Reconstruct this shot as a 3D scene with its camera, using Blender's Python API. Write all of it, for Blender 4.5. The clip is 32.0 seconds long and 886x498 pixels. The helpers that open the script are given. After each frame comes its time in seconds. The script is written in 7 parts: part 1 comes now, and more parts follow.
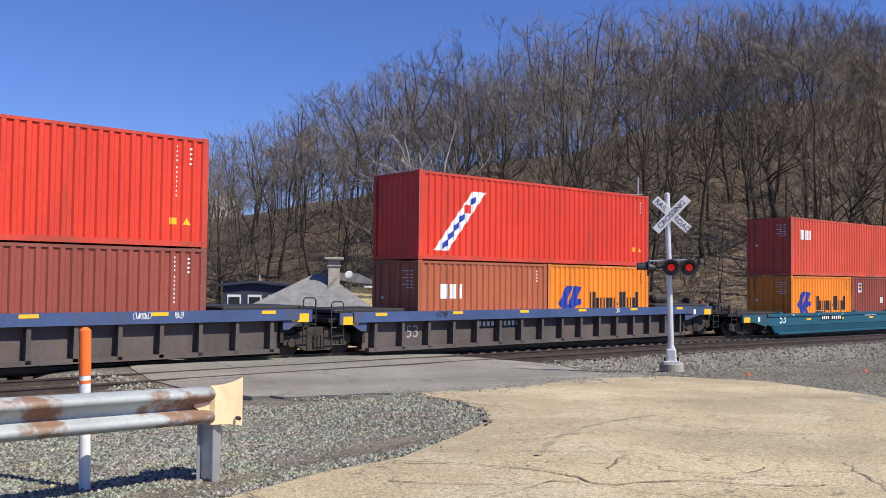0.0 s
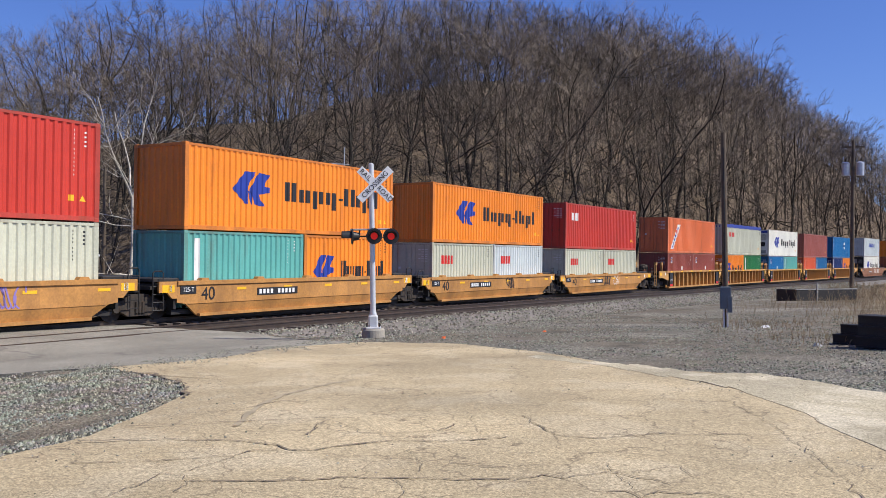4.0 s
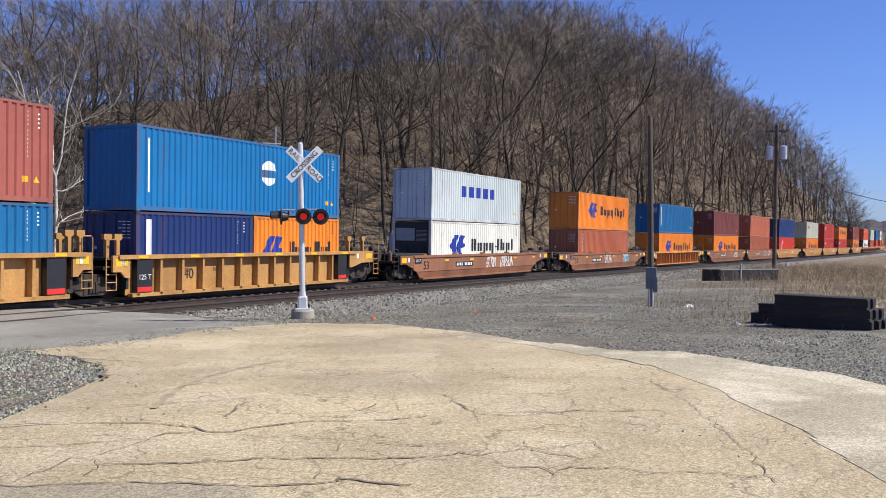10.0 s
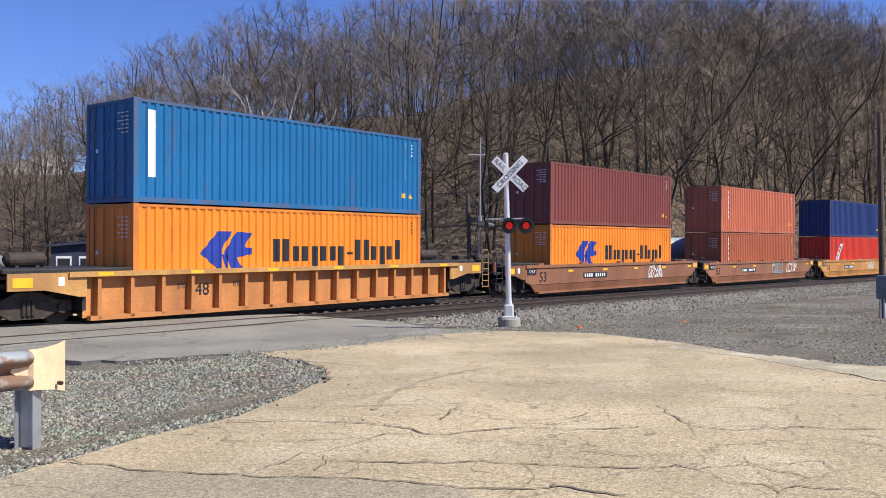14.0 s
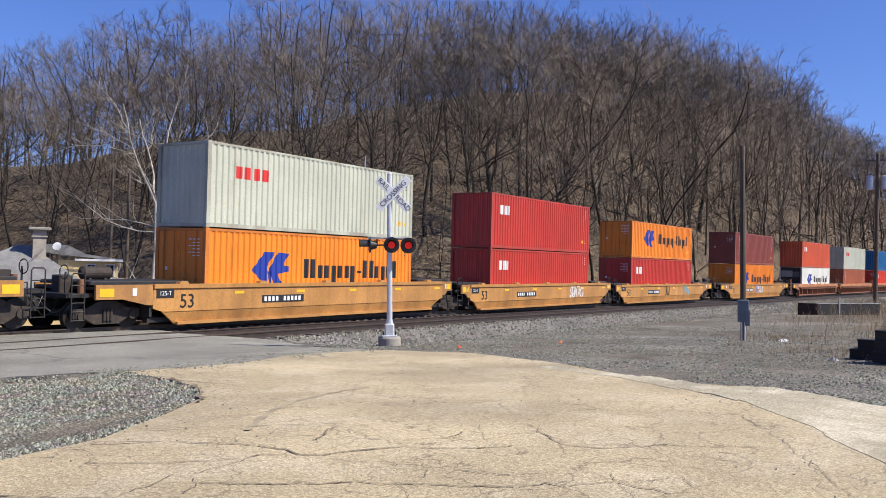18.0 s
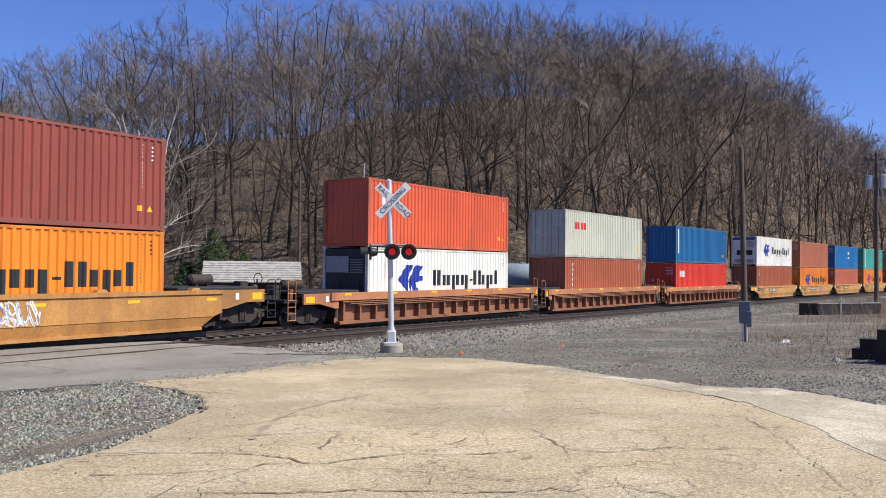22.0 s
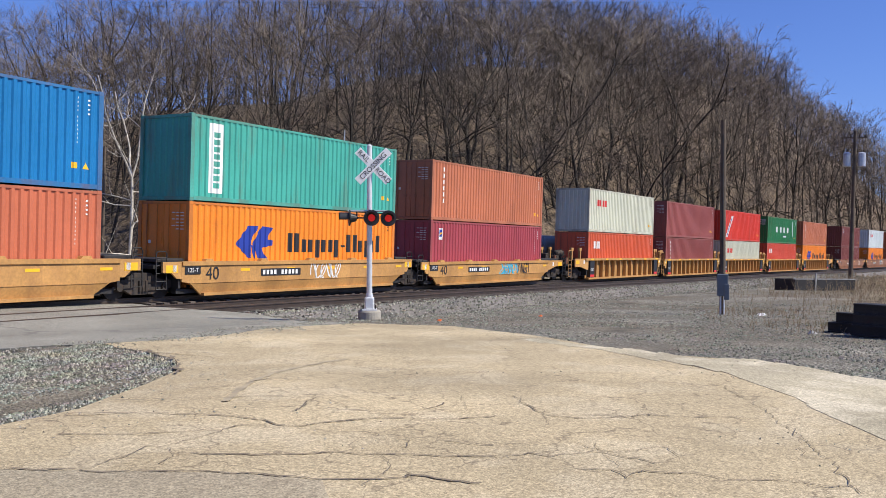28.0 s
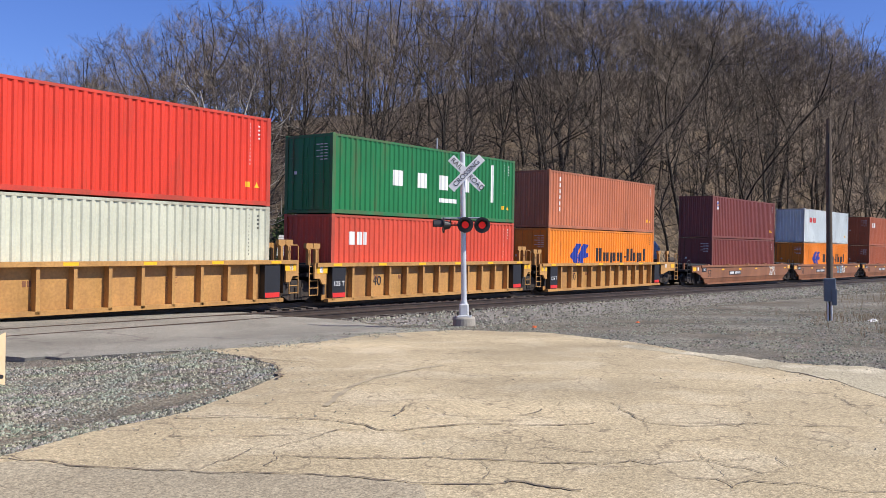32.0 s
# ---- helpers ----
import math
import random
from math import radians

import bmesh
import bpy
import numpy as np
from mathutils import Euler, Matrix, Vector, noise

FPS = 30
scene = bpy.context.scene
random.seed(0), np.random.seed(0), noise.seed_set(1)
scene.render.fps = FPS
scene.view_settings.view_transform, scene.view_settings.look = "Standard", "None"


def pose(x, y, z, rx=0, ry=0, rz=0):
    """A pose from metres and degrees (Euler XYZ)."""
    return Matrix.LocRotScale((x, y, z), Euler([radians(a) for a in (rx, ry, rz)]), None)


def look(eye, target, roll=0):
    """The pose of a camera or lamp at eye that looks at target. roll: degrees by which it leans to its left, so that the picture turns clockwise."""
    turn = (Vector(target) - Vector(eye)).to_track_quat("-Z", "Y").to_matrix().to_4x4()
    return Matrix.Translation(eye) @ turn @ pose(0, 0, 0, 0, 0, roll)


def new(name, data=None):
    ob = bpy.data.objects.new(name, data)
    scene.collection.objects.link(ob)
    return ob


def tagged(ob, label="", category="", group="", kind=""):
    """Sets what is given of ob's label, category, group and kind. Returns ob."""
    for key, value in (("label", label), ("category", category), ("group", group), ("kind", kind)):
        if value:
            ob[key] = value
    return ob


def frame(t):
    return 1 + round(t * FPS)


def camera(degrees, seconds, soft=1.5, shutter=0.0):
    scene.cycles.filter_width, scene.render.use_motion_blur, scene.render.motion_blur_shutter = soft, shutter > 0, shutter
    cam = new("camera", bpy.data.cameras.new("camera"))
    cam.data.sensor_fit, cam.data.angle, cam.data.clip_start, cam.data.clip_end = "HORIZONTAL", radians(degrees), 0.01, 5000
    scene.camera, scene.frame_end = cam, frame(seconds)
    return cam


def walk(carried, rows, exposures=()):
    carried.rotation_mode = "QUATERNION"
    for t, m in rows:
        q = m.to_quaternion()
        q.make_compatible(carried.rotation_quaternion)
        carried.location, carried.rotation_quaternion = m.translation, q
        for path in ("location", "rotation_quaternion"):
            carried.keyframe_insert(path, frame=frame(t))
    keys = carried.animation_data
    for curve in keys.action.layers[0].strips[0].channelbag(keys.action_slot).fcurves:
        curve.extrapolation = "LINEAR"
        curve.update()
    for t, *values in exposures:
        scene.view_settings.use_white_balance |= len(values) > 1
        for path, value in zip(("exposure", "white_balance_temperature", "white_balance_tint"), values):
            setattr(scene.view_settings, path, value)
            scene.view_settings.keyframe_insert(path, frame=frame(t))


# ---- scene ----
import itertools

cam = camera(52.95, 32.0, soft=0.5)
# seconds, place, yaw, pitch, roll of the held camera
ROWS = [
    (0.0, -0.073, 0.096, 1.613, -39.84, 2.09, -0.61),
    (0.5, -0.071, 0.091, 1.611, -41.30, 2.04, -0.72),
    (1.0, -0.080, 0.086, 1.617, -40.36, 1.78, -0.91),
    (1.5, -0.074, 0.084, 1.610, -40.24, 1.72, -1.04),
    (2.0, -0.068, 0.099, 1.610, -41.04, 1.44, -0.93),
    (2.5, -0.063, 0.096, 1.614, -42.16, 1.38, -0.59),
    (3.0, -0.045, 0.098, 1.608, -44.69, 1.51, -0.47),
    (3.5, -0.027, 0.095, 1.609, -50.54, 0.96, -0.69),
    (4.0, 0.004, 0.094, 1.602, -58.53, 0.29, -0.74),
    (4.5, 0.033, 0.075, 1.611, -64.32, 0.95, -1.28),
    (6.5, 0.010, 0.039, 1.625, -55.69, 2.26, -0.36),
    (7.0, 0.010, 0.017, 1.615, -52.03, 1.94, -0.39),
    (7.5, 0.010, 0.009, 1.615, -54.03, 1.15, -0.72),
    (8.0, 0.044, -0.013, 1.609, -60.57, 0.47, -0.50),
    (8.5, 0.061, -0.029, 1.602, -65.20, 0.19, -1.05),
    (9.0, 0.063, -0.032, 1.598, -66.14, 0.02, -1.45),
    (9.5, 0.059, -0.037, 1.593, -64.96, -0.04, -1.32),
    (10.0, 0.052, -0.026, 1.601, -62.68, -0.89, -0.83),
    (10.5, 0.061, -0.003, 1.588, -63.14, -1.43, -1.04),
    (11.0, 0.073, -0.015, 1.584, -64.98, -1.53, -1.30),
    (11.5, 0.064, -0.010, 1.586, -64.92, -0.69, -1.25),
    (12.0, 0.052, -0.005, 1.589, -62.58, 0.02, -1.01),
    (12.5, 0.027, -0.008, 1.587, -58.39, -0.15, -0.94),
    (13.0, 0.018, -0.002, 1.593, -52.91, -0.41, -0.68),
    (13.5, -0.004, -0.004, 1.592, -49.63, -0.45, -0.29),
    (15.5, -0.041, -0.023, 1.605, -51.73, -0.10, -0.68),
    (16.0, -0.031, -0.052, 1.605, -55.43, 0.06, -1.07),
    (16.5, -0.034, -0.067, 1.610, -57.48, 0.57, -1.72),
    (17.0, -0.048, -0.049, 1.610, -56.61, 1.03, -1.80),
    (17.5, -0.048, -0.040, 1.613, -55.81, 0.90, -1.45),
    (18.0, -0.042, -0.058, 1.610, -57.17, 0.86, -1.43),
    (18.5, -0.035, -0.048, 1.613, -58.72, 0.88, -1.50),
    (19.0, -0.039, -0.041, 1.611, -58.09, 0.58, -1.30),
    (19.5, -0.034, -0.046, 1.614, -58.63, 0.48, -1.23),
    (20.0, -0.030, -0.061, 1.616, -60.09, 0.52, -1.01),
    (20.5, -0.026, -0.051, 1.611, -60.32, 0.74, -0.93),
    (21.0, -0.041, -0.060, 1.615, -59.75, 1.20, -1.02),
    (21.5, -0.036, -0.054, 1.619, -59.25, 1.37, -0.90),
    (22.0, -0.057, -0.055, 1.615, -57.15, 1.23, -0.55),
    (22.5, -0.067, -0.059, 1.614, -54.93, 1.46, -0.20),
    (23.0, -0.061, -0.055, 1.609, -54.40, 1.23, -0.19),
    (23.5, -0.053, -0.070, 1.612, -57.32, 0.89, -0.63),
    (24.0, -0.028, -0.073, 1.615, -61.86, 0.89, -1.13),
    (24.5, -0.029, -0.084, 1.612, -64.46, 0.97, -1.53),
    (25.0, -0.023, -0.074, 1.615, -65.33, 0.82, -1.64),
    (25.5, -0.031, -0.092, 1.611, -63.72, 0.81, -1.43),
    (27.5, 0.064, 0.044, 1.541, -58.26, -0.51, -1.14),
    (28.0, 0.063, 0.041, 1.542, -58.51, -0.65, -1.59),
    (28.5, 0.054, 0.041, 1.542, -59.76, -0.19, -1.52),
    (29.0, 0.067, 0.032, 1.548, -62.73, 0.09, -1.66),
    (29.5, 0.076, 0.039, 1.547, -65.79, 0.44, -2.14),
    (30.0, 0.080, 0.019, 1.535, -67.36, 0.14, -2.21),
    (30.5, 0.085, 0.033, 1.546, -65.81, -0.34, -1.82),
    (31.0, 0.089, 0.038, 1.545, -62.31, -0.55, -1.49),
    (31.5, 0.077, 0.068, 1.546, -58.45, -0.42, -1.37),
    (32.0, 0.046, 0.061, 1.529, -52.54, -0.32, -0.95),
]
walk(cam, [(t, pose(x, y, z, 90 + pitch, roll, yaw)) for t, x, y, z, yaw, pitch, roll in ROWS],
     [(0.0, 0.25), (2.0, 0.24), (3.0, 0.16), (4.0, 0.2), (7.0, 0.3), (10.0, 0.34), (16.0, 0.36), (21.0, 0.34), (30.0, 0.3), (32.0, 0.3)])

# ---- world and sun ----
SUN_AZ, SUN_EL = radians(-72), radians(47)
SUN = Vector((math.cos(SUN_AZ) * math.cos(SUN_EL), math.sin(SUN_AZ) * math.cos(SUN_EL), math.sin(SUN_EL)))
world = bpy.data.worlds.new("sky")
scene.world = world
world.use_nodes = True
wn = world.node_tree.nodes
sky = wn.new("ShaderNodeTexSky")
sky.sky_type, sky.sun_disc = "NISHITA", False
sky.sun_elevation, sky.sun_rotation = SUN_EL, math.atan2(SUN.x, SUN.y)
sky.air_density, sky.dust_density, sky.ozone_density = 1.0, 0.4, 2.5
rich = wn.new("ShaderNodeMix")
rich.data_type, rich.blend_type = "RGBA", "MULTIPLY"
rich.inputs[0].default_value, rich.inputs[7].default_value = 1.0, (0.70, 0.89, 1.57, 1)
world.node_tree.links.new(sky.outputs[0], rich.inputs[6])
world.node_tree.links.new(rich.outputs[2], wn["Background"].inputs[0])
wn["Background"].inputs[1].default_value = 0.073
sun_data = bpy.data.lights.new("sun", "SUN")
sun_data.energy, sun_data.angle, sun_data.color = 5.0, radians(0.5), (1.0, 0.945, 0.83)
sun = new("sun", sun_data)
sun.matrix_world = look(SUN * 200, (0, 0, 0))
scene.view_settings.exposure = 0.3


# ---- materials ----
def material(name, colour, rough=0.7, metal=0.0, vary=0.12, scale=3.0, fine=40.0, bump=0.0, stain=None, amount=0.0, per_object=0.0, streak=False, spec=0.5):
    """A paint or surface: coarse and fine variation, optional stains and relief."""
    m = bpy.data.materials.new(name)
    m.use_nodes = True
    nt = m.node_tree
    b = nt.nodes["Principled BSDF"]
    b.inputs["Roughness"].default_value, b.inputs["Metallic"].default_value = rough, metal
    b.inputs["Specular IOR Level"].default_value = spec
    tc = nt.nodes.new("ShaderNodeTexCoord")

    def noise_at(s, detail=4.0, stretch=None):
        n = nt.nodes.new("ShaderNodeTexNoise")
        n.inputs["Scale"].default_value, n.inputs["Detail"].default_value = s, detail
        if stretch:
            mp = nt.nodes.new("ShaderNodeMapping")
            mp.inputs["Scale"].default_value = stretch
            nt.links.new(tc.outputs["Object"], mp.inputs[0])
            nt.links.new(mp.outputs[0], n.inputs["Vector"])
        else:
            nt.links.new(tc.outputs["Object"], n.inputs["Vector"])
        return n

    def mixed(kind, fac, a, c):
        mx = nt.nodes.new("ShaderNodeMix")
        mx.data_type, mx.blend_type = "RGBA", kind
        for sock, v in ((mx.inputs[0], fac), (mx.inputs[6], a), (mx.inputs[7], c)):
            if isinstance(v, (int, float)):
                sock.default_value = v
            elif isinstance(v, tuple):
                sock.default_value = (*v, 1)
            else:
                nt.links.new(v, sock)
        return mx.outputs[2]

    def ramp(src, lo, hi, a=0.0, c=1.0):
        r = nt.nodes.new("ShaderNodeMapRange")
        for k, v in zip(("From Min", "From Max", "To Min", "To Max"), (lo, hi, a, c)):
            r.inputs[k].default_value = v
        nt.links.new(src, r.inputs["Value"])
        return r.outputs[0]

    def grey(src):
        h = nt.nodes.new("ShaderNodeCombineColor")
        for i in range(3):
            nt.links.new(src, h.inputs[i])
        return h.outputs[0]

    big = noise_at(scale, 5.0)
    small = noise_at(fine, 3.0)
    col = mixed("MULTIPLY", 1.0, tuple(colour), grey(ramp(big.outputs["Fac"], 0.3, 0.7, 1 - vary, 1 + vary)))
    col = mixed("MULTIPLY", 1.0, col, grey(ramp(small.outputs["Fac"], 0.3, 0.7, 1 - vary * 0.6, 1 + vary * 0.6)))
    if per_object:
        oi = nt.nodes.new("ShaderNodeObjectInfo")
        col = mixed("MULTIPLY", 1.0, col, grey(ramp(oi.outputs["Random"], 0, 1, 1 - per_object, 1 + per_object)))
    if stain and amount:
        st = noise_at(scale * 1.7, 8.0, (1.0, 1.0, 0.18) if streak else None)
        st.inputs["Roughness"].default_value = 0.65
        col = mixed("MIX", ramp(st.outputs["Fac"], 0.62 - amount * 0.3, 0.80 - amount * 0.2, 0.0, 0.55), col, tuple(stain))
    nt.links.new(col, b.inputs["Base Color"])
    nt.links.new(ramp(small.outputs["Fac"], 0.3, 0.7, max(rough - 0.08, 0.02), min(rough + 0.1, 1)), b.inputs["Roughness"])
    if bump:
        bp = nt.nodes.new("ShaderNodeBump")
        bp.inputs["Strength"].default_value, bp.inputs["Distance"].default_value = 0.6, bump
        nt.links.new(small.outputs["Fac"], bp.inputs["Height"])
        nt.links.new(bp.outputs[0], b.inputs["Normal"])
    return m


MATS = {}


def paint(key, colour, rough=0.45, amount=0.25, stain=(0.16, 0.07, 0.035), vary=0.1):
    """Weathered paint on steel, one material a colour."""
    if key not in MATS:
        MATS[key] = material(key + "_paint", colour, rough, 0.0, vary, 0.6, 14.0, 0.0, stain, amount, 0.06, True, 0.35)
    return MATS[key]


def glow(name, colour, strength):
    m = bpy.data.materials.new(name)
    m.use_nodes = True
    b = m.node_tree.nodes["Principled BSDF"]
    b.inputs["Base Color"].default_value = (*colour, 1)
    b.inputs["Emission Color"].default_value = (*colour, 1)
    b.inputs["Emission Strength"].default_value = strength
    return m


M_DARK = material("dark_steel", (0.028, 0.026, 0.025), 0.6, 0.2, 0.25, 4, 50, 0.0, (0.09, 0.05, 0.03), 0.3)
M_WHEEL = material("wheel_steel", (0.03, 0.025, 0.022), 0.5, 0.5, 0.2, 5, 60, 0.0, (0.10, 0.05, 0.03), 0.35)
M_RAIL = material("rail_steel", (0.10, 0.075, 0.06), 0.45, 0.6, 0.2, 3, 30)
M_TIE = material("tie_timber", (0.075, 0.06, 0.05), 0.9, 0.0, 0.3, 4, 30, 0.01, (0.16, 0.14, 0.12), 0.3, 0.25)
M_WHITE = material("white_marking", (0.72, 0.72, 0.70), 0.5, 0.0, 0.06, 2, 30, 0.0, (0.4, 0.33, 0.28), 0.12)
M_BLACK = material("black_marking", (0.018, 0.018, 0.02), 0.5, 0.0, 0.1, 2, 30)
M_NAVY = material("navy_marking", (0.02, 0.045, 0.30), 0.45, 0.0, 0.08, 2, 30)
M_REDMARK = material("red_marking", (0.62, 0.03, 0.025), 0.5, 0.0, 0.08, 2, 30)
M_YELLOW = material("yellow_reflector", (0.85, 0.45, 0.02), 0.4, 0.0, 0.08, 3, 40)
M_GREYMARK = material("grey_marking", (0.30, 0.30, 0.29), 0.6, 0.0, 0.15, 3, 40)
M_GALV = material("galvanised_steel", (0.50, 0.51, 0.53), 0.4, 0.6, 0.1, 4, 60, 0.0, (0.3, 0.3, 0.3), 0.2)
M_CONC = material("concrete", (0.31, 0.285, 0.24), 0.9, 0.0, 0.14, 3, 50, 0.006, (0.2, 0.18, 0.16), 0.3)
M_WOOD = material("pole_timber", (0.10, 0.075, 0.055), 0.9, 0.0, 0.25, 3, 40, 0.01, (0.2, 0.17, 0.14), 0.2)


# ---- mesh building ----
class Shape:
    """Gathers faces for one mesh."""

    def __init__(self):
        self.v, self.f = [], []

    def quad(self, a, b, c, d):
        n = len(self.v)
        self.v += [a, b, c, d]
        self.f.append((n, n + 1, n + 2, n + 3))
        return self

    def box(self, x0, x1, y0, y1, z0, z1):
        n = len(self.v)
        self.v += [(x, y, z) for z in (z0, z1) for x, y in ((x0, y0), (x1, y0), (x1, y1), (x0, y1))]
        self.f += [tuple(n + i for i in q) for q in ((3, 2, 1, 0), (4, 5, 6, 7), (0, 1, 5, 4), (1, 2, 6, 5), (2, 3, 7, 6), (3, 0, 4, 7))]
        return self

    def bevel_box(self, x0, x1, y0, y1, z0, z1, c=0.02):
        """A box with its upright and top edges cut off."""
        n = len(self.v)
        ring = ((x0 + c, y0), (x1 - c, y0), (x1, y0 + c), (x1, y1 - c), (x1 - c, y1), (x0 + c, y1), (x0, y1 - c), (x0, y0 + c))
        mx, my = (x0 + x1) / 2, (y0 + y1) / 2
        for z, k in ((z0, 0), (z1 - c, 0), (z1, c)):
            self.v += [(x + (k if x < mx else -k), y + (k if y < my else -k), z) for x, y in ring]
        for r in (0, 8):
            self.f += [(n + r + i, n + r + (i + 1) % 8, n + r + 8 + (i + 1) % 8, n + r + 8 + i) for i in range(8)]
        self.f += [tuple(n + 16 + i for i in range(8)), tuple(n + 7 - i for i in range(8))]
        return self

    def tube(self, p, q, r0, r1=None, seg=8, caps=True):
        r1 = r0 if r1 is None else r1
        p, q = Vector(p), Vector(q)
        d = (q - p).normalized()
        u = d.orthogonal().normalized()
        w = d.cross(u)
        n = len(self.v)
        for c, r in ((p, r0), (q, r1)):
            self.v += [tuple(c + (u * math.cos(2 * math.pi * i / seg) + w * math.sin(2 * math.pi * i / seg)) * r) for i in range(seg)]
        self.f += [(n + i, n + (i + 1) % seg, n + seg + (i + 1) % seg, n + seg + i) for i in range(seg)]
        if caps:
            self.f += [tuple(n + seg - 1 - i for i in range(seg)), tuple(n + seg + i for i in range(seg))]
        return self

    def prism(self, outline, y0, y1):
        """An outline of (x, z) pushed from y0 to y1."""
        n, k = len(self.v), len(outline)
        self.v += [(x, y, z) for y in (y0, y1) for x, z in outline]
        self.f += [(n + i, n + (i + 1) % k, n + k + (i + 1) % k, n + k + i) for i in range(k)]
        self.f += [tuple(n + k - 1 - i for i in range(k)), tuple(n + k + i for i in range(k))]
        return self

    def sweep(self, outline, frames, closed=True):
        """An outline of (across, up) carried along frames of (point, side vector, up vector)."""
        n, k = len(self.v), len(outline)
        for p, s, u in frames:
            self.v += [tuple(p + s * a + u * b) for a, b in outline]
        m = k if closed else k - 1
        for j in range(len(frames) - 1):
            self.f += [(n + j * k + i, n + j * k + (i + 1) % k, n + (j + 1) * k + (i + 1) % k, n + (j + 1) * k + i) for i in range(m)]
        if closed:
            self.f += [tuple(n + i for i in range(k)), tuple(n + (len(frames) - 1) * k + k - 1 - i for i in range(k))]
        return self

    def mesh(self, name, mat, smooth=False):
        me = bpy.data.meshes.new(name)
        me.from_pydata(self.v, [], self.f)
        me.materials.append(mat)
        if smooth:
            me.shade_smooth()
        me.validate()
        me.update()
        bm = bmesh.new()
        bm.from_mesh(me)
        bmesh.ops.recalc_face_normals(bm, faces=bm.faces)
        bm.to_mesh(me)
        bm.free()
        return me


def skin(s, pts, seg):
    """A tube with shared rings through the points."""
    n = len(s.v)
    for i, (p, r) in enumerate(pts):
        q = pts[i + 1][0] if i + 1 < len(pts) else p
        o = pts[i - 1][0] if i else p
        d = (q - o).normalized()
        u = d.orthogonal().normalized()
        w = d.cross(u)
        for k in range(seg):
            a = 2 * math.pi * k / seg
            s.v.append(tuple(p + (u * math.cos(a) + w * math.sin(a)) * r))
    for i in range(len(pts) - 1):
        s.f += [(n + i * seg + k, n + i * seg + (k + 1) % seg, n + (i + 1) * seg + (k + 1) % seg, n + (i + 1) * seg + k) for k in range(seg)]


def part(name, shape, mat, parent, label="", smooth=False):
    """One mesh object under a thing or a part. shape: a Shape or a finished mesh."""
    me = shape if isinstance(shape, bpy.types.Mesh) else shape.mesh(name, mat, smooth)
    ob = new(name, me)
    ob.parent = parent
    if label:
        ob["label"] = label
    return ob


def thing(name, m, label, category, group=""):
    ob = new(name)
    ob.empty_display_size = 0.1
    ob.matrix_basis = m
    return tagged(ob, label, category, group)


def structure(name, shape, mat, label, smooth=False):
    return tagged(new(name, shape.mesh(name, mat, smooth)), label, "", "", "structure")


SHARED = {}


def shared(key, make, mat, smooth=False):
    """A mesh that alike pieces have in common."""
    if key not in SHARED:
        SHARED[key] = make().mesh(str(key[0]) if isinstance(key, tuple) else str(key), mat, smooth)
    return SHARED[key]


# ---- the line of the railway ----
KNOTS = [-60, 10, 40, 80, 120, 160, 210, 270, 350, 500, 800]
TURNS = [3.0, 2.43, -0.14, -2.98, -4.32, -4.61, -4.40, -3.11, -0.01, 3.96, 7.97]
S_STEPS = np.arange(-700, 1001, 1.0)
HEADS = np.radians(np.interp(S_STEPS, KNOTS, TURNS))
LINE_X = np.cumsum(np.cos(HEADS))
LINE_Y = np.cumsum(np.sin(HEADS))
LINE_X -= LINE_X[700]
LINE_Y += 21.70 - LINE_Y[700]
RAIL_S = [-100, 0, 22, 40, 70, 120, 200, 1000]
RAIL_Z = [-0.38, -0.47, -0.60, -0.77, -1.0, -1.18, -1.25, -1.25]


def rail_z(s):
    return float(np.interp(s, RAIL_S, RAIL_Z))


def on_line(s, off=0.0):
    """The place and heading s metres along the line, off metres to its far side from the train's near face."""
    x, y, h = (float(np.interp(s, S_STEPS, a)) for a in (LINE_X, LINE_Y, HEADS))
    return Vector((x - math.sin(h) * off, y + math.cos(h) * off, rail_z(s))), h


FAR, NEAR = 1.22, -2.9


# ---- ground ----
AZ = [0, 6, 16, 18, 20, 27, 30, 35, 42, 50, 56, 61, 66, 76, 90, 180]
BASE_Y = [0, 0, 0, 0, 27, 31, 33, 37, 45, 60, 72, 82, 95, 105, 110, 120]
CAP = [36, 54, 62, 58, 54, 48, 45, 38, 28, 25, 20, 18, 18, 18, 18, 18]
STEEP = [1.1, 1.1, 1.1, 1.0, 1.02, 0.86, 0.8, 0.72, 0.66, 0.62, 0.52, 0.42, 0.32, 0.26, 0.2, 0.2]


def line_y(x):
    return float(np.interp(x, LINE_X, LINE_Y))


def hill_out(x, y):
    """How far a place lies up the hillside, and the hill's height there."""
    if x < -300 or y < 5:
        return -1, 0
    az = math.degrees(math.atan2(y, x))
    base = max(line_y(x) + 8.5, float(np.interp(az, AZ, BASE_Y)))
    n = y - base
    if n <= 0:
        return n, 0
    cap = float(np.interp(az, AZ, CAP))
    k = float(np.interp(az, AZ, STEEP)) * n
    h = k / (1 + (k / cap) ** 4) ** 0.25
    h += 0.6 * noise.noise((x * 0.07, y * 0.07, 0)) * min(n / 6, 1) * 1.6
    return n, max(h, 0)


def ease(v, lo, hi):
    k = min(max((v - lo) / (hi - lo), 0), 1)
    return k * k * (3 - 2 * k)


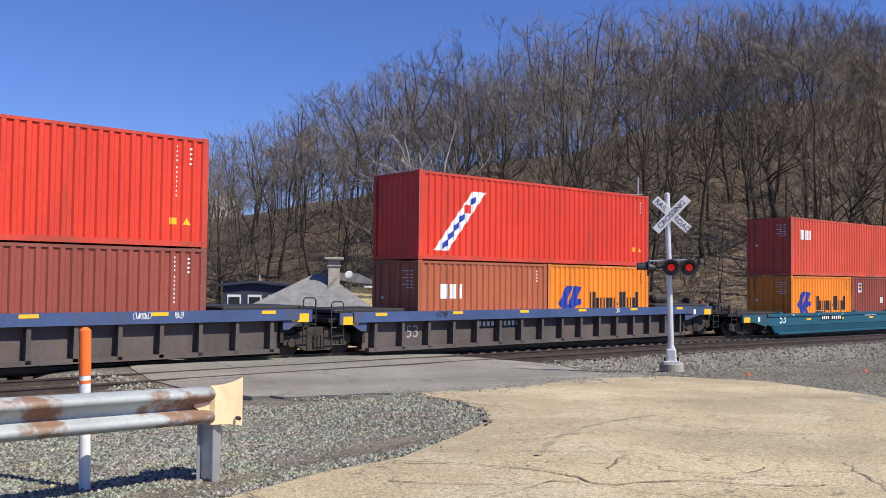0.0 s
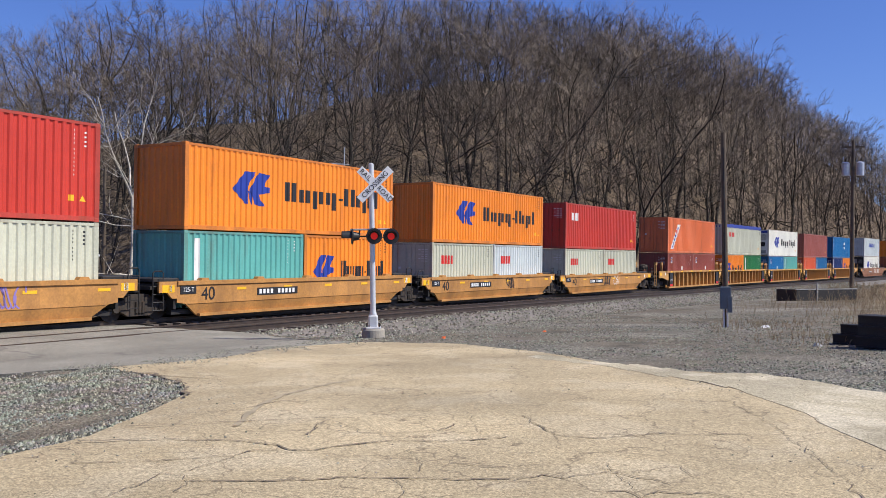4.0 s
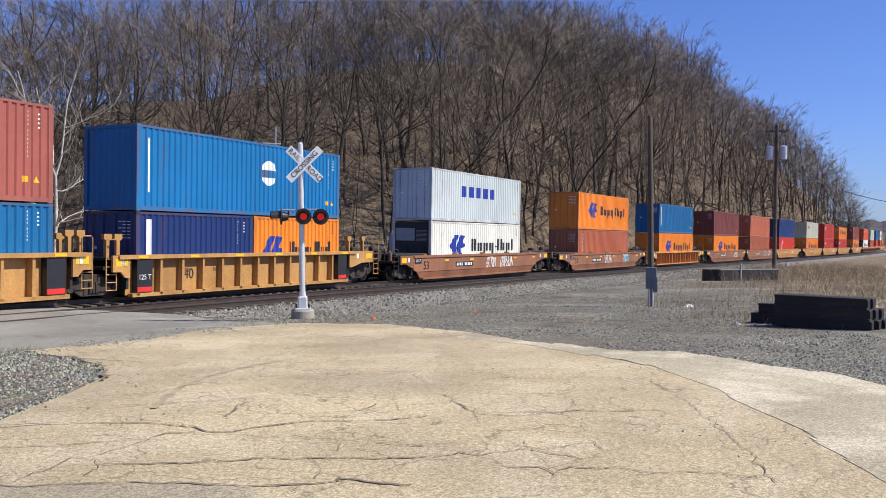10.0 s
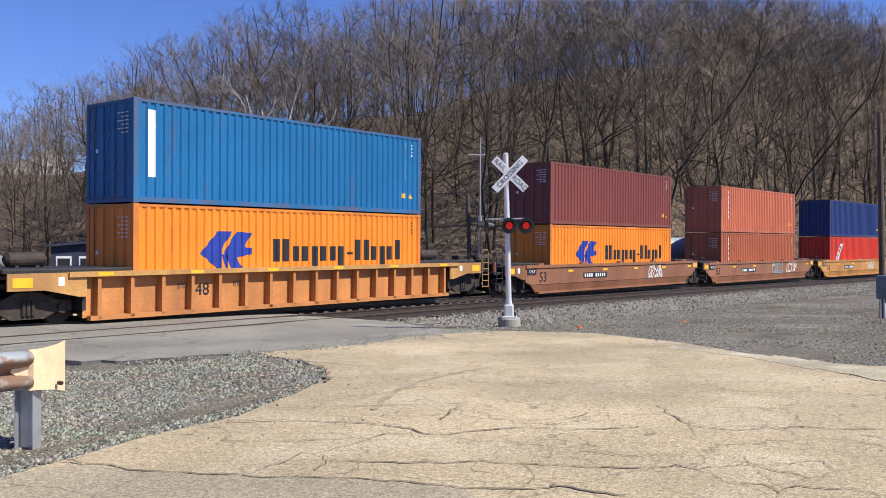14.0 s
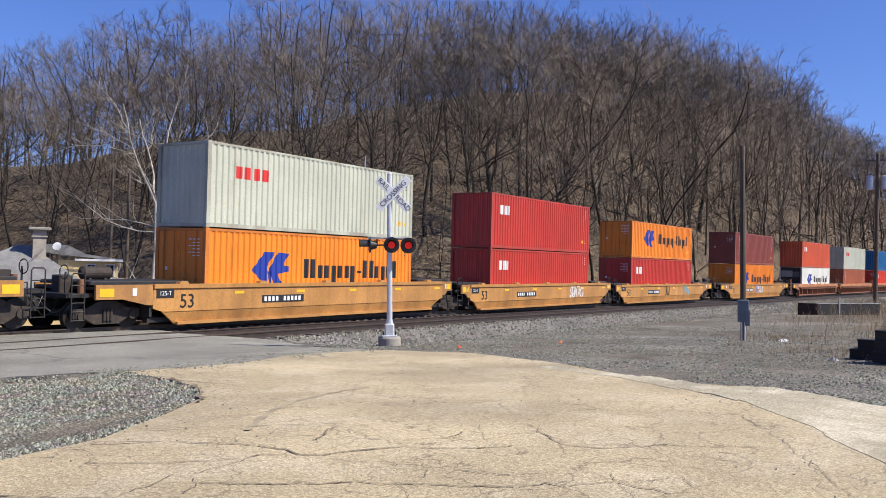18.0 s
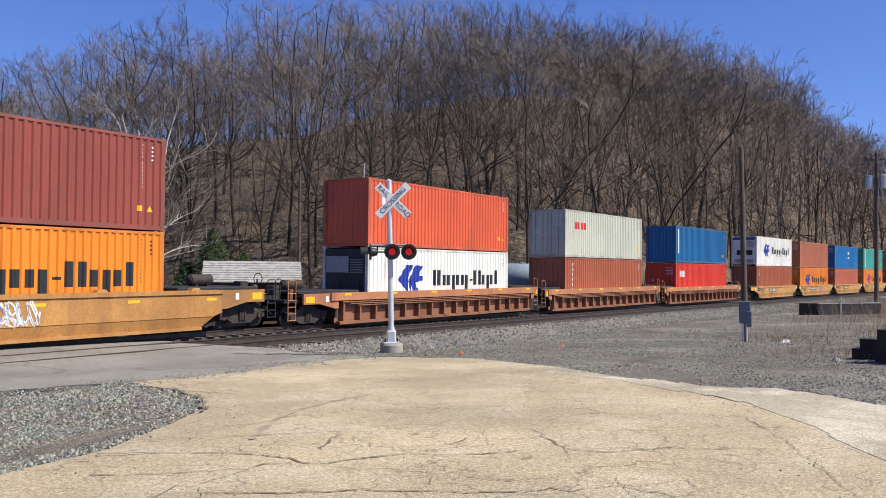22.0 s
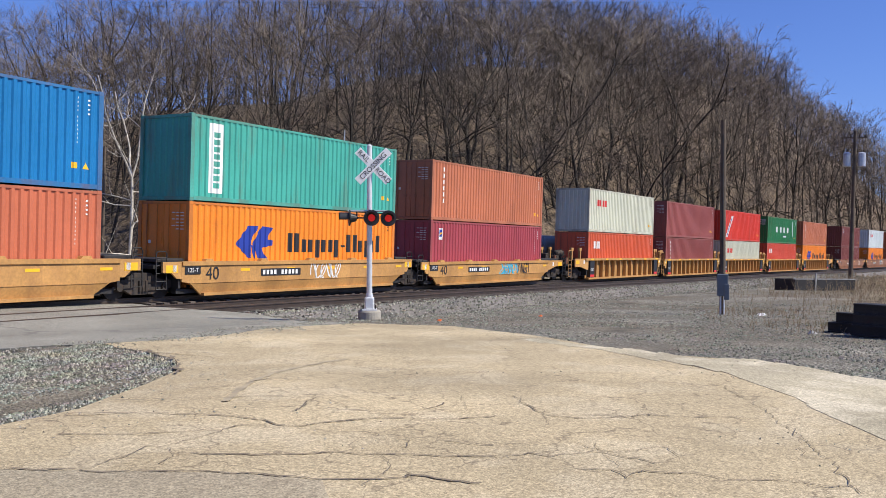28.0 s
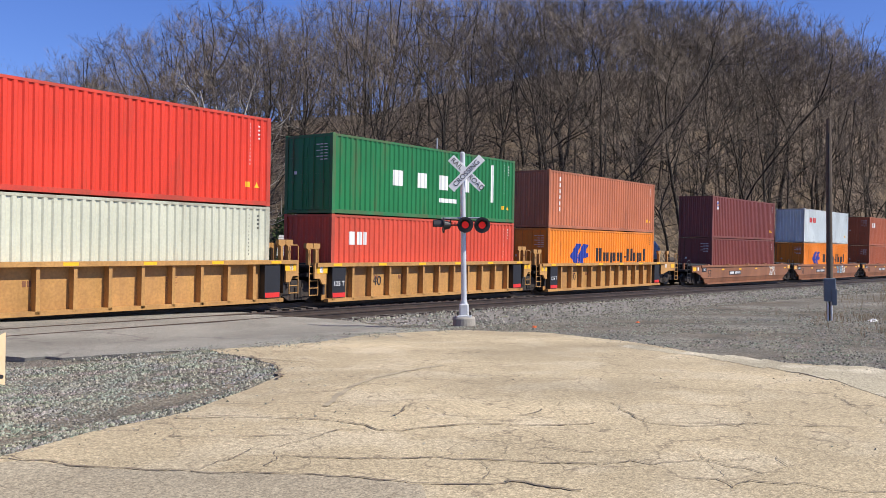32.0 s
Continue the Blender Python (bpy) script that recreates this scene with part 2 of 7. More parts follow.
def ground_z(x, y):
    """Height of the one ground sheet: a lot that falls towards the line, the track bank, a low yard behind it and the hill."""
    d = 0.42 * x + 0.9 * y - 7.5
    low = -0.036 * min(max(d, 0), 40)
    if d > 40:
        low -= 0.5 * (1 - math.exp(-(d - 40) / 60))
    off = y - line_y(x)
    flush = ease(x, 4.5, 6.8) * (1 - ease(x, 17.6, 20.5))
    bank = rail_z(x) - 0.05 - (1 - flush) * 0.5
    k = ease(off, -11, -5.6)
    low = low * (1 - k) + min(low, bank) * k
    if off > 3.2:
        az = math.degrees(math.atan2(y, max(x, 0.01)))
        low -= 1.5 * ease(off, 4, 12) * ease(az, 28, 44)
    side = y - 0.34 * x - 5.0
    low -= 0.105 * ease(side, 0.1, 1.0) * (1 - ease(side, 3.2, 6.0)) * (1 - ease(x, 5.0, 8.0))
    west = max(9.0 - (y - 12.3) * 0.6, 7.35) - x
    low -= 0.13 * ease(west, -0.05, 0.4) * (1 - ease(west, 3.0, 5.0)) * ease(y, 11.5, 12.6) * (1 - ease(y, 15.8, 17.5))
    n, h = hill_out(x, y)
    z = low + h
    z += 0.03 * noise.noise((x * 0.5, y * 0.5, 3.1)) * ease(abs(x) + abs(y), 14, 34)
    return z


def spaced(lo, hi, near, fine, coarse):
    out, v = [], lo
    while v < hi:
        out.append(v)
        v += fine if near[0] <= v < near[1] else coarse
    return out + [hi]


GX = [-1500, -900, -500, -300, -200, -140] + spaced(-100, 140, (-14, 60), 0.9, 5) + [150, 165, 180, 200, 220, 245, 270, 300, 335, 370, 410, 460, 520, 600, 700, 850, 1100, 1500, 2200]
GY = [-1500, -900, -500, -300, -180, -110, -70] + spaced(-50, 150, (-8, 34), 0.9, 3.5) + [165, 185, 210, 250, 320, 420, 600, 900, 1500]
gs = Shape()
for gy in GY:
    gs.v += [(gx, gy, ground_z(gx, gy)) for gx in GX]
W = len(GX)
gs.f = [(j * W + i, j * W + i + 1, (j + 1) * W + i + 1, (j + 1) * W + i) for j in range(len(GY) - 1) for i in range(W - 1)]


def ground_material():
    """Grey gravel, dry grass and leaf litter by place."""
    m = material("ground_gravel", (0.265, 0.243, 0.197), 0.95, 0, 0.35, 0.35, 22.0, 0.03)
    nt = m.node_tree
    b = nt.nodes["Principled BSDF"]
    b.inputs["Specular IOR Level"].default_value = 0.2
    gravel = b.inputs["Base Color"].links[0].from_socket
    geo = nt.nodes.new("ShaderNodeNewGeometry")
    sep = nt.nodes.new("ShaderNodeSeparateXYZ")
    nt.links.new(geo.outputs["Position"], sep.inputs[0])

    def tex(scale, detail=6):
        n = nt.nodes.new("ShaderNodeTexNoise")
        n.inputs["Scale"].default_value, n.inputs["Detail"].default_value = scale, detail
        nt.links.new(geo.outputs["Position"], n.inputs["Vector"])
        return n.outputs["Fac"]

    def maths(op, a, c):
        n = nt.nodes.new("ShaderNodeMath")
        n.operation = op
        n.use_clamp = op in ("MULTIPLY",)
        for s, v in zip(n.inputs, (a, c)):
            if isinstance(v, (int, float)):
                s.default_value = v
            else:
                nt.links.new(v, s)
        return n.outputs[0]

    def slope_of(src, k):
        n = nt.nodes.new("ShaderNodeMath")
        n.operation = "MULTIPLY"
        nt.links.new(src, n.inputs[0])
        n.inputs[1].default_value = k
        return n.outputs[0]

    def step(src, lo, hi):
        r = nt.nodes.new("ShaderNodeMapRange")
        r.inputs["From Min"].default_value, r.inputs["From Max"].default_value = lo, hi
        nt.links.new(src, r.inputs["Value"])
        return r.outputs[0]

    def mix(fac, a, c):
        mx = nt.nodes.new("ShaderNodeMix")
        mx.data_type = "RGBA"
        nt.links.new(fac, mx.inputs[0])
        for s, v in ((mx.inputs[6], a), (mx.inputs[7], c)):
            if isinstance(v, tuple):
                s.default_value = (*v, 1)
            else:
                nt.links.new(v, s)
        return mx.outputs[2]

    def blotch(a, c, scale):
        return mix(step(tex(scale, 8), 0.35, 0.65), a, c)

    def pebbles(scale):
        v = nt.nodes.new("ShaderNodeTexVoronoi")
        v.inputs["Scale"].default_value = scale
        nt.links.new(geo.outputs["Position"], v.inputs["Vector"])
        return v

    def times(src, fac):
        mx = nt.nodes.new("ShaderNodeMix")
        mx.data_type, mx.blend_type = "RGBA", "MULTIPLY"
        mx.inputs[0].default_value = 1.0
        cc = nt.nodes.new("ShaderNodeCombineColor")
        for i in range(3):
            nt.links.new(fac, cc.inputs[i])
        nt.links.new(src, mx.inputs[6])
        nt.links.new(cc.outputs[0], mx.inputs[7])
        return mx.outputs[2]

    def ranged(src, lo, hi, a, c):
        r = nt.nodes.new("ShaderNodeMapRange")
        for k, v in zip(("From Min", "From Max", "To Min", "To Max"), (lo, hi, a, c)):
            r.inputs[k].default_value = v
        nt.links.new(src, r.inputs["Value"])
        return r.outputs[0]

    big_v, small_v = pebbles(24.0), pebbles(60.0)
    tint = nt.nodes.new("ShaderNodeSeparateColor")
    nt.links.new(big_v.outputs["Color"], tint.inputs[0])
    tint2 = nt.nodes.new("ShaderNodeSeparateColor")
    nt.links.new(small_v.outputs["Color"], tint2.inputs[0])
    pebbly = times(gravel, ranged(tint.outputs[0], 0, 1, 0.45, 1.7))
    pebbly = times(pebbly, ranged(tint2.outputs[0], 0, 1, 0.6, 1.45))
    # shade in the gaps between pebbles, multiplied into the colour
    pebbly = times(pebbly, ranged(big_v.outputs["Distance"], 0.25, 0.75, 1.0, 0.6))
    pebbly = mix(ranged(tint.outputs[1], 0.6, 1.0, 0.0, 0.5), pebbly, (0.15, 0.175, 0.16))
    rough_h = maths("ADD", slope_of(big_v.outputs["Distance"], -1.0), slope_of(small_v.outputs["Distance"], -0.4))
    bp = nt.nodes.new("ShaderNodeBump")
    bp.inputs["Strength"].default_value, bp.inputs["Distance"].default_value = 1.0, 0.035
    nt.links.new(rough_h, bp.inputs["Height"])
    nt.links.new(bp.outputs[0], b.inputs["Normal"])
    # dark sooty strip and brown dirt in the yard
    dirt = mix(step(tex(0.19, 8), 0.42, 0.6), pebbly, times(blotch((0.23, 0.195, 0.145), (0.115, 0.10, 0.08), 1.4), ranged(tint2.outputs[0], 0, 1, 0.7, 1.3)))
    # dry grass beyond the scrap pile
    gx = maths("SUBTRACT", sep.outputs["X"], 23.0)
    gy = maths("SUBTRACT", maths("SUBTRACT", slope_of(sep.outputs["X"], 0.115), -0.2), sep.outputs["Y"])
    edge = slope_of(tex(0.22, 5), 9.0)
    field = step(maths("MINIMUM", maths("SUBTRACT", gx, edge), maths("ADD", gy, slope_of(tex(0.5, 5), 3.0))), 0.2, 2.6)
    verge = maths("SUBTRACT", sep.outputs["Y"], slope_of(sep.outputs["X"], 0.34))
    verge = maths("ADD", verge, slope_of(tex(0.9, 6), 2.4))
    verge = maths("MULTIPLY", step(verge, 9.0, 7.2), step(sep.outputs["X"], 10.5, 8.0))
    dirt = mix(slope_of(verge, 0.62), dirt, times(blotch((0.25, 0.205, 0.14), (0.125, 0.105, 0.075), 2.2), ranged(tint2.outputs[0], 0, 1, 0.6, 1.4)))
    grass = mix(field, dirt, blotch((0.27, 0.215, 0.135), (0.14, 0.11, 0.075), 0.5))
    # leaf litter on the hill
    hill = step(maths("SUBTRACT", sep.outputs["Y"], slope_of(sep.outputs["X"], -0.075)), 34.0, 37.0)
    litter = mix(step(tex(2.6, 8), 0.46, 0.66), blotch((0.145, 0.105, 0.069), (0.044, 0.034, 0.025), 0.45), (0.28, 0.208, 0.14))
    out = mix(hill, grass, litter)
    nt.links.new(out, b.inputs["Base Color"])
    return m


M_GROUND = ground_material()
ground = structure("ground", gs, M_GROUND, "grey gravel yard, dry grass and wooded hillside", True)


# ---- asphalt lot and crossing ----
def cracked(name, base, light, crack, crack_scale, patchy):
    m = material(name, base, 0.9, 0, 0.12, 0.5, 60.0, 0.006)
    nt = m.node_tree
    b = nt.nodes["Principled BSDF"]
    b.inputs["Specular IOR Level"].default_value = 0.25
    col = b.inputs["Base Color"].links[0].from_socket
    geo = nt.nodes.new("ShaderNodeNewGeometry")
    wob = nt.nodes.new("ShaderNodeTexNoise")
    wob.inputs["Scale"].default_value, wob.inputs["Detail"].default_value = 1.6, 7
    nt.links.new(geo.outputs["Position"], wob.inputs["Vector"])
    add = nt.nodes.new("ShaderNodeMix")
    add.data_type = "VECTOR"
    add.inputs[0].default_value = 0.45
    nt.links.new(geo.outputs["Position"], add.inputs[4])
    nt.links.new(wob.outputs["Color"], add.inputs[5])
    vor = nt.nodes.new("ShaderNodeTexVoronoi")
    vor.feature = "DISTANCE_TO_EDGE"
    vor.inputs["Scale"].default_value = crack_scale
    nt.links.new(add.outputs[1], vor.inputs["Vector"])
    r = nt.nodes.new("ShaderNodeMapRange")
    r.inputs["From Min"].default_value, r.inputs["From Max"].default_value = 0.001, 0.012
    r.inputs["To Min"].default_value, r.inputs["To Max"].default_value = 0.7, 0.0
    nt.links.new(vor.outputs["Distance"], r.inputs["Value"])
    gate = nt.nodes.new("ShaderNodeTexNoise")
    gate.inputs["Scale"].default_value = 0.35
    nt.links.new(geo.outputs["Position"], gate.inputs["Vector"])
    g2 = nt.nodes.new("ShaderNodeMapRange")
    g2.inputs["From Min"].default_value, g2.inputs["From Max"].default_value = 0.30, 0.48
    nt.links.new(gate.outputs["Fac"], g2.inputs["Value"])
    mul = nt.nodes.new("ShaderNodeMath")
    mul.operation = "MULTIPLY"
    nt.links.new(r.outputs[0], mul.inputs[0])
    nt.links.new(g2.outputs[0], mul.inputs[1])
    pat = nt.nodes.new("ShaderNodeTexNoise")
    pat.inputs["Scale"].default_value, pat.inputs["Detail"].default_value = 1.1, 11
    nt.links.new(geo.outputs["Position"], pat.inputs["Vector"])
    p2 = nt.nodes.new("ShaderNodeMapRange")
    p2.inputs["From Min"].default_value, p2.inputs["From Max"].default_value = 0.5, 0.62
    p2.inputs["To Max"].default_value = patchy
    nt.links.new(pat.outputs["Fac"], p2.inputs["Value"])
    speck = nt.nodes.new("ShaderNodeTexVoronoi")
    speck.inputs["Scale"].default_value = 95.0
    nt.links.new(geo.outputs["Position"], speck.inputs["Vector"])
    spk = nt.nodes.new("ShaderNodeMapRange")
    spk.inputs["To Min"].default_value, spk.inputs["To Max"].default_value = 0.64, 1.36
    sepc = nt.nodes.new("ShaderNodeSeparateColor")
    nt.links.new(speck.outputs["Color"], sepc.inputs[0])
    nt.links.new(sepc.outputs[0], spk.inputs["Value"])
    coarse = nt.nodes.new("ShaderNodeTexNoise")
    coarse.inputs["Scale"].default_value, coarse.inputs["Detail"].default_value = 26.0, 2
    nt.links.new(geo.outputs["Position"], coarse.inputs["Vector"])
    grain = nt.nodes.new("ShaderNodeMapRange")
    for k, v in zip(("From Min", "From Max", "To Min", "To Max"), (0.3, 0.7, 0.82, 1.18)):
        grain.inputs[k].default_value = v
    nt.links.new(coarse.outputs["Fac"], grain.inputs["Value"])
    stain = nt.nodes.new("ShaderNodeTexNoise")
    stain.inputs["Scale"].default_value, stain.inputs["Detail"].default_value = 0.33, 8
    nt.links.new(geo.outputs["Position"], stain.inputs["Vector"])
    st2 = nt.nodes.new("ShaderNodeMapRange")
    for k, v in zip(("From Min", "From Max", "To Min", "To Max"), (0.35, 0.65, 0.84, 1.12)):
        st2.inputs[k].default_value = v
    nt.links.new(stain.outputs["Fac"], st2.inputs["Value"])
    outs = col
    for fac, c, kind in ((p2.outputs[0], light, "MIX"), (None, spk.outputs[0], "MULTIPLY"), (None, grain.outputs[0], "MULTIPLY"), (None, st2.outputs[0], "MULTIPLY"), (mul.outputs[0], crack, "MIX")):
        mx = nt.nodes.new("ShaderNodeMix")
        mx.data_type, mx.blend_type = "RGBA", kind
        if fac is None:
            mx.inputs[0].default_value = 1.0
        else:
            nt.links.new(fac, mx.inputs[0])
        nt.links.new(outs, mx.inputs[6])
        if isinstance(c, tuple):
            mx.inputs[7].default_value = (*c, 1)
        else:
            nt.links.new(c, mx.inputs[7])
        outs = mx.outputs[2]
    nt.links.new(outs, b.inputs["Base Color"])
    return m


M_LOT = cracked("worn_asphalt", (0.425, 0.345, 0.218), (0.58, 0.50, 0.36), (0.13, 0.10, 0.07), 2.1, 0.3)
M_CROSS = cracked("grey_asphalt", (0.235, 0.224, 0.188), (0.29, 0.277, 0.235), (0.12, 0.11, 0.10), 0.35, 0.5)


def sheet(outline, lift, step=0.8, wobble=0.12, thick=0.05, rim=None):
    """A paved sheet that follows the ground inside an outline of (x, y), with a worn edge and a real thickness."""
    pts = []
    for i, a in enumerate(outline):
        c = outline[(i + 1) % len(outline)]
        n = max(1, int(math.dist(a, c) / step))
        for k in range(n):
            x, y = a[0] + (c[0] - a[0]) * k / n, a[1] + (c[1] - a[1]) * k / n
            w = wobble * noise.noise((x * 1.3, y * 1.3, 9.0)) + wobble * 0.5 * noise.noise((x * 4, y * 4, 2.0)) + wobble * 0.3 * noise.noise((x * 12, y * 12, 5.0))
            pts.append((x + w, y + w * 0.7))
    bm = bmesh.new()
    bm.faces.new([bm.verts.new((x, y, 0)) for x, y in pts])
    for axis in (0, 1):
        lo, hi = min(p[axis] for p in pts), max(p[axis] for p in pts)
        v = lo + 1.0
        while v < hi:
            co, no = [0, 0, 0], [0, 0, 0]
            co[axis], no[axis] = v, 1
            bmesh.ops.bisect_plane(bm, geom=bm.verts[:] + bm.edges[:] + bm.faces[:], plane_co=co, plane_no=no)
            v += 1.3
    for v in bm.verts:
        v.co.z = ground_z(v.co.x, v.co.y) + lift
    edge = [e for e in bm.edges if e.is_boundary]
    if rim is not None:
        for v in {v for e in edge for v in e.verts}:
            v.co.z = ground_z(v.co.x, v.co.y) + rim
    down = bmesh.ops.extrude_edge_only(bm, edges=edge)
    for v in down["geom"]:
        if isinstance(v, bmesh.types.BMVert):
            v.co.z -= thick
    bmesh.ops.recalc_face_normals(bm, faces=bm.faces)
    s = Shape()
    s.v = [tuple(v.co) for v in bm.verts]
    bm.verts.index_update()
    s.f = [tuple(v.index for v in f.verts) for f in bm.faces]
    bm.free()
    return s


LOT = [(-30, -30), (70, -30), (40, -14), (22, -5.5), (13.5, -2.4), (10.9, -0.9), (11.0, 0.4), (12.0, 1.5), (12.6, 2.4), (12.6, 3.6), (13.4, 5.2), (14.9, 7.2), (15.9, 9.4), (15.7, 11.7), (13.6, 12.5), (10.9, 11.9), (9.4, 12.2), (8.93, 11.19), (8.69, 10.29), (8.27, 9.2), (7.48, 8.24), (6.45, 7.58), (5.0, 6.71), (4.26, 6.54), (3.49, 6.34), (2.81, 6.12), (0, 5.0), (-12, 1), (-30, -6)]
lot = structure("road", sheet(LOT, 0.03, 0.35, 0.16, 0.05, 0.010), M_LOT, "tan worn asphalt lot with branching cracks")
CROSS = [(9.0, 12.3), (10.6, 11.1), (13.4, 12.2), (15.6, 11.9), (16.0, 13.4), (17.4, 16.0), (18.3, 18.5), (19.3, 21.5), (20.5, 26), (10.5, 30), (8.6, 24), (7.4, 19), (7.3, 16.9), (7.6, 14.6)]
crossing = structure("crossing_road", sheet(CROSS, 0.034, 0.3, 0.10, 0.17, 0.02), M_CROSS, "grey asphalt ramp over the level crossing")
M_DUST = cracked("dusty_edge", (0.40, 0.35, 0.245), (0.57, 0.505, 0.375), (0.24, 0.20, 0.15), 3.4, 0.9)
DUST = [(14.3, 6.9), (13.6, 5.9), (13.2, 5.1), (12.8, 4.0), (12.4, 3.5), (12.5, 2.7), (12.3, 2.1), (11.9, 1.5), (11.6, 0.8), (11.2, 0.4), (10.7, 0.0), (10.4, -0.5), (10.2, -1.6), (8.6, -2.6), (6.0, -1.6), (5.6, -0.5), (6.4, 0.07), (6.9, 0.23), (7.6, 0.5), (8.3, 0.9), (9.1, 1.4), (9.85, 1.8), (10.55, 2.4), (11.0, 2.7), (11.5, 3.5), (12.2, 4.3), (12.8, 5.5), (13.7, 6.8)]
dust = structure("road_edge", sheet(DUST, 0.0365, 0.08, 0.5, 0.008, 0.0345), M_DUST, "pale dusty crumbled edge of the asphalt lot")

VERGE = [(1.0, 6.0), (2.6, 6.25), (4.2, 6.75), (5.0, 6.95), (6.3, 7.8), (7.3, 8.5), (8.0, 9.4), (8.3, 10.3), (7.0, 10.1), (5.5, 8.8), (3.9, 7.9), (3.0, 7.0), (1.6, 7.0)]
M_SEAM = material("dark_seam", (0.175, 0.138, 0.095), 0.95, 0, 0.2, 3, 30)
def inside(x, y, poly):
    c = False
    for (ax, ay), (bx, by) in zip(poly, poly[1:] + poly[:1]):
        if (ay > y) != (by > y) and x < (bx - ax) * (y - ay) / (by - ay) + ax:
            c = not c
    return c


M_SCUFF = material("tyre_scuff", (0.345, 0.285, 0.19), 0.9, 0, 0.15, 3, 40)
M_PATCH = cracked("older_asphalt", (0.35, 0.295, 0.205), (0.42, 0.365, 0.26), (0.13, 0.10, 0.07), 2.0, 0.3)
PATCH = [(2.6, 6.0), (3.04, 5.9), (3.23, 5.48), (3.52, 4.98), (3.92, 4.4), (4.13, 4.12), (4.36, 3.5), (3.4, 2.5), (1.0, 2.0), (-2.0, 3.6), (0.0, 4.95)]
structure("road_patch", sheet(PATCH, 0.0345, 0.2, 0.05, 0.02, 0.033), M_PATCH, "older grey-tan asphalt beyond a long crack")
CRACKS = [
    ((3.04, 6.14), (3.23, 5.5), (3.52, 5.0), (3.92, 4.42), (4.13, 4.14), (4.23, 3.89), (4.36, 3.53), (4.51, 3.38), (4.6, 3.22), (4.78, 3.13), (4.84, 2.92), (4.89, 2.63)),
    ((4.67, 6.44), (5.19, 5.76), (5.42, 5.25), (5.45, 5.01), (5.38, 4.82), (5.49, 4.62), (5.78, 4.56), (6.14, 4.31), (6.42, 3.88), (6.87, 3.57)),
    ((3.73, 4.84), (4.28, 5.0), (4.36, 4.83), (4.28, 4.73), (3.97, 4.48)),
    ((4.26, 4.7), (4.58, 4.32), (4.7, 4.06), (4.93, 3.95), (5.02, 3.76), (5.14, 3.6), (5.28, 3.32), (5.57, 2.89)),
    ((4.46, 4.93), (4.92, 4.97), (5.18, 5.02), (5.34, 4.83)),
]
CRACKS += [
    ((5.92, 7.02), (6.67, 6.55), (7.31, 6.64), (7.46, 6.12)),
    ((5.33, 6.75), (5.94, 6.17), (6.6, 5.49), (6.82, 5.11)),
    ((4.17, 5.79), (4.6, 5.27), (5.03, 5.04)),
    ((5.87, 5.07), (6.08, 5.16), (6.58, 5.35), (6.33, 4.81), (6.26, 4.74), (6.44, 4.46), (6.71, 4.22), (7.12, 4.3)),
    ((7.0, 5.24), (7.37, 5.42), (7.57, 5.52), (7.92, 5.44)),
    ((6.18, 4.22), (5.78, 3.9), (5.74, 3.81), (5.38, 3.54), (5.34, 3.74)),
    ((5.13, 3.62), (5.02, 3.52), (4.88, 3.32), (4.67, 3.3), (4.47, 3.22), (4.32, 3.15)),
    ((5.75, 3.52), (5.75, 3.23), (5.93, 3.08)),
]
CRACKS += [
    ((7.68, 4.7), (7.64, 4.45), (7.29, 4.21), (6.89, 3.93), (6.73, 3.67)),
    ((7.83, 3.97), (7.46, 3.61), (7.14, 3.3), (7.18, 3.01), (7.53, 2.7), (7.83, 2.52)),
    ((6.33, 2.7), (6.37, 2.5), (6.1, 2.35), (5.74, 2.07)),
    ((5.53, 2.87), (5.79, 2.8), (5.82, 2.6), (6.13, 2.44), (6.12, 2.09), (6.06, 1.88)),
    ((10.42, 3.4), (10.06, 2.54), (9.13, 2.0), (8.0, 1.44), (7.29, 1.12), (6.88, 0.93), (6.48, 0.8), (6.07, 0.62)),
    ((5.61, 2.31), (5.72, 2.15), (5.58, 1.98), (5.84, 1.95), (5.98, 1.63), (5.98, 1.39), (6.15, 1.16), (6.18, 0.9), (6.32, 0.63)),
    ((7.25, 1.21), (6.92, 1.1), (6.96, 0.94)),
    ((6.31, 2.61), (6.19, 2.29), (6.63, 2.04), (6.33, 1.9)),
    ((7.34, 3.06), (7.64, 2.63), (8.25, 1.74)),
]
SCUFF = ((5.89, 5.87), (6.48, 6.28), (7.13, 6.68), (7.72, 6.93), (8.27, 7.07), (8.91, 7.18), (9.43, 7.16))
# shadow under the broken left lot edge, laid on as a dark strip
EDGE_SHADOW = ((8.74, 10.56), (8.66, 10.21), (8.33, 9.56), (8.36, 9.38), (8.06, 8.92), (7.54, 8.28), (7.08, 7.86))
LOT_CORE = [(2, -2), (9.5, -2), (8.2, 0.9), (10.9, 3.4), (12.6, 5.2), (14.5, 7.5), (15.3, 10.8), (10, 11), (8.3, 9.0), (6.4, 7.4), (3.4, 6.2), (2, 5.6)]
walker = random.Random(23)
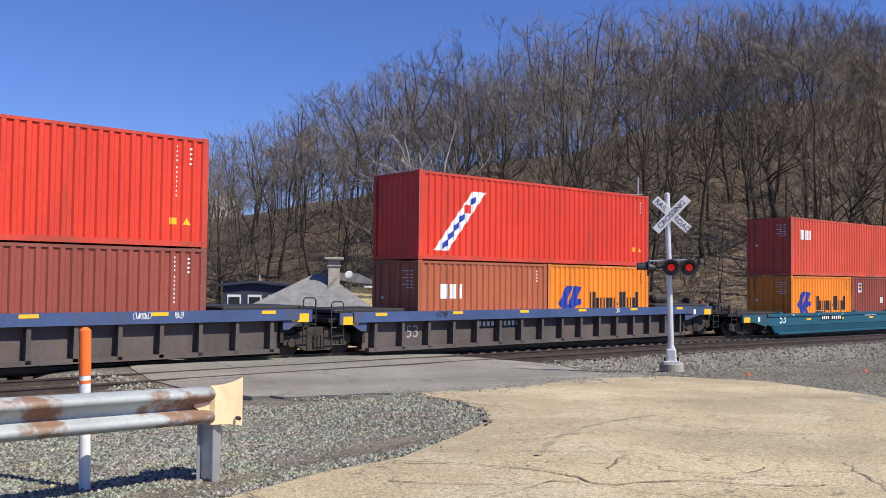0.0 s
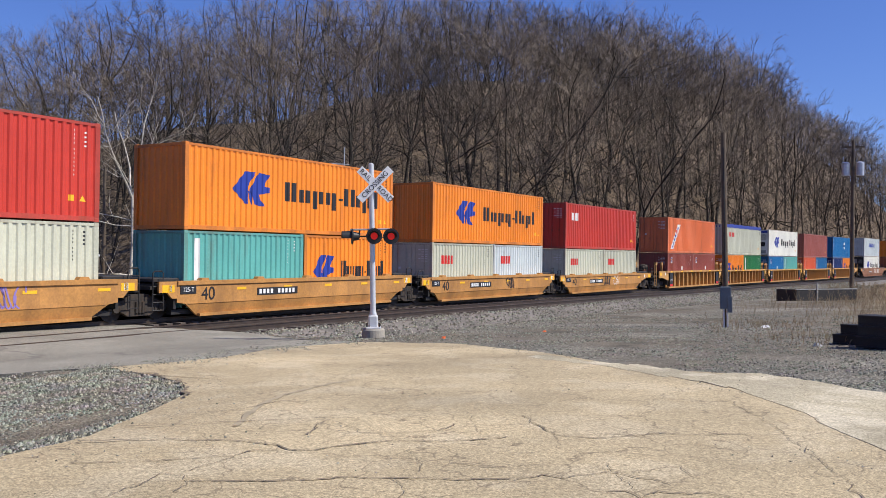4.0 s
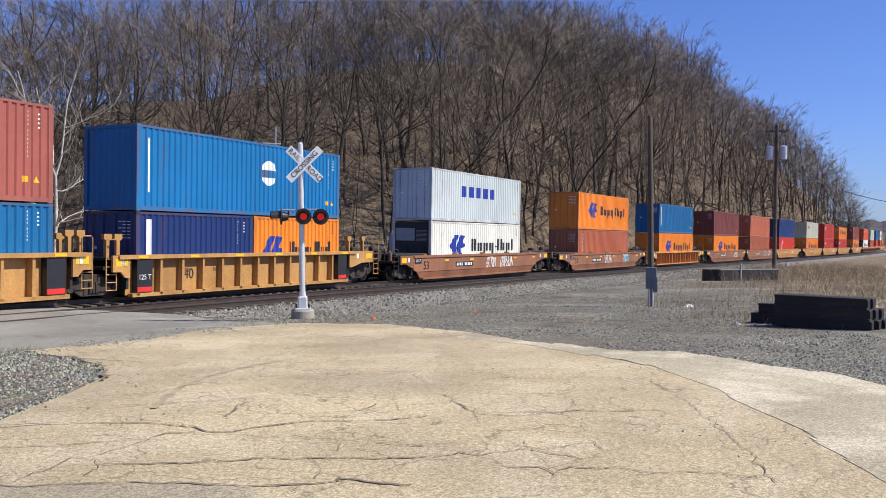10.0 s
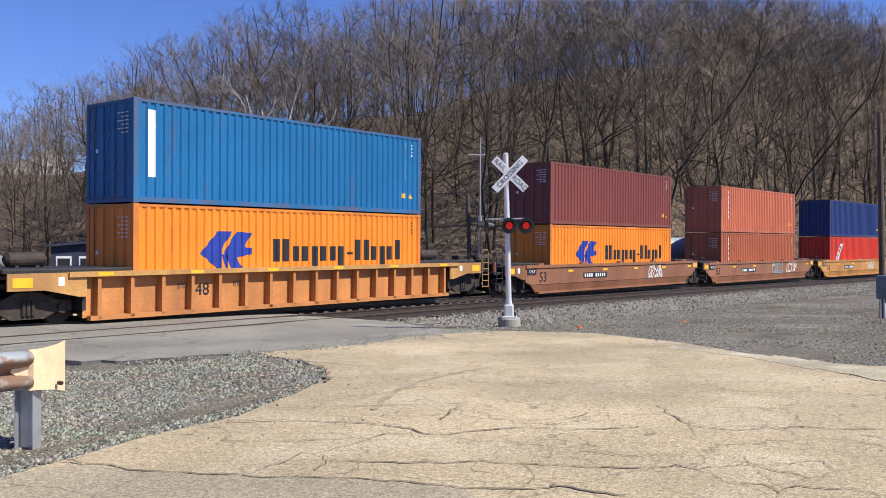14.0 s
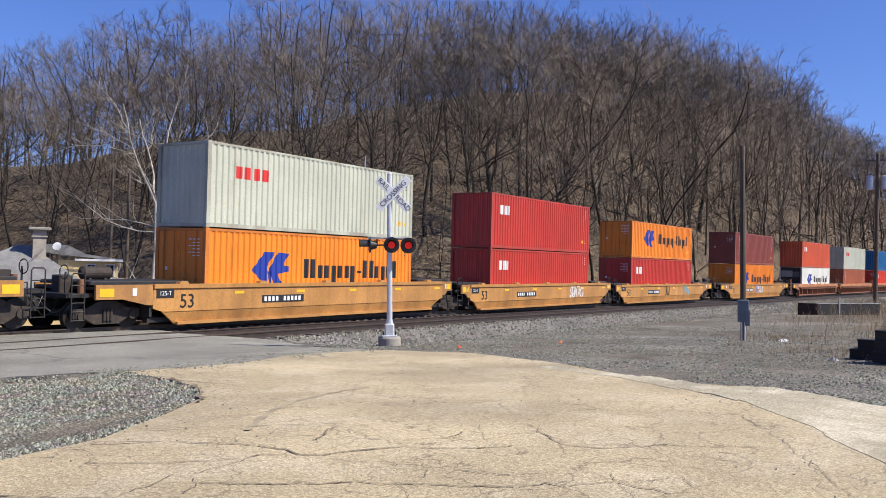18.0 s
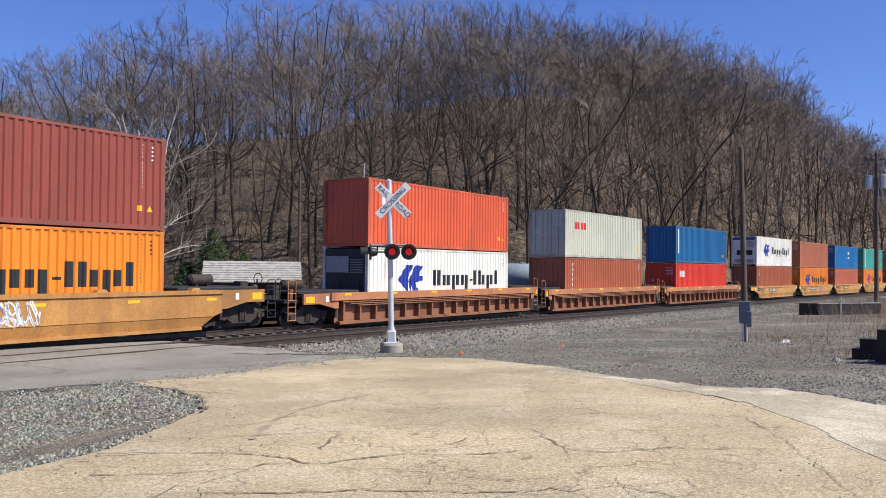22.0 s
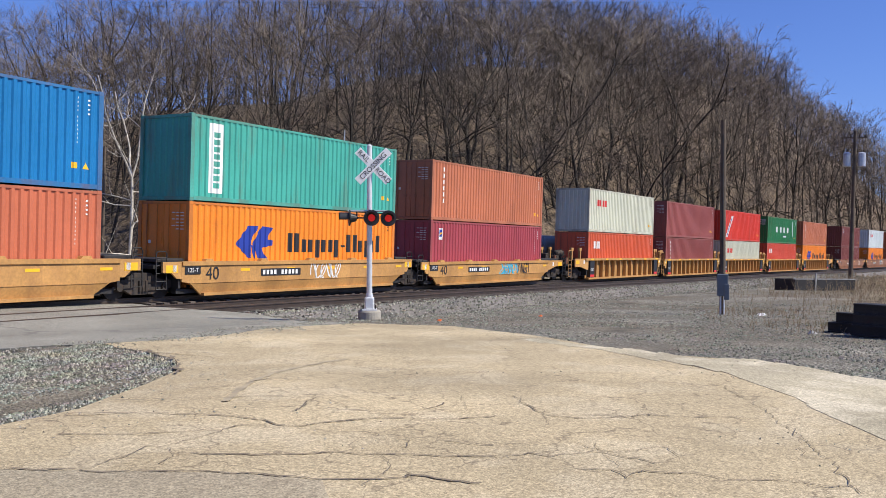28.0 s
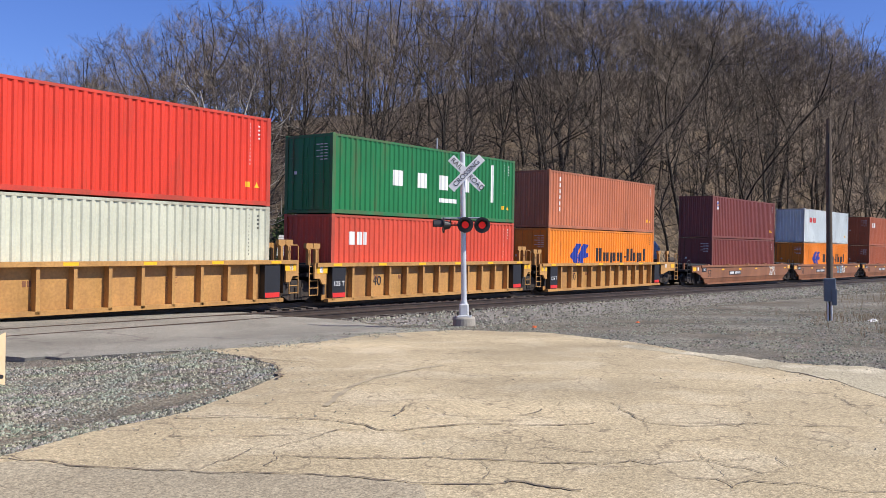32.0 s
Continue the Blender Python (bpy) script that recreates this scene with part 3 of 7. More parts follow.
for k in range(16):
    x, y = walker.uniform(3.5, 11.5), walker.uniform(-0.5, 8.5)
    way = walker.gauss(2.2, 0.35) + (1.3 if k % 4 == 0 else 0)
    line = []
    for i in range(walker.randrange(5, 15)):
        if math.hypot(x, y) < 4.0 or not (1.5 < x < 14 and -2 < y < 11) or not all(inside(x + a, y + b, LOT_CORE) for a, b in ((0.6, 0), (-0.6, 0), (0, 0.6), (0, -0.6))):
            break
        line.append((x, y))
        way += walker.gauss(0, 0.28)
        x, y = x + 0.38 * math.cos(way), y + 0.38 * math.sin(way)
    if len(line) > 3:
        CRACKS.append(tuple(line))


def seam(line, thin, wide, jitter, lift):
    """A narrow ragged strip along a line on the asphalt."""
    cs = Shape()
    pts = []
    for a, c in zip(line, line[1:]):
        n = max(2, int(math.dist(a, c) / 0.05))
        pts += [(a[0] + (c[0] - a[0]) * k / n, a[1] + (c[1] - a[1]) * k / n) for k in range(n)]
    pts = [(x + jitter * noise.noise((x * 5, y * 5, 1)) + jitter * 0.5 * noise.noise((x * 17, y * 17, 1)), y + jitter * noise.noise((x * 5, y * 5, 7)) + jitter * 0.5 * noise.noise((x * 17, y * 17, 7))) for x, y in pts]
    for (ax, ay), (bx, by) in zip(pts, pts[1:]):
        d = math.dist((ax, ay), (bx, by)) or 1
        w = thin + wide * abs(noise.noise((ax * 3, ay * 3, 4)))
        nx, ny = -(by - ay) / d * w, (bx - ax) / d * w
        za, zb = ground_z(ax, ay) + lift, ground_z(bx, by) + lift
        cs.quad((ax - nx, ay - ny, za), (bx - nx, by - ny, zb), (bx + nx, by + ny, zb), (ax + nx, ay + ny, za))
    return cs


# how wide each crack gapes, against the finest ones
GAPE = [3.4, 3.2, 1.4, 3.0, 1.8, 2.4, 2.4, 2.2, 1.6, 0.8, 0.7, 0.8, 2.2, 0.9, 2.0, 0.8, 2.0, 1.4, 2.0, 1.2, 1.2, 2.0]
for line, gape in itertools.zip_longest(CRACKS, GAPE, fillvalue=0.7):
    part("crack", seam(line, 0.0015 * gape, 0.0045 * gape, 0.055, 0.0385), M_SEAM, lot, "dark branching crack")
part("tyre_scuff", seam(SCUFF, 0.025, 0.04, 0.03, 0.0355), M_SCUFF, lot, "curved dark tyre scuff")
part("broken_edge", seam(EDGE_SHADOW, 0.008, 0.05, 0.09, 0.0365), M_SEAM, lot, "painted shadow line along the broken asphalt edge")


# ---- tracks ----
def frames_along(s0, s1, off, step, lift=0.0):
    out, s = [], s0
    while s <= s1:
        p, h = on_line(s, off)
        out.append((p + Vector((0, 0, lift)), Vector((-math.sin(h), math.cos(h), 0)), Vector((0, 0, 1))))
        s += step
    return out


M_BALLAST = material("ballast_stone", (0.155, 0.14, 0.125), 0.95, 0, 0.4, 0.5, 11.0, 0.05, (0.13, 0.115, 0.10), 0.35)
bed = Shape()
bed.sweep([(-2.1, -1.3), (-3.9, -0.95), (-1.75, -0.22), (1.75, -0.2), (2.4, -0.28), (5.9, -0.24), (6.2, -0.9)], frames_along(-90, 420, NEAR, 6.0), True)
ballast = structure("ballast_bed", bed, M_BALLAST, "crushed grey ballast under two tracks")
RAIL = [(-0.07, -0.17), (0.07, -0.17), (0.07, -0.155), (0.012, -0.14), (0.012, -0.045), (0.036, -0.035), (0.036, -0.004), (0.028, 0), (-0.028, 0), (-0.036, -0.004), (-0.036, -0.035), (-0.012, -0.045), (-0.012, -0.14), (-0.07, -0.155)]
for off in (NEAR, FAR):
    for side in (-0.75, 0.75):
        rs = Shape().sweep(RAIL, frames_along(-90, 420, off + side, 4.0), True)
        structure("rail", rs, M_RAIL, "worn steel rail with a bright brown web")

tie_mesh = shared(("tie",), lambda: Shape().bevel_box(-0.115, 0.115, -1.3, 1.3, -0.2, 0, 0.015), M_TIE)


def lay_tie(s, off, parent):
    p, h = on_line(s, off)
    t = new("tie", tie_mesh)
    t.parent = parent
    t.matrix_basis = Matrix.Translation(p + Vector((0, 0, -0.165 + random.uniform(-0.012, 0.012)))) @ Matrix.Rotation(h + random.uniform(-0.02, 0.02), 4, "Z")


for k in range(120):
    lay_tie(18.6 + k * 0.56, NEAR, ballast)
rest = Shape()
for s0, s1, off in ((85, 230, NEAR), (-20, 160, FAR), (-20, 7, NEAR)):
    s = s0
    while s < s1:
        p, h = on_line(s, off)
        u, w = Vector((math.cos(h), math.sin(h), 0)), Vector((-math.sin(h), math.cos(h), 0))
        n = len(rest.v)
        rest.v += [tuple(p + u * a + w * b + Vector((0, 0, c))) for c in (-0.3, -0.165) for a, b in ((-0.11, -1.3), (0.11, -1.3), (0.11, 1.3), (-0.11, 1.3))]
        rest.f += [tuple(n + i for i in q) for q in ((4, 5, 6, 7), (0, 1, 5, 4), (1, 2, 6, 5), (2, 3, 7, 6), (3, 0, 4, 7))]
        s += 0.56
tagged(new("ties", rest.mesh("ties", M_TIE)), "dark creosoted timber ties under the rails", "", "", "stuff")


# ---- loose stones ----
def island_material(name, dark, light):
    m = bpy.data.materials.new(name)
    m.use_nodes = True
    nt = m.node_tree
    b = nt.nodes["Principled BSDF"]
    b.inputs["Roughness"].default_value = 0.9
    b.inputs["Specular IOR Level"].default_value = 0.2
    g = nt.nodes.new("ShaderNodeNewGeometry")
    mx = nt.nodes.new("ShaderNodeMix")
    mx.data_type = "RGBA"
    mx.inputs[6].default_value, mx.inputs[7].default_value = (*dark, 1), (*light, 1)
    nt.links.new(g.outputs["Random Per Island"], mx.inputs[0])
    nz = nt.nodes.new("ShaderNodeTexNoise")
    nz.inputs["Scale"].default_value = 60
    m2 = nt.nodes.new("ShaderNodeMix")
    m2.data_type, m2.blend_type = "RGBA", "OVERLAY"
    m2.inputs[0].default_value = 0.3
    nt.links.new(mx.outputs[2], m2.inputs[6])
    nt.links.new(nz.outputs["Color"], m2.inputs[7])
    nt.links.new(m2.outputs[2], b.inputs["Base Color"])
    return m


def stone(s, x, y, z, r):
    """A sharp five-sided chip, bedded in the ground."""
    n = len(s.v)
    t = random.random() * 6.28
    for k in range(5):
        q = r * random.uniform(0.7, 1.25)
        s.v.append((x + q * math.cos(t + k * 1.257), y + q * math.sin(t + k * 1.257), z - r * 0.2))
    q = r * random.uniform(0.3, 0.6)
    top = z + r * random.uniform(0.5, 1.0)
    s.v += [(x + q * math.cos(t), y + q * math.sin(t), top), (x - q * math.cos(t), y - q * math.sin(t), top + r * random.uniform(-0.3, 0.2))]
    s.f += [(n, n + 1, n + 5), (n + 1, n + 2, n + 6, n + 5), (n + 2, n + 3, n + 6), (n + 3, n + 4, n + 6), (n + 4, n, n + 5, n + 6)]


M_STONES = island_material("loose_gravel", (0.065, 0.066, 0.054), (0.37, 0.36, 0.29))
loose = Shape()


def scatter(count, d0, d1, power, az0, az1, small, large):
    for k in range(count):
        d = d0 + (d1 - d0) * random.random() ** power
        az = radians(random.uniform(az0, az1))
        x, y = d * math.cos(az), d * math.sin(az)
        if inside(x, y, LOT) or inside(x, y, CROSS) or y > line_y(x) - 5.0:
            continue
        thin = noise.noise((x * 0.5, y * 0.5, 8.0))
        if thin < (-0.6 if az > 0.75 else -0.2) or (inside(x, y, VERGE) and random.random() < 0.3):
            continue
        stone(loose, x, y, ground_z(x, y) + 0.002, random.uniform(small, large) * (1 + d * 0.03))


scatter(48000, 6.5, 16, 1.0, 42, 84, 0.007, 0.019)
scatter(50000, 10.5, 34, 1.5, -14, 46, 0.006, 0.016)
tagged(new("loose_gravel", loose.mesh("loose_gravel", M_STONES)), "loose grey gravel scattered over the yard", "", "", "stuff")
chips = Shape()
for k in range(2600):
    x, y = random.uniform(2.5, 16), random.uniform(0.0, 12)
    if inside(x, y, LOT) and math.hypot(x, y) > 5 and (noise.noise((x * 0.6, y * 0.6, 2.0)) > 0.25 or not inside(x + 0.5, y - 0.3, LOT) or not inside(x - 0.5, y + 0.4, LOT)):
        stone(chips, x, y, ground_z(x, y) + 0.03, random.uniform(0.004, 0.013))
for k in range(2400):
    x = random.uniform(8.6, 16.4)
    y = 12.0 + random.gauss(0, 0.55) + 0.25 * math.sin(x * 1.7)
    if noise.noise((x * 1.1, y * 1.1, 6.0)) > -0.1:
        stone(chips, x, y, ground_z(x, y) + 0.034, random.uniform(0.006, 0.018))
tagged(new("loose_chips", chips.mesh("loose_chips", M_STONES)), "small stone chips strewn over the asphalt", "", "", "stuff")
rocks = Shape()
M_ROCKS = island_material("ballast_rocks", (0.068, 0.065, 0.053), (0.35, 0.335, 0.275))
for k in range(64000):
    s = -8 + 130 * random.random() ** 1.75
    a = random.uniform(-6.6, 1.9)
    if 7 < s < 18.6 + max(0, -a - 2) * 0.7:
        continue
    p, h = on_line(s, NEAR)
    up = -0.2 if abs(a) < 1.75 else max(-0.2 - (abs(a) - 1.75) * 0.335, -0.95)
    x, y = p.x - math.sin(h) * a, p.y + math.cos(h) * a
    stone(rocks, x, y, max(p.z + up, ground_z(x, y)) + 0.01, random.uniform(0.02, 0.044) * (1 + max(s, 0) * 0.008))
tagged(new("ballast_stones", rocks.mesh("ballast_stones", M_ROCKS)), "angular grey ballast stones beside the rails", "", "", "stuff")


# ---- containers ----
COLOURS = {
    "orange": (0.80, 0.235, 0.022), "red": (0.62, 0.045, 0.022), "crimson": (0.50, 0.044, 0.028), "rust": (0.41, 0.115, 0.052),
    "brown": (0.27, 0.065, 0.045), "maroon": (0.195, 0.05, 0.04), "salmon": (0.50, 0.14, 0.07), "clay": (0.47, 0.155, 0.075),
    "blue": (0.010, 0.125, 0.30), "royal": (0.008, 0.15, 0.37), "navy": (0.014, 0.035, 0.14), "teal": (0.06, 0.36, 0.29), "aqua": (0.12, 0.40, 0.36),
    "cream": (0.53, 0.535, 0.42), "white": (0.78, 0.765, 0.68), "grey": (0.50, 0.505, 0.40), "pale": (0.55, 0.60, 0.60), "green": (0.018, 0.17, 0.055),
    "magenta": (0.36, 0.06, 0.075), "vermilion": (0.62, 0.105, 0.04), "sunset": (0.70, 0.175, 0.06), "tomato": (0.57, 0.075, 0.04), "brick": (0.35, 0.10, 0.075), "wine": (0.28, 0.075, 0.065),
}
WORDS = {
    "orange": "orange", "red": "bright red", "crimson": "crimson", "rust": "faded rust-red", "brown": "brown-red", "maroon": "dark maroon", "salmon": "faded salmon",
    "clay": "clay-orange", "blue": "blue", "royal": "royal blue", "navy": "navy blue", "teal": "teal", "aqua": "pale teal", "cream": "cream", "white": "white", "grey": "light grey",
    "pale": "pale blue-grey", "green": "dark green", "magenta": "magenta", "vermilion": "vermilion", "sunset": "sun-faded orange-red", "tomato": "tomato-red", "brick": "faded brick-red", "wine": "dusty wine-red",
}
HALF_W = 1.219
PITCH = 0.278


def ribs_at(x0, x1):
    """The corrugated outline of a wall between x0 and x1: places and depths."""
    n = round((x1 - x0) / PITCH)
    p = (x1 - x0) / n
    pts = []
    for i in range(n):
        a = x0 + i * p
        pts += [(a, 0.0), (a + p * 0.34, 0.0), (a + p * 0.5, 0.042), (a + p * 0.84, 0.042)]
    return pts + [(x1, 0.0)]


def depth_at(pts, x):
    return float(np.interp(x, [a for a, _ in pts], [b for _, b in pts]))


def wall_shape(x0, x1, z0, z1):
    s = Shape()
    pts = ribs_at(x0, x1)
    for (a, da), (b, db) in zip(pts, pts[1:]):
        s.quad((a, -HALF_W + da, z0), (b, -HALF_W + db, z0), (b, -HALF_W + db, z1), (a, -HALF_W + da, z1))
    s.box(x0, x1, -HALF_W + 0.045, -HALF_W + 0.055, z0, z1)
    return s


def end_wall_shape(h):
    s = Shape()
    pts = ribs_at(-HALF_W + 0.09, HALF_W - 0.09)
    for (a, da), (b, db) in zip(pts, pts[1:]):
        s.quad((0.02 + da, a, 0.14), (0.02 + db, b, 0.14), (0.02 + db, b, h - 0.1), (0.02 + da, a, h - 0.1))
    s.box(0.06, 0.07, -1.12, 1.12, 0.14, h - 0.1)
    return s


def roof_shape(L, h):
    s = Shape()
    pts = ribs_at(0.15, L - 0.15)
    for (a, da), (b, db) in zip(pts, pts[1:]):
        s.quad((a, -1.14, h - 0.03 - da * 0.5), (b, -1.14, h - 0.03 - db * 0.5), (b, 1.14, h - 0.03 - db * 0.5), (a, 1.14, h - 0.03 - da * 0.5))
    return s


def decal(s, pts, x0, x1, low, high, n=2, out=0.004):
    """A painted patch on a corrugated wall between two edges low(x) and high(x)."""
    xs = sorted({x0, x1, *[a for a, _ in pts if x0 < a < x1], *[x0 + (x1 - x0) * i / n for i in range(1, n)]})
    for a, b in zip(xs, xs[1:]):
        ya, yb = -HALF_W - out + depth_at(pts, a), -HALF_W - out + depth_at(pts, b)
        s.quad((a, ya, low(a)), (b, yb, low(b)), (b, yb, high(b)), (a, ya, high(a)))


def bar(s, pts, x0, x1, z0, z1):
    decal(s, pts, x0, x1, lambda x: z0, lambda x: z1)


def disc(s, pts, cx, cz, r):
    decal(s, pts, cx - r, cx + r, lambda x: cz - math.sqrt(max(r * r - (x - cx) ** 2, 0)), lambda x: cz + math.sqrt(max(r * r - (x - cx) ** 2, 0)), 10)


def emblem(s, pts, x, z, w, h):
    """A leaning sign of a pointed block with two flags."""
    def strip(a, b, lo0, lo1, hi0, hi1):
        decal(s, pts, x + a * w, x + b * w, lambda u: z + h * (lo0 + (lo1 - lo0) * ((u - x) / w - a) / (b - a)), lambda u: z + h * (hi0 + (hi1 - hi0) * ((u - x) / w - a) / (b - a)), 3)
    strip(0.0, 0.33, 0.45, 0.05, 0.45, 1.0)
    strip(0.33, 0.40, 0.05, 0.03, 1.0, 1.0)
    strip(0.40, 0.52, 0.40, 0.0, 0.42, 0.42)
    strip(0.40, 0.62, 0.56, 1.0, 1.0, 1.0)
    strip(0.46, 0.58, 0.46, 0.06, 0.48, 0.76)
    strip(0.58, 0.70, 0.06, 0.0, 0.76, 1.0)
    strip(0.70, 0.86, 0.34, 0.38, 1.0, 0.98)
    strip(0.86, 1.0, 0.64, 0.94, 0.98, 0.96)
    strip(0.86, 1.0, 0.39, 0.42, 0.60, 0.58)
    strip(0.70, 0.86, 0.0, 0.0, 0.30, 0.02)


def wordmark(s, pts, x, z, w, h, heights):
    """A row of plain bars, one for each stem of a name."""
    n = len(heights)
    for i, (lo, hi) in enumerate(heights):
        a = x + w * i / n
        bar(s, pts, a, a + w / n * 0.68, z + h * lo, z + h * hi)


LONG_NAME = [(0, 1.0), (0, 1.0), (0, 0.68), (0, 0.68), (-0.3, 0.68), (0, 0.68), (0, 0.68), (-0.3, 0.68), (0.28, 0.4), (0, 1.0), (0, 1.0), (0, 0.68), (-0.3, 0.68), (0, 0.68), (0, 1.0)]


def marks(ob, logo, L, h, pts):
    """The company signs and numbers painted on the near wall."""
    sh = {}

    def on(key):
        if key not in sh:
            sh[key] = Shape()
        return sh[key]

    k = h / 2.9
    big = L > 8
    if logo in ("liner", "liner_low"):
        x0 = 2.2 if big else 0.6
        up = 0.95 * k if big else 0.6
        emblem(on("navy"), pts, x0, up, 1.9 if big else 1.25, 1.2)
        wordmark(on("black"), pts, x0 + (2.75 if big else 1.75), up + 0.26, 6.2 if big else 3.1, 0.72, LONG_NAME)
    elif logo == "three":
        w = 0.42 if not big else 0.4
        x0, z0 = 0.95, h * 0.62 if big else h * 0.52
        for i in range(3):
            bar(on("white"), pts, x0 + i * w, x0 + i * w + (0.3 if i < 2 else 0.13), z0, z0 + 0.48)
    elif logo == "slant":
        z0, z1, run, w = 0.32 * k, 2.35 * k, 1.7, 0.62
        lo = lambda x: max(z0, z0 + (x - 0.65 - w) / run * (z1 - z0))
        hi = lambda x: min(z1, z0 + (x - 0.65) / run * (z1 - z0))
        decal(on("white"), pts, 0.65, 0.65 + run + w, lo, lambda x: max(hi(x), lo(x)), 12, 0.004)
        for i in range(6):
            f = 0.1 + 0.15 * i
            cx, cz = 0.65 + w * 0.5 + run * f, z0 + (z1 - z0) * f
            if i == 4:
                decal(on("red"), pts, cx - 0.15, cx + 0.15, lambda x: cz - 0.14, lambda x: cz + 0.14, 4, 0.008)
            else:
                decal(on("navy"), pts, cx - 0.13, cx + 0.13, lambda x: cz - 0.1 + (x - cx) * 0.5, lambda x: cz + 0.1 + (x - cx) * 0.5, 4, 0.008)
    elif logo == "globe":
        cx, cz = L * 0.58, h * 0.55
        disc(on("white"), pts, cx, cz + 0.12, 0.5)
        decal(on("hull"), pts, cx - 0.62, cx + 0.62, lambda x: cz - 0.06, lambda x: cz + 0.24, 4, 0.008)
        wordmark(on("white2"), pts, cx - 0.6, cz - 0.02, 1.25, 0.24, [(0, 1)] * 5)
        bar(on("white"), pts, 0.5, 0.62, h * 0.22, h * 0.85)
    elif logo == "wide":
        wordmark(on("navy"), pts, 3.6, h * 0.5, 4.8, 0.62, [(0, 1)] * 5)
    elif logo == "spaced":
        for i in range(4):
            bar(on("white"), pts, 3.4 + i * 1.5, 4.0 + i * 1.5, h * 0.42, h * 0.42 + 0.6)
        bar(on("white"), pts, 10.2, 10.4, h * 0.3, h * 0.88)
        bar(on("white"), pts, 6.4, 7.6, h * 0.24, h * 0.3)
    elif logo == "rings":
        wordmark(on("red"), pts, 1.3 if big else 0.9, h * 0.6, 1.75 if big else 1.15, 0.42, [(0, 1)] * 4)
    elif logo == "column":
        for i in range(6):
            z = h * 0.88 - i * h * 0.105
            bar(on("white"), pts, 1.0, 1.17, z - 0.17, z + 0.03)
    elif logo == "panel":
        bar(on("white"), pts, 0.85, 1.5, h * 0.10, h * 0.92)
        for i in range(8):
            z = h * 0.8 - i * h * 0.085
            decal(on("teal"), pts, 1.03, 1.32, lambda x: z - 0.13, lambda x: z + 0.05, 2, 0.008)
    elif logo == "label":
        bar(on("white"), pts, 0.72, 1.06, h * 0.68, h * 0.87)
        decal(on("navy"), pts, 0.76, 1.02, lambda x: h * 0.73, lambda x: h * 0.85, 2, 0.008)
        decal(on("yellow"), pts, 0.78, 1.0, lambda x: h * 0.74 + (x - 0.78) * 0.5, lambda x: h * 0.77 + (x - 0.78) * 0.5, 2, 0.012)
        if big is False:
            bar(on("white"), pts, 3.3, 3.55, h * 0.46, h * 0.58)
    elif logo == "strip":
        bar(on("white"), pts, 0.45, 0.7, h * 0.25, h * 0.9)
    # code columns and warning labels at the far end of the wall
    dark = logo in ("liner", "liner_low", "wide", "rings")
    for j in range(11 if big else 8):
        z = h * 0.9 - j * h * 0.042 - (0.06 if j > 3 else 0)
        bar(on("black" if dark else "white"), pts, L - 0.91, L - 0.86, z - 0.026, z + 0.026)
    for j in range(4):
        bar(on("black" if dark else "white"), pts, L - 0.52, L - 0.46, h * (0.88 - j * 0.045), h * (0.88 - j * 0.045) + 0.05)
    bar(on("yellow"), pts, L - 1.05, L - 0.85, h * 0.2, h * 0.26)
    decal(on("yellow"), pts, L - 0.7, L - 0.46, lambda x: h * 0.2, lambda x: h * 0.2 + 0.2 - abs(x - L + 0.58) * 1.6, 4)
    look_up = {"navy": M_NAVY, "black": M_BLACK, "white": M_WHITE, "white2": M_WHITE, "red": M_REDMARK, "yellow": M_YELLOW, "teal": paint("teal", COLOURS["teal"])}
    for key, s in sh.items():
        part("marking", s, look_up.get(key) or ob.children[0].data.materials[0], ob)["kind"] = "stuff"


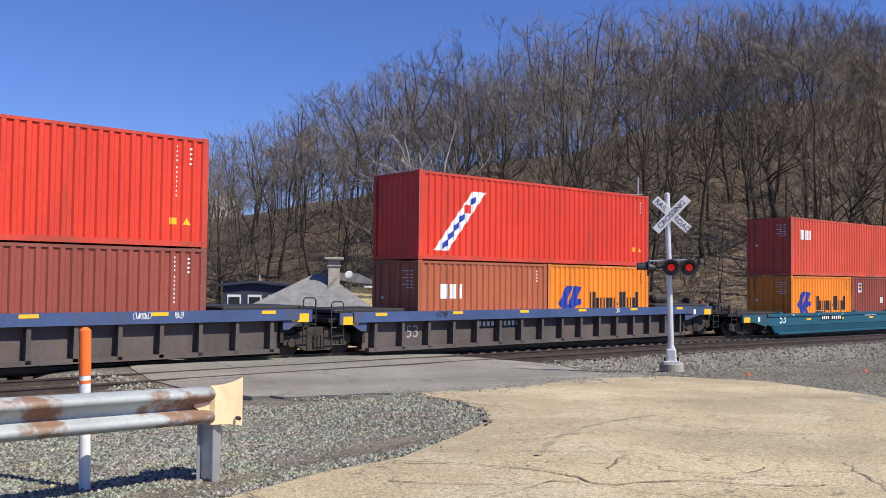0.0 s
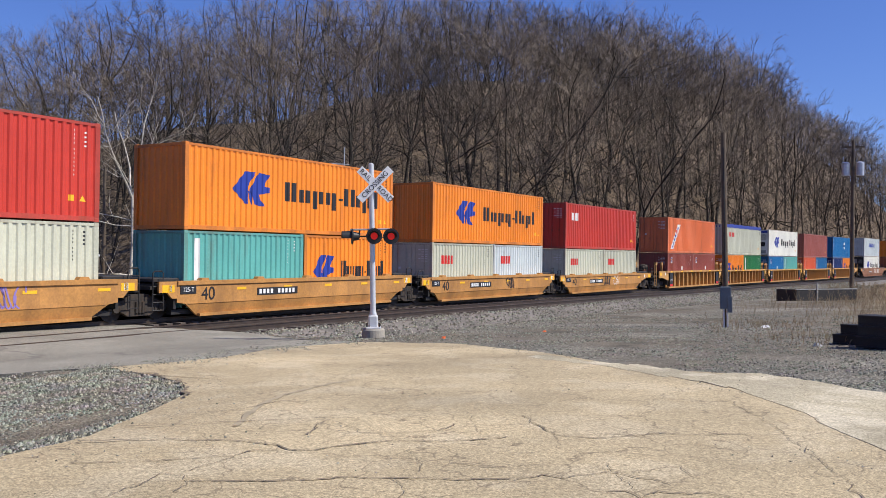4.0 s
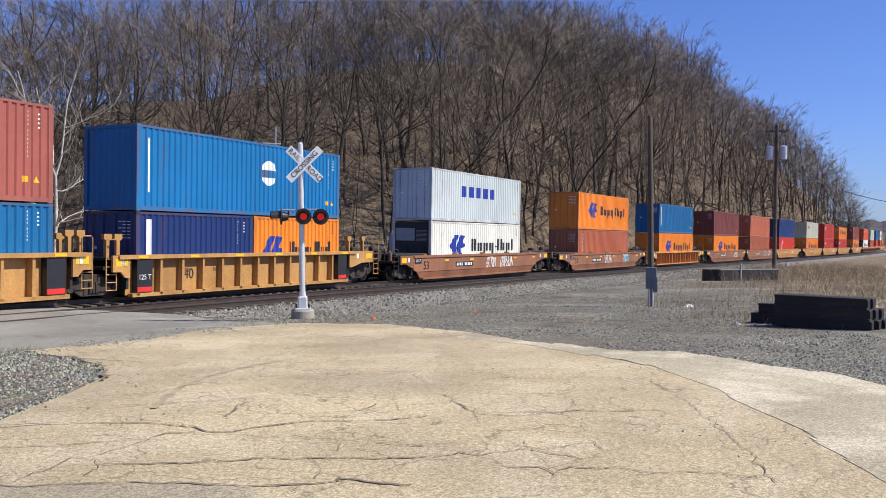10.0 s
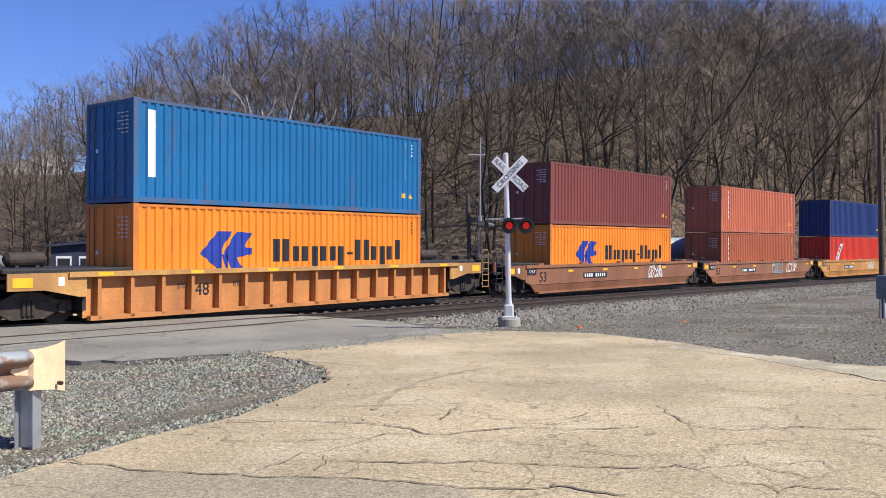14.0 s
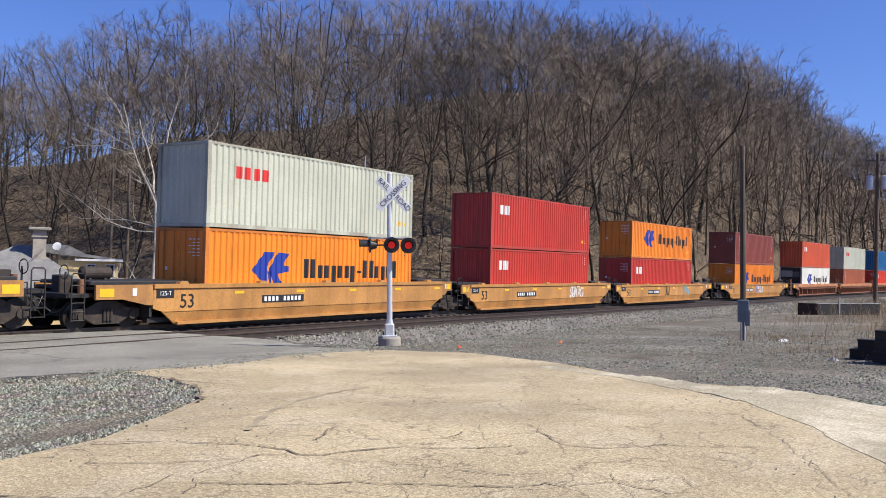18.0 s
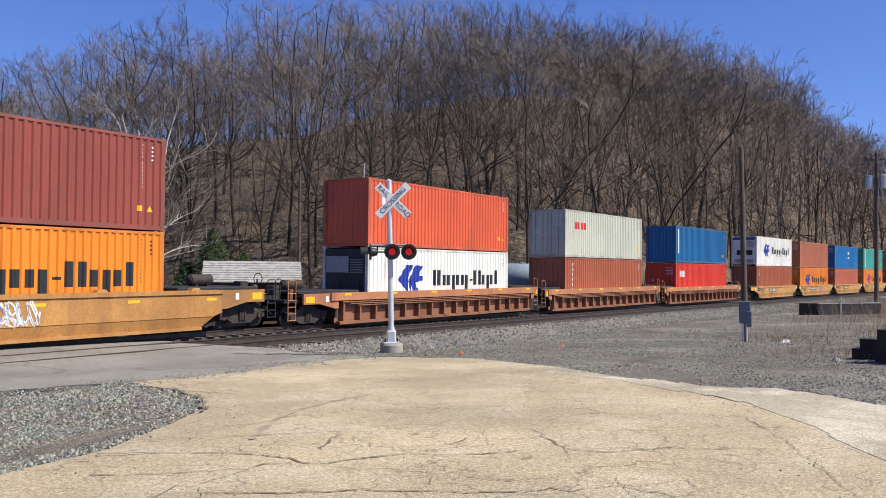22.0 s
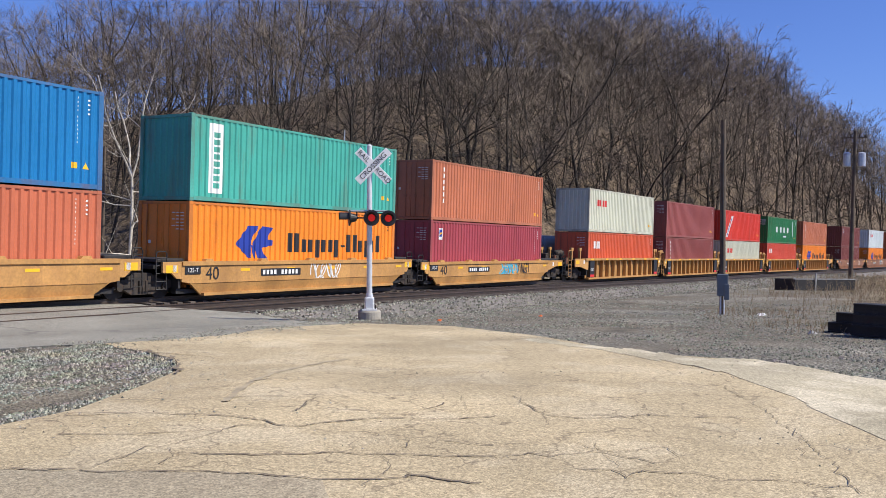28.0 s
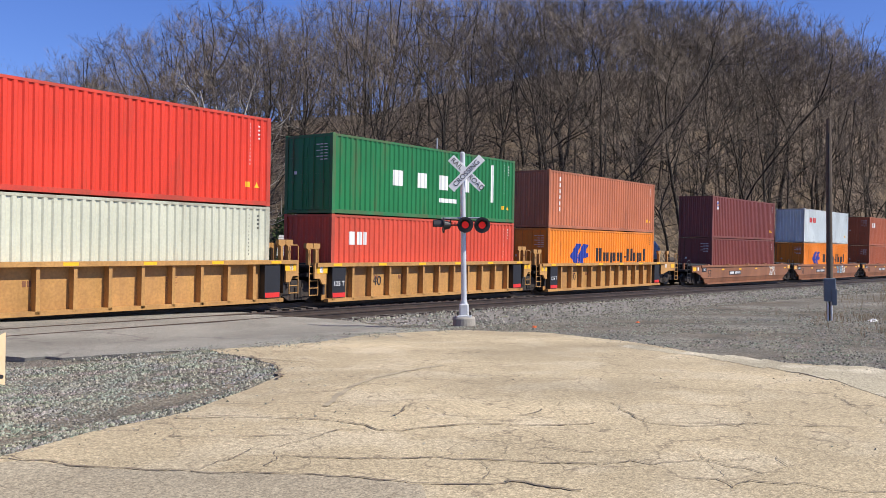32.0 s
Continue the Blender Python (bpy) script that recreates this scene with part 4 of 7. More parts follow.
def container(colour, L=12.19, h=2.896, logo="", doors=True, reefer=False, low=False, tarp=False):
    """A corrugated freight container: its origin lies under the middle of its base."""
    mat = paint(colour, COLOURS[colour], 0.42, 0.1 if colour in ("white", "cream", "grey", "pale", "orange", "navy", "royal", "blue") else 0.22, (0.25, 0.12, 0.06) if colour in ("cream", "grey") else (0.14, 0.06, 0.035))
    size = "forty-foot" if L > 8 else "twenty-foot"
    what = "refrigerated steel container" if reefer else "corrugated steel container"
    ob = thing("shipping_container", Matrix(), f"{WORDS[colour]} {size} {what} on a well car", "container", "containers on the train")
    worn = paint(colour + "_frame", tuple(c * 0.86 + 0.012 for c in COLOURS[colour]), 0.55, 0.62, (0.15, 0.065, 0.035), 0.18)
    pts = ribs_at(0.16, L - 0.16)
    key = (colour, L, h)
    part("side_panel", shared(("side_panel", *key), lambda: wall_shape(0.16, L - 0.16, 0.15, h - 0.09), mat), mat, ob)
    far = part("side_panel", SHARED[("side_panel", *key)], mat, ob)
    far.matrix_basis = pose(L, 0, 0, 0, 0, 180)
    part("roof_panel", shared(("roof_panel", *key), lambda: roof_shape(L, h), mat), mat, ob)
    for y in (-1, 1):
        ya, yb = sorted((y * (HALF_W - 0.07), y * (HALF_W + 0.003)))
        part("bottom_rail", shared(("bottom_rail", y, *key), lambda: Shape().box(0.17, L - 0.17, ya, yb, 0.02, 0.16), worn), worn, ob)
        part("top_rail", shared(("top_rail", y, *key), lambda: Shape().box(0.17, L - 0.17, ya, yb, h - 0.1, h - 0.02), worn), worn, ob)
        for x in (0, 1):
            xa, xb = (0.0, 0.165) if x == 0 else (L - 0.165, L)
            part("corner_post", shared(("corner_post", x, y, *key), lambda: Shape().box(xa, xb, *sorted((y * (HALF_W - 0.15), y * (HALF_W + 0.002))), 0.12, h - 0.12), worn), worn, ob)
            for z in (h - 0.118,) if low else (0, h - 0.118):
                cst = part("corner_casting", shared(("corner_casting", colour), lambda: Shape().bevel_box(-0.09, 0.09, -0.085, 0.085, 0, 0.118, 0.014), M_DARK if colour == "navy" else worn), worn, ob)
                cst.matrix_basis = pose(0.084 if x == 0 else L - 0.084, y * (HALF_W - 0.078), z)
    for x, sign in ((0, 1), (L, -1)):
        turn = pose(x, 0, 0, 0, 0, 0 if sign > 0 else 180)
        if reefer and sign > 0:
            unit = part("machinery_unit", Shape().box(0.02, 0.1, -1.13, 1.13, 0.14, h - 0.1).box(-0.01, 0.02, -1.0, 1.0, 0.25, 0.9), M_DARK if low else M_WHITE, ob)
            part("service_panel", Shape().box(-0.03, 0.02, -0.2, 1.0, h * 0.62, h * 0.86), M_GREYMARK if low else M_WHITE, unit)
            for k in range(9):
                part("vent_slat", shared(("vent_slat", h), lambda: Shape().box(-0.035, 0.0, -0.95, -0.3, -0.012, 0.012), M_GREYMARK), M_GREYMARK, unit).matrix_basis = pose(0, 0, h * 0.62 + k * 0.07)
            part("fan_grille", Shape().box(-0.02, 0.03, -1.05, 1.05, h * 0.87, h - 0.15), M_DARK if low else M_NAVY, unit)
            part("control_box", Shape().box(-0.025, 0.03, -0.8, -0.2, h * 0.36, h * 0.52).box(-0.025, 0.03, 0.25, 0.7, h * 0.36, h * 0.52), M_DARK, unit)
            part("compressor", Shape().box(-0.025, 0.03, -0.9, 0.9, 0.3, 0.62), M_GREYMARK, unit)
            continue
        if doors == (sign > 0):
            for y in (-1, 1):
                d = part("door", shared(("door", y, *key), lambda: door_shape(y, h), mat), mat, ob)
                d.matrix_basis = turn
                for yy in (0.28, 0.78):
                    part("locking_bar", shared(("locking_bar", colour, y, yy, h), lambda: Shape().tube((-0.01, y * yy, 0.14), (-0.01, y * yy, h - 0.1), 0.02, None, 6).box(-0.03, 0.01, y * yy - 0.05, y * yy + 0.05, h * 0.38, h * 0.42), worn), worn, d)
            if sign > 0:
                part("marking", shared(("door_code", h), lambda: door_code(h), M_WHITE), M_WHITE, ob)
        else:
            e = part("end_panel", shared(("end_panel", *key), lambda: end_wall_shape(h), mat), mat, ob)
            e.matrix_basis = turn
        part("end_sill", shared(("end_sill", *key), lambda: Shape().box(0.0, 0.1, -1.06, 1.06, 0.02, 0.14), worn), worn, ob).matrix_basis = turn
        part("header", shared(("header", *key), lambda: Shape().box(0.0, 0.1, -1.06, 1.06, h - 0.12, h - 0.02), worn), worn, ob).matrix_basis = turn
    if tarp:
        s = Shape()
        n = 14
        for i in range(n):
            a, b = 0.05 + (L - 0.1) * i / n, 0.05 + (L - 0.1) * (i + 1) / n
            s.box(a, b, -1.235, 1.235, h - 0.26 - 0.03 * (i % 2), h + 0.02 + 0.02 * (i % 3))
        part("tarpaulin", s, paint("tarp_blue", (0.03, 0.05, 0.26), 0.5, 0.1), ob, "blue tarpaulin cover")
    marks(ob, logo, L, h, pts)
    return ob


def door_shape(y, h):
    ya, yb = sorted((y * 0.01, y * 1.12))
    s = Shape().box(0.03, 0.08, ya, yb, 0.15, h - 0.12)
    n = 4
    for i in range(n):
        z0 = 0.25 + (h - 0.5) * i / n
        s.box(0.012, 0.03, ya + 0.08, yb - 0.08, z0, z0 + (h - 0.5) / n * 0.62)
    return s


def door_code(h):
    s = Shape()
    for j in range(6):
        for k in range(3 - j % 2):
            y = -0.95 + 0.2 * k
            s.box(0.004, 0.01, y, y + 0.15, h * 0.86 - j * 0.11, h * 0.86 - j * 0.11 + 0.03)
    s.box(0.004, 0.01, 0.6, 0.72, h * 0.5, h * 0.54)
    return s


# ---- lettering ----
def lettering(words, size, mat, m, parent, name="lettering"):
    """Raised letters in the built-in font, as a mesh part."""
    key = ("lettering", words, size, mat.name)
    if key not in SHARED:
        cu = bpy.data.curves.new("letters", "FONT")
        cu.body, cu.size, cu.align_x, cu.align_y, cu.extrude = words, size, "CENTER", "CENTER", 0.003
        tmp = new("letters", cu)
        me = bpy.data.meshes.new_from_object(tmp.evaluated_get(bpy.context.evaluated_depsgraph_get()))
        bpy.data.objects.remove(tmp)
        me.materials.clear()
        me.materials.append(mat)
        SHARED[key] = me
    me = SHARED[key]
    ob = part(name, me, mat, parent)
    ob.matrix_basis = m
    ob["kind"] = "stuff"
    return ob


# ---- well cars ----
def body_paint(key):
    return {
        "tan": paint("car_tan", (0.42, 0.205, 0.06), 0.6, 0.55, (0.17, 0.085, 0.045), 0.25),
        "yellow": paint("car_yellow", (0.44, 0.235, 0.076), 0.58, 0.6, (0.24, 0.12, 0.055), 0.25),
        "brown": paint("car_brown", (0.24, 0.105, 0.055), 0.62, 0.5, (0.12, 0.06, 0.04), 0.25),
        "ochre": paint("car_ochre", (0.46, 0.19, 0.06), 0.6, 0.45, (0.20, 0.09, 0.05), 0.2),
        "rust_orange": paint("car_rust_orange", (0.40, 0.165, 0.075), 0.6, 0.5, (0.20, 0.085, 0.045), 0.22),
        "blue": paint("car_blue", (0.045, 0.075, 0.17), 0.55, 0.35, (0.10, 0.07, 0.06), 0.2),
        "soot": paint("car_soot", (0.085, 0.07, 0.065), 0.65, 0.4, (0.17, 0.11, 0.08), 0.25),
        "sea": paint("car_sea", (0.015, 0.085, 0.13), 0.5, 0.25, (0.10, 0.07, 0.06), 0.12),
    }[key]


M_TRUCK = material("truck_steel", (0.036, 0.028, 0.023), 0.75, 0.1, 0.3, 4, 50, 0.0, (0.13, 0.075, 0.045), 0.4)


def wheelset_shape():
    s = Shape()
    for y in (-0.755, 0.755):
        o = 0.09 if y > 0 else -0.09
        s.tube((0, y - 0.0, 0.43), (0, y + o, 0.43), 0.43, 0.42, 20)
        s.tube((0, y - o * 0.35, 0.43), (0, y, 0.43), 0.455, 0.455, 20)
        s.tube((0, y + o, 0.43), (0, y + o * 1.5, 0.43), 0.16, 0.14, 12)
    return s.tube((0, -1.05, 0.43), (0, 1.05, 0.43), 0.075, None, 10)


def side_frame_shape(y):
    out = [(-1.15, 0.36), (-1.15, 0.62), (-0.7, 0.66), (-0.3, 0.86), (0.3, 0.86), (0.7, 0.66), (1.15, 0.62), (1.15, 0.36), (0.75, 0.36), (0.42, 0.18), (-0.42, 0.18), (-0.75, 0.36)]
    s = Shape().prism(out, y - 0.08, y + 0.08)
    for x in (-0.12, 0.0, 0.12):
        s.tube((x, y - 0.1, 0.28), (x, y - 0.1, 0.62), 0.055, None, 8)
    for x in (-0.89, 0.89):
        s.tube((x, y - 0.13, 0.43), (x, y + 0.13, 0.43), 0.13, None, 10)
    return s


def truck(car, x):
    t = part("truck", shared(("bolster",), lambda: Shape().box(-0.22, 0.22, -1.05, 1.05, 0.5, 0.78).box(-1.0, 1.0, -0.2, 0.2, 0.55, 0.68), M_DARK), M_DARK, car, "dark steel truck with two axles")
    t.matrix_basis = pose(x, 0, 0)
    for y in (-1.0, 1.0):
        part("side_frame", shared(("side_frame", y), lambda: side_frame_shape(y), M_TRUCK), M_TRUCK, t)
    for dx in (-0.89, 0.89):
        part("wheelset", shared(("wheelset",), wheelset_shape, M_WHEEL, False), M_WHEEL, t).matrix_basis = pose(dx, 0, 0)


STYLES = {
    # side colour, sill colour, ribbed, well length, sill height
    "dark53": ("soot", "blue", True, 16.6, 1.28), "sea53": ("sea", "sea", False, 17.4, 1.06), "tan40": ("tan", "tan", False, 13.2, 1.25), "yel40": ("yellow", "yellow", True, 13.2, 1.46),
    "brn53": ("brown", "brown", False, 16.8, 1.36), "yel48": ("ochre", "yellow", True, 15.2, 1.36), "tan53": ("tan", "tan", False, 16.8, 1.36), "ora53": ("brown", "rust_orange", True, 16.6, 1.33),
    "gold40": ("yellow", "yellow", False, 13.2, 1.22), "ora40": ("brown", "rust_orange", True, 13.2, 1.36),
}
STYLE_WORDS = {"soot": "soot-dark", "sea": "deep sea-blue", "tan": "weathered tan", "yellow": "yellow", "brown": "rusty brown", "ochre": "ochre", "blue": "dark blue"}


def well_car(style, left, right, first_truck, last_truck, lone):
    """A well car. left, right: metres from its middle to its two ends. Its origin lies on the rails under its middle."""
    side, sill, ribbed, well, top = STYLES[style]
    ms, mt = body_paint(side), body_paint(sill)
    mr = ms
    deep = 0.3 if style in ("dark53", "ora53", "ora40") else 0.13
    words = f"{STYLE_WORDS[side]} {'ribbed' if ribbed else 'smooth-sided'} steel well car carrying stacked containers"
    car = thing("well_car", Matrix(), words, "rail car", "cars of the train")
    a = well / 2
    for y in (-1, 1):
        if ribbed:
            k = ("panel", style, y)
            p = part("side_panel", shared(k, lambda: Shape().box(-a, a, *sorted((y * 1.235, y * 1.265)), 0.14, top - 0.1), ms), ms, car)
            part("bottom_chord", shared(("chord", style, y), lambda: Shape().box(-a + 0.1, a - 0.1, *sorted((y * 1.3, y * 1.5)), 0.08, 0.2), ms), ms, p)
            n = 13 if well < 14 else 16
            for i in range(n):
                r = part("rib", shared(("rib", style, y), lambda: Shape().prism([(-0.06, 0.12), (0.06, 0.12), (0.05, top - deep), (-0.05, top - deep)], *sorted((y * 1.262, y * 1.50))), mr), mr, p)
                r.matrix_basis = pose(-a + 0.35 + (well - 0.7) * i / (n - 1), 0, 0)
            part("top_sill", shared(("sill", style, y), lambda: Shape().box(-a - 0.5, a + 0.5, *sorted((y * 1.25, y * 1.56)), top - deep, top), mt), mt, car)
        else:
            p = part("side_panel", shared(("panel", style, y), lambda: smooth_side(a, top, y), ms), ms, car)
            part("fold", shared(("fold", style, y), lambda: Shape().box(-a + 0.45, a - 0.45, *sorted((y * 1.476, y * 1.494)), 0.50, 0.525), ms), ms, p)
            for i in range(5):
                lug = part("guide_lug", shared(("guide_lug", style, y), lambda: Shape().prism([(-0.2, 0), (0.2, 0), (0.14, 0.09), (-0.14, 0.09)], *sorted((y * 1.30, y * 1.50))), ms), ms, p)
                lug.matrix_basis = pose(-a + 1.2 + (well - 2.4) * i / 4, 0, top - 0.005)
            part("bottom_chord", shared(("chord", style, y), lambda: Shape().box(-a + 0.95, a - 0.95, *sorted((y * 1.34, y * 1.52)), 0.08, 0.17), ms), ms, p)
            part("top_sill", shared(("sill", style, y), lambda: Shape().box(-a, a, *sorted((y * 1.28, y * 1.53)), top - 0.13, top), mt), mt, car)
    for i in range(0 if ribbed else 1, 6):
        r = part("reflector", shared(("reflector", ribbed), lambda: Shape().box(-0.22, 0.22, *((-1.566, -1.53) if ribbed else (-1.486, -1.47)), -0.045, 0.045), M_YELLOW), M_YELLOW, car)
        r.matrix_basis = pose(-a + 0.5 + (well - 1.0) * i / 5, 0, top - 0.065 if ribbed else top - 0.3)
    if side == "brown" and ribbed:
        for i in range(3):
            part("side_pipe", shared(("side_pipe", style, i), lambda: Shape().tube((-a + 0.2 + 0.5 * i, -1.53, top - 0.37 - 0.075 * i), (a - 0.3, -1.53, top - 0.37 - 0.075 * i), 0.022, None, 6), ms), ms, car)
    part("floor_frame", shared(("floor", style), lambda: floor_shape(a), M_DARK), M_DARK, car)
    for x, end in ((-1, left), (1, right)):
        w = end - a - 0.25
        coupled = lone or (x < 0 and first_truck) or (x > 0 and last_truck)
        reach = w * (0.72 if coupled else 0.8)
        face = 1.48 if not ribbed else 1.5
        low = min(0.92, top - 0.36)
        pf = part("end_platform", Shape().box(*sorted((x * (a - 0.05), x * (a + w))), -1.25, 1.25, 0.98, 1.1).box(*sorted((x * (a - 0.02), x * (a + 0.08))), -1.4, 1.4, 0.35, top - 0.02).prism(
            [(x * a, 0.6), (x * a, 1.0), (x * (a + w), 1.0), (x * (a + w * 0.7), 0.72)], -0.35, 0.35).box(*sorted((x * (a + 0.08), x * (a + reach))), -1.38, 1.38, top - 0.16, top - 0.08), M_DARK, car)
        for y in (-1, 1):
            body = mt if ribbed else ms
            part("end_side", Shape().prism([(x * (a + (0.51 if ribbed else 0.004)), top - 0.01), (x * (a + reach), top - 0.01), (x * (a + reach), low), (x * (a + reach * 0.55), low), (x * (a + 0.2), low - 0.2), (x * (a + 0.004), low - 0.2), (x * (a + 0.004), top - 0.15)], *sorted((y * (face - 0.08), y * (face - 0.004)))), body, car)
            xo = x * (a + w * 0.97)
            yy = y * 1.36
            hi = top + (0.5 if ribbed and side != "soot" else 0.32)
            metal = mt if ribbed and side != "soot" else M_DARK
            lad = Shape().tube((xo, yy, 0.32), (xo, yy, top), 0.022, None, 6).tube((xo - x * 0.42, yy, 0.32), (xo - x * 0.42, yy, top), 0.022, None, 6)
            for i in range(5):
                lad.tube((xo, yy, 0.34 + 0.25 * i), (xo - x * 0.42, yy, 0.34 + 0.25 * i), 0.017, None, 5)
            part("ladder", lad, metal, pf)
            hoop = [Vector(p) for p in ((xo, yy, top), (xo, yy, hi - 0.06), (xo - x * 0.06, yy, hi), (xo - x * 0.36, yy, hi), (xo - x * 0.42, yy, hi - 0.06), (xo - x * 0.42, yy, top))]
            if y < 0:
                rail = Shape()
                skin(rail, [(p, 0.022) for p in hoop], 6)
                part("handrail", rail, metal, pf)
        part("end_reflector", Shape().box(*sorted((x * (a + reach - 0.62), x * (a + reach - 0.12))), -face - 0.004, -face + 0.01, top - 0.36, top - 0.12), M_YELLOW, car)
        part("stencil_plate", Shape().box(*sorted((x * (a + reach * 0.3), x * (a + reach * 0.3 + 0.16))), -face - 0.004, -face + 0.01, top - 0.34, top - 0.12), M_WHITE, car)
        if style == "yel40":
            for xx, yy in itertools.product((0.25, 0.85), (-1.08, 1.08)):
                post = part("guide_post", shared(("guide_post",), lambda: Shape().prism([(-0.05, -0.08), (0.05, -0.08), (0.06, 0.46), (0.16, 0.52), (0.16, 0.68), (-0.16, 0.68), (-0.16, 0.52), (-0.06, 0.46)], -0.07, 0.07), mt), mt, pf)
                post.matrix_basis = pose(x * (a + reach * xx), yy, top)
        else:
            part("walkway", Shape().bevel_box(*sorted((x * (a - 0.35 if well < 14 else a - 1.7), x * (a + reach))), -1.2, 1.2, top - 0.02, top + 0.09, 0.03), M_DARK, pf, "dark steel grating walkway")
        if coupled:
            part("coupler", Shape().box(*sorted((x * (a + w * 0.6), x * (end + 0.1))), -0.14, 0.14, 0.62, 0.86).bevel_box(*sorted((x * (end - 0.1), x * (end + 0.16))), -0.2, 0.2, 0.58, 0.9, 0.05), M_DARK, car)
            bx = x * (a + w * 0.88)
            part("brake_staff", Shape().tube((bx, -0.7, 1.04), (bx, -0.7, top + 0.35), 0.03, None, 6), M_DARK, car)
            rim = Shape()
            skin(rim, [(Vector((bx + x * 0.05, -0.7 + 0.2 * math.cos(i * 0.4488), top + 0.35 + 0.2 * math.sin(i * 0.4488))), 0.018) for i in range(15)], 5)
            part("brake_wheel", rim, M_DARK, car)
            part("air_reservoir", Shape().tube((x * (a + 0.25), 0.35, top + 0.30), (x * (a + 1.2), 0.35, top + 0.30), 0.2, None, 16).tube((x * (a + 0.17), 0.35, top + 0.30), (x * (a + 0.25), 0.35, top + 0.30), 0.1, 0.2, 16).tube((x * (a + 1.2), 0.35, top + 0.30), (x * (a + 1.28), 0.35, top + 0.30), 0.2, 0.1, 16).box(*sorted((x * (a + 0.4), x * (a + 0.5))), 0.2, 0.5, top, top + 0.14).box(*sorted((x * (a + 0.95), x * (a + 1.05))), 0.2, 0.5, top, top + 0.14), M_TRUCK, car)
            part("brake_valve", Shape().bevel_box(*sorted((x * (a + w * 0.72), x * (a + w * 0.86))), -0.35, 0.05, 1.1, 1.62, 0.03), M_TRUCK, car)
            part("brake_cylinder", Shape().tube((x * (a + w * 0.75), -0.9, 1.1), (x * (a + w * 0.75), -0.9, 1.5), 0.1, None, 12), body_paint("brown"), car)
            for y0, y1, drop in ((-0.45, -0.25, 0.42), (0.45, 0.25, 0.5), (-0.95, -0.6, 0.3)):
                pts = [Vector((x * (a + w * 0.9 + (end + 0.12 - a - w * 0.9) * i / 6), y0 + (y1 - y0) * i / 6, 0.86 - drop * math.sin(math.pi * i / 6))) for i in range(7)]
                part("air_hose", Shape().sweep([(0.028 * math.cos(k * 1.05), 0.028 * math.sin(k * 1.05)) for k in range(6)], [(p, Vector((0, 1, 0)), Vector((0, 0, 1))) for p in pts]), M_BLACK, car)
        else:
            part("articulation", Shape().box(*sorted((x * (a + w * 0.6), x * end)), -0.3, 0.3, 0.72, 0.98), M_DARK, car)
    if lone:
        truck(car, -left + 1.75)
        truck(car, right - 1.75)
    else:
        truck(car, -left + (1.75 if first_truck else 0.0))
        if last_truck:
            truck(car, right - 1.75)
    # number plates of plain bars
    num = Shape()
    x0 = -a * 0.42
    y = -1.487 if not ribbed else -1.27
    if not ribbed or style == "dark53":
        plate = part("number_plate", shared(("number_plate", style), lambda: Shape().box(x0 - 0.1, x0 + 2.1, y - 0.006, y + 0.01, 0.68, 0.94), M_BLACK), M_BLACK, car, "black number plate")
        for i in range(10):
            if i != 4:
                num.box(x0 + i * 0.2, x0 + i * 0.2 + 0.12, y - 0.010, y - 0.004, 0.73, 0.89)
        part("number_marking", num, M_WHITE, plate)["kind"] = "stuff"
    else:
        for xx, n in ((0.36, 3), (0.62, 4)):
            for i in range(n):
                num.box(-a * xx + i * 0.14, -a * xx + i * 0.14 + 0.1, y - 0.006, y + 0.01, 0.82, 0.97)
        for i in range(4):
            num.box(a * 0.3, a * 0.3 + 0.4 - 0.06 * (i % 2), y - 0.006, y + 0.01, 0.95 - i * 0.08, 0.975 - i * 0.08)
        part("number_marking", num, body_paint("brown"), car, "faded brown stencil marks")["kind"] = "stuff"
    big = "53" if well > 16 else "48" if well > 15 else "40"
    if style == "dark53":
        lettering(big, 0.55, M_GREYMARK, pose(-a * 0.766, y - 0.004, 0.62, 90), car, "size_figure")
    else:
        lettering(big, 0.62 if not ribbed else 0.5, M_BLACK if side != "sea" else M_WHITE, pose(-a + 1.35 if not ribbed else -a * (0.553 if well < 14 else 0.509 if well < 16 else 0.638), y - 0.004, 0.80 if not ribbed else 0.75, 90), car, "size_figure")
    if style == "yel40":
        for x in (-a + 0.62, a - 0.62):
            pl = part("stencil_panel", shared(("stencil_panel",), lambda: Shape().box(-0.34, 0.34, -1.515, -1.27, 0.22, 1.3), M_BLACK), M_BLACK, car, "black stencil panel")
            pl.matrix_basis = pose(x, 0, 0)
            if x < 0:
                lettering("125 T", 0.24, M_WHITE, pose(0, -1.518, 0.72, 90), pl, "stencil")
            part("red_patch", shared(("red_patch",), lambda: Shape().box(-0.32, 0.32, -1.52, -1.517, 0.24, 0.4), M_REDMARK), M_REDMARK, pl)
    elif side in ("tan", "brown", "yellow") and not ribbed:
        pl = part("stencil_panel", Shape().box(-a + 0.12, -a + 0.8, -1.50, -1.482, top - 0.42, top - 0.16), M_BLACK, car, "black stencil panel")
        lettering("125-T", 0.2, M_WHITE, pose(-a + 0.46, -1.503, top - 0.29, 90), pl, "stencil")
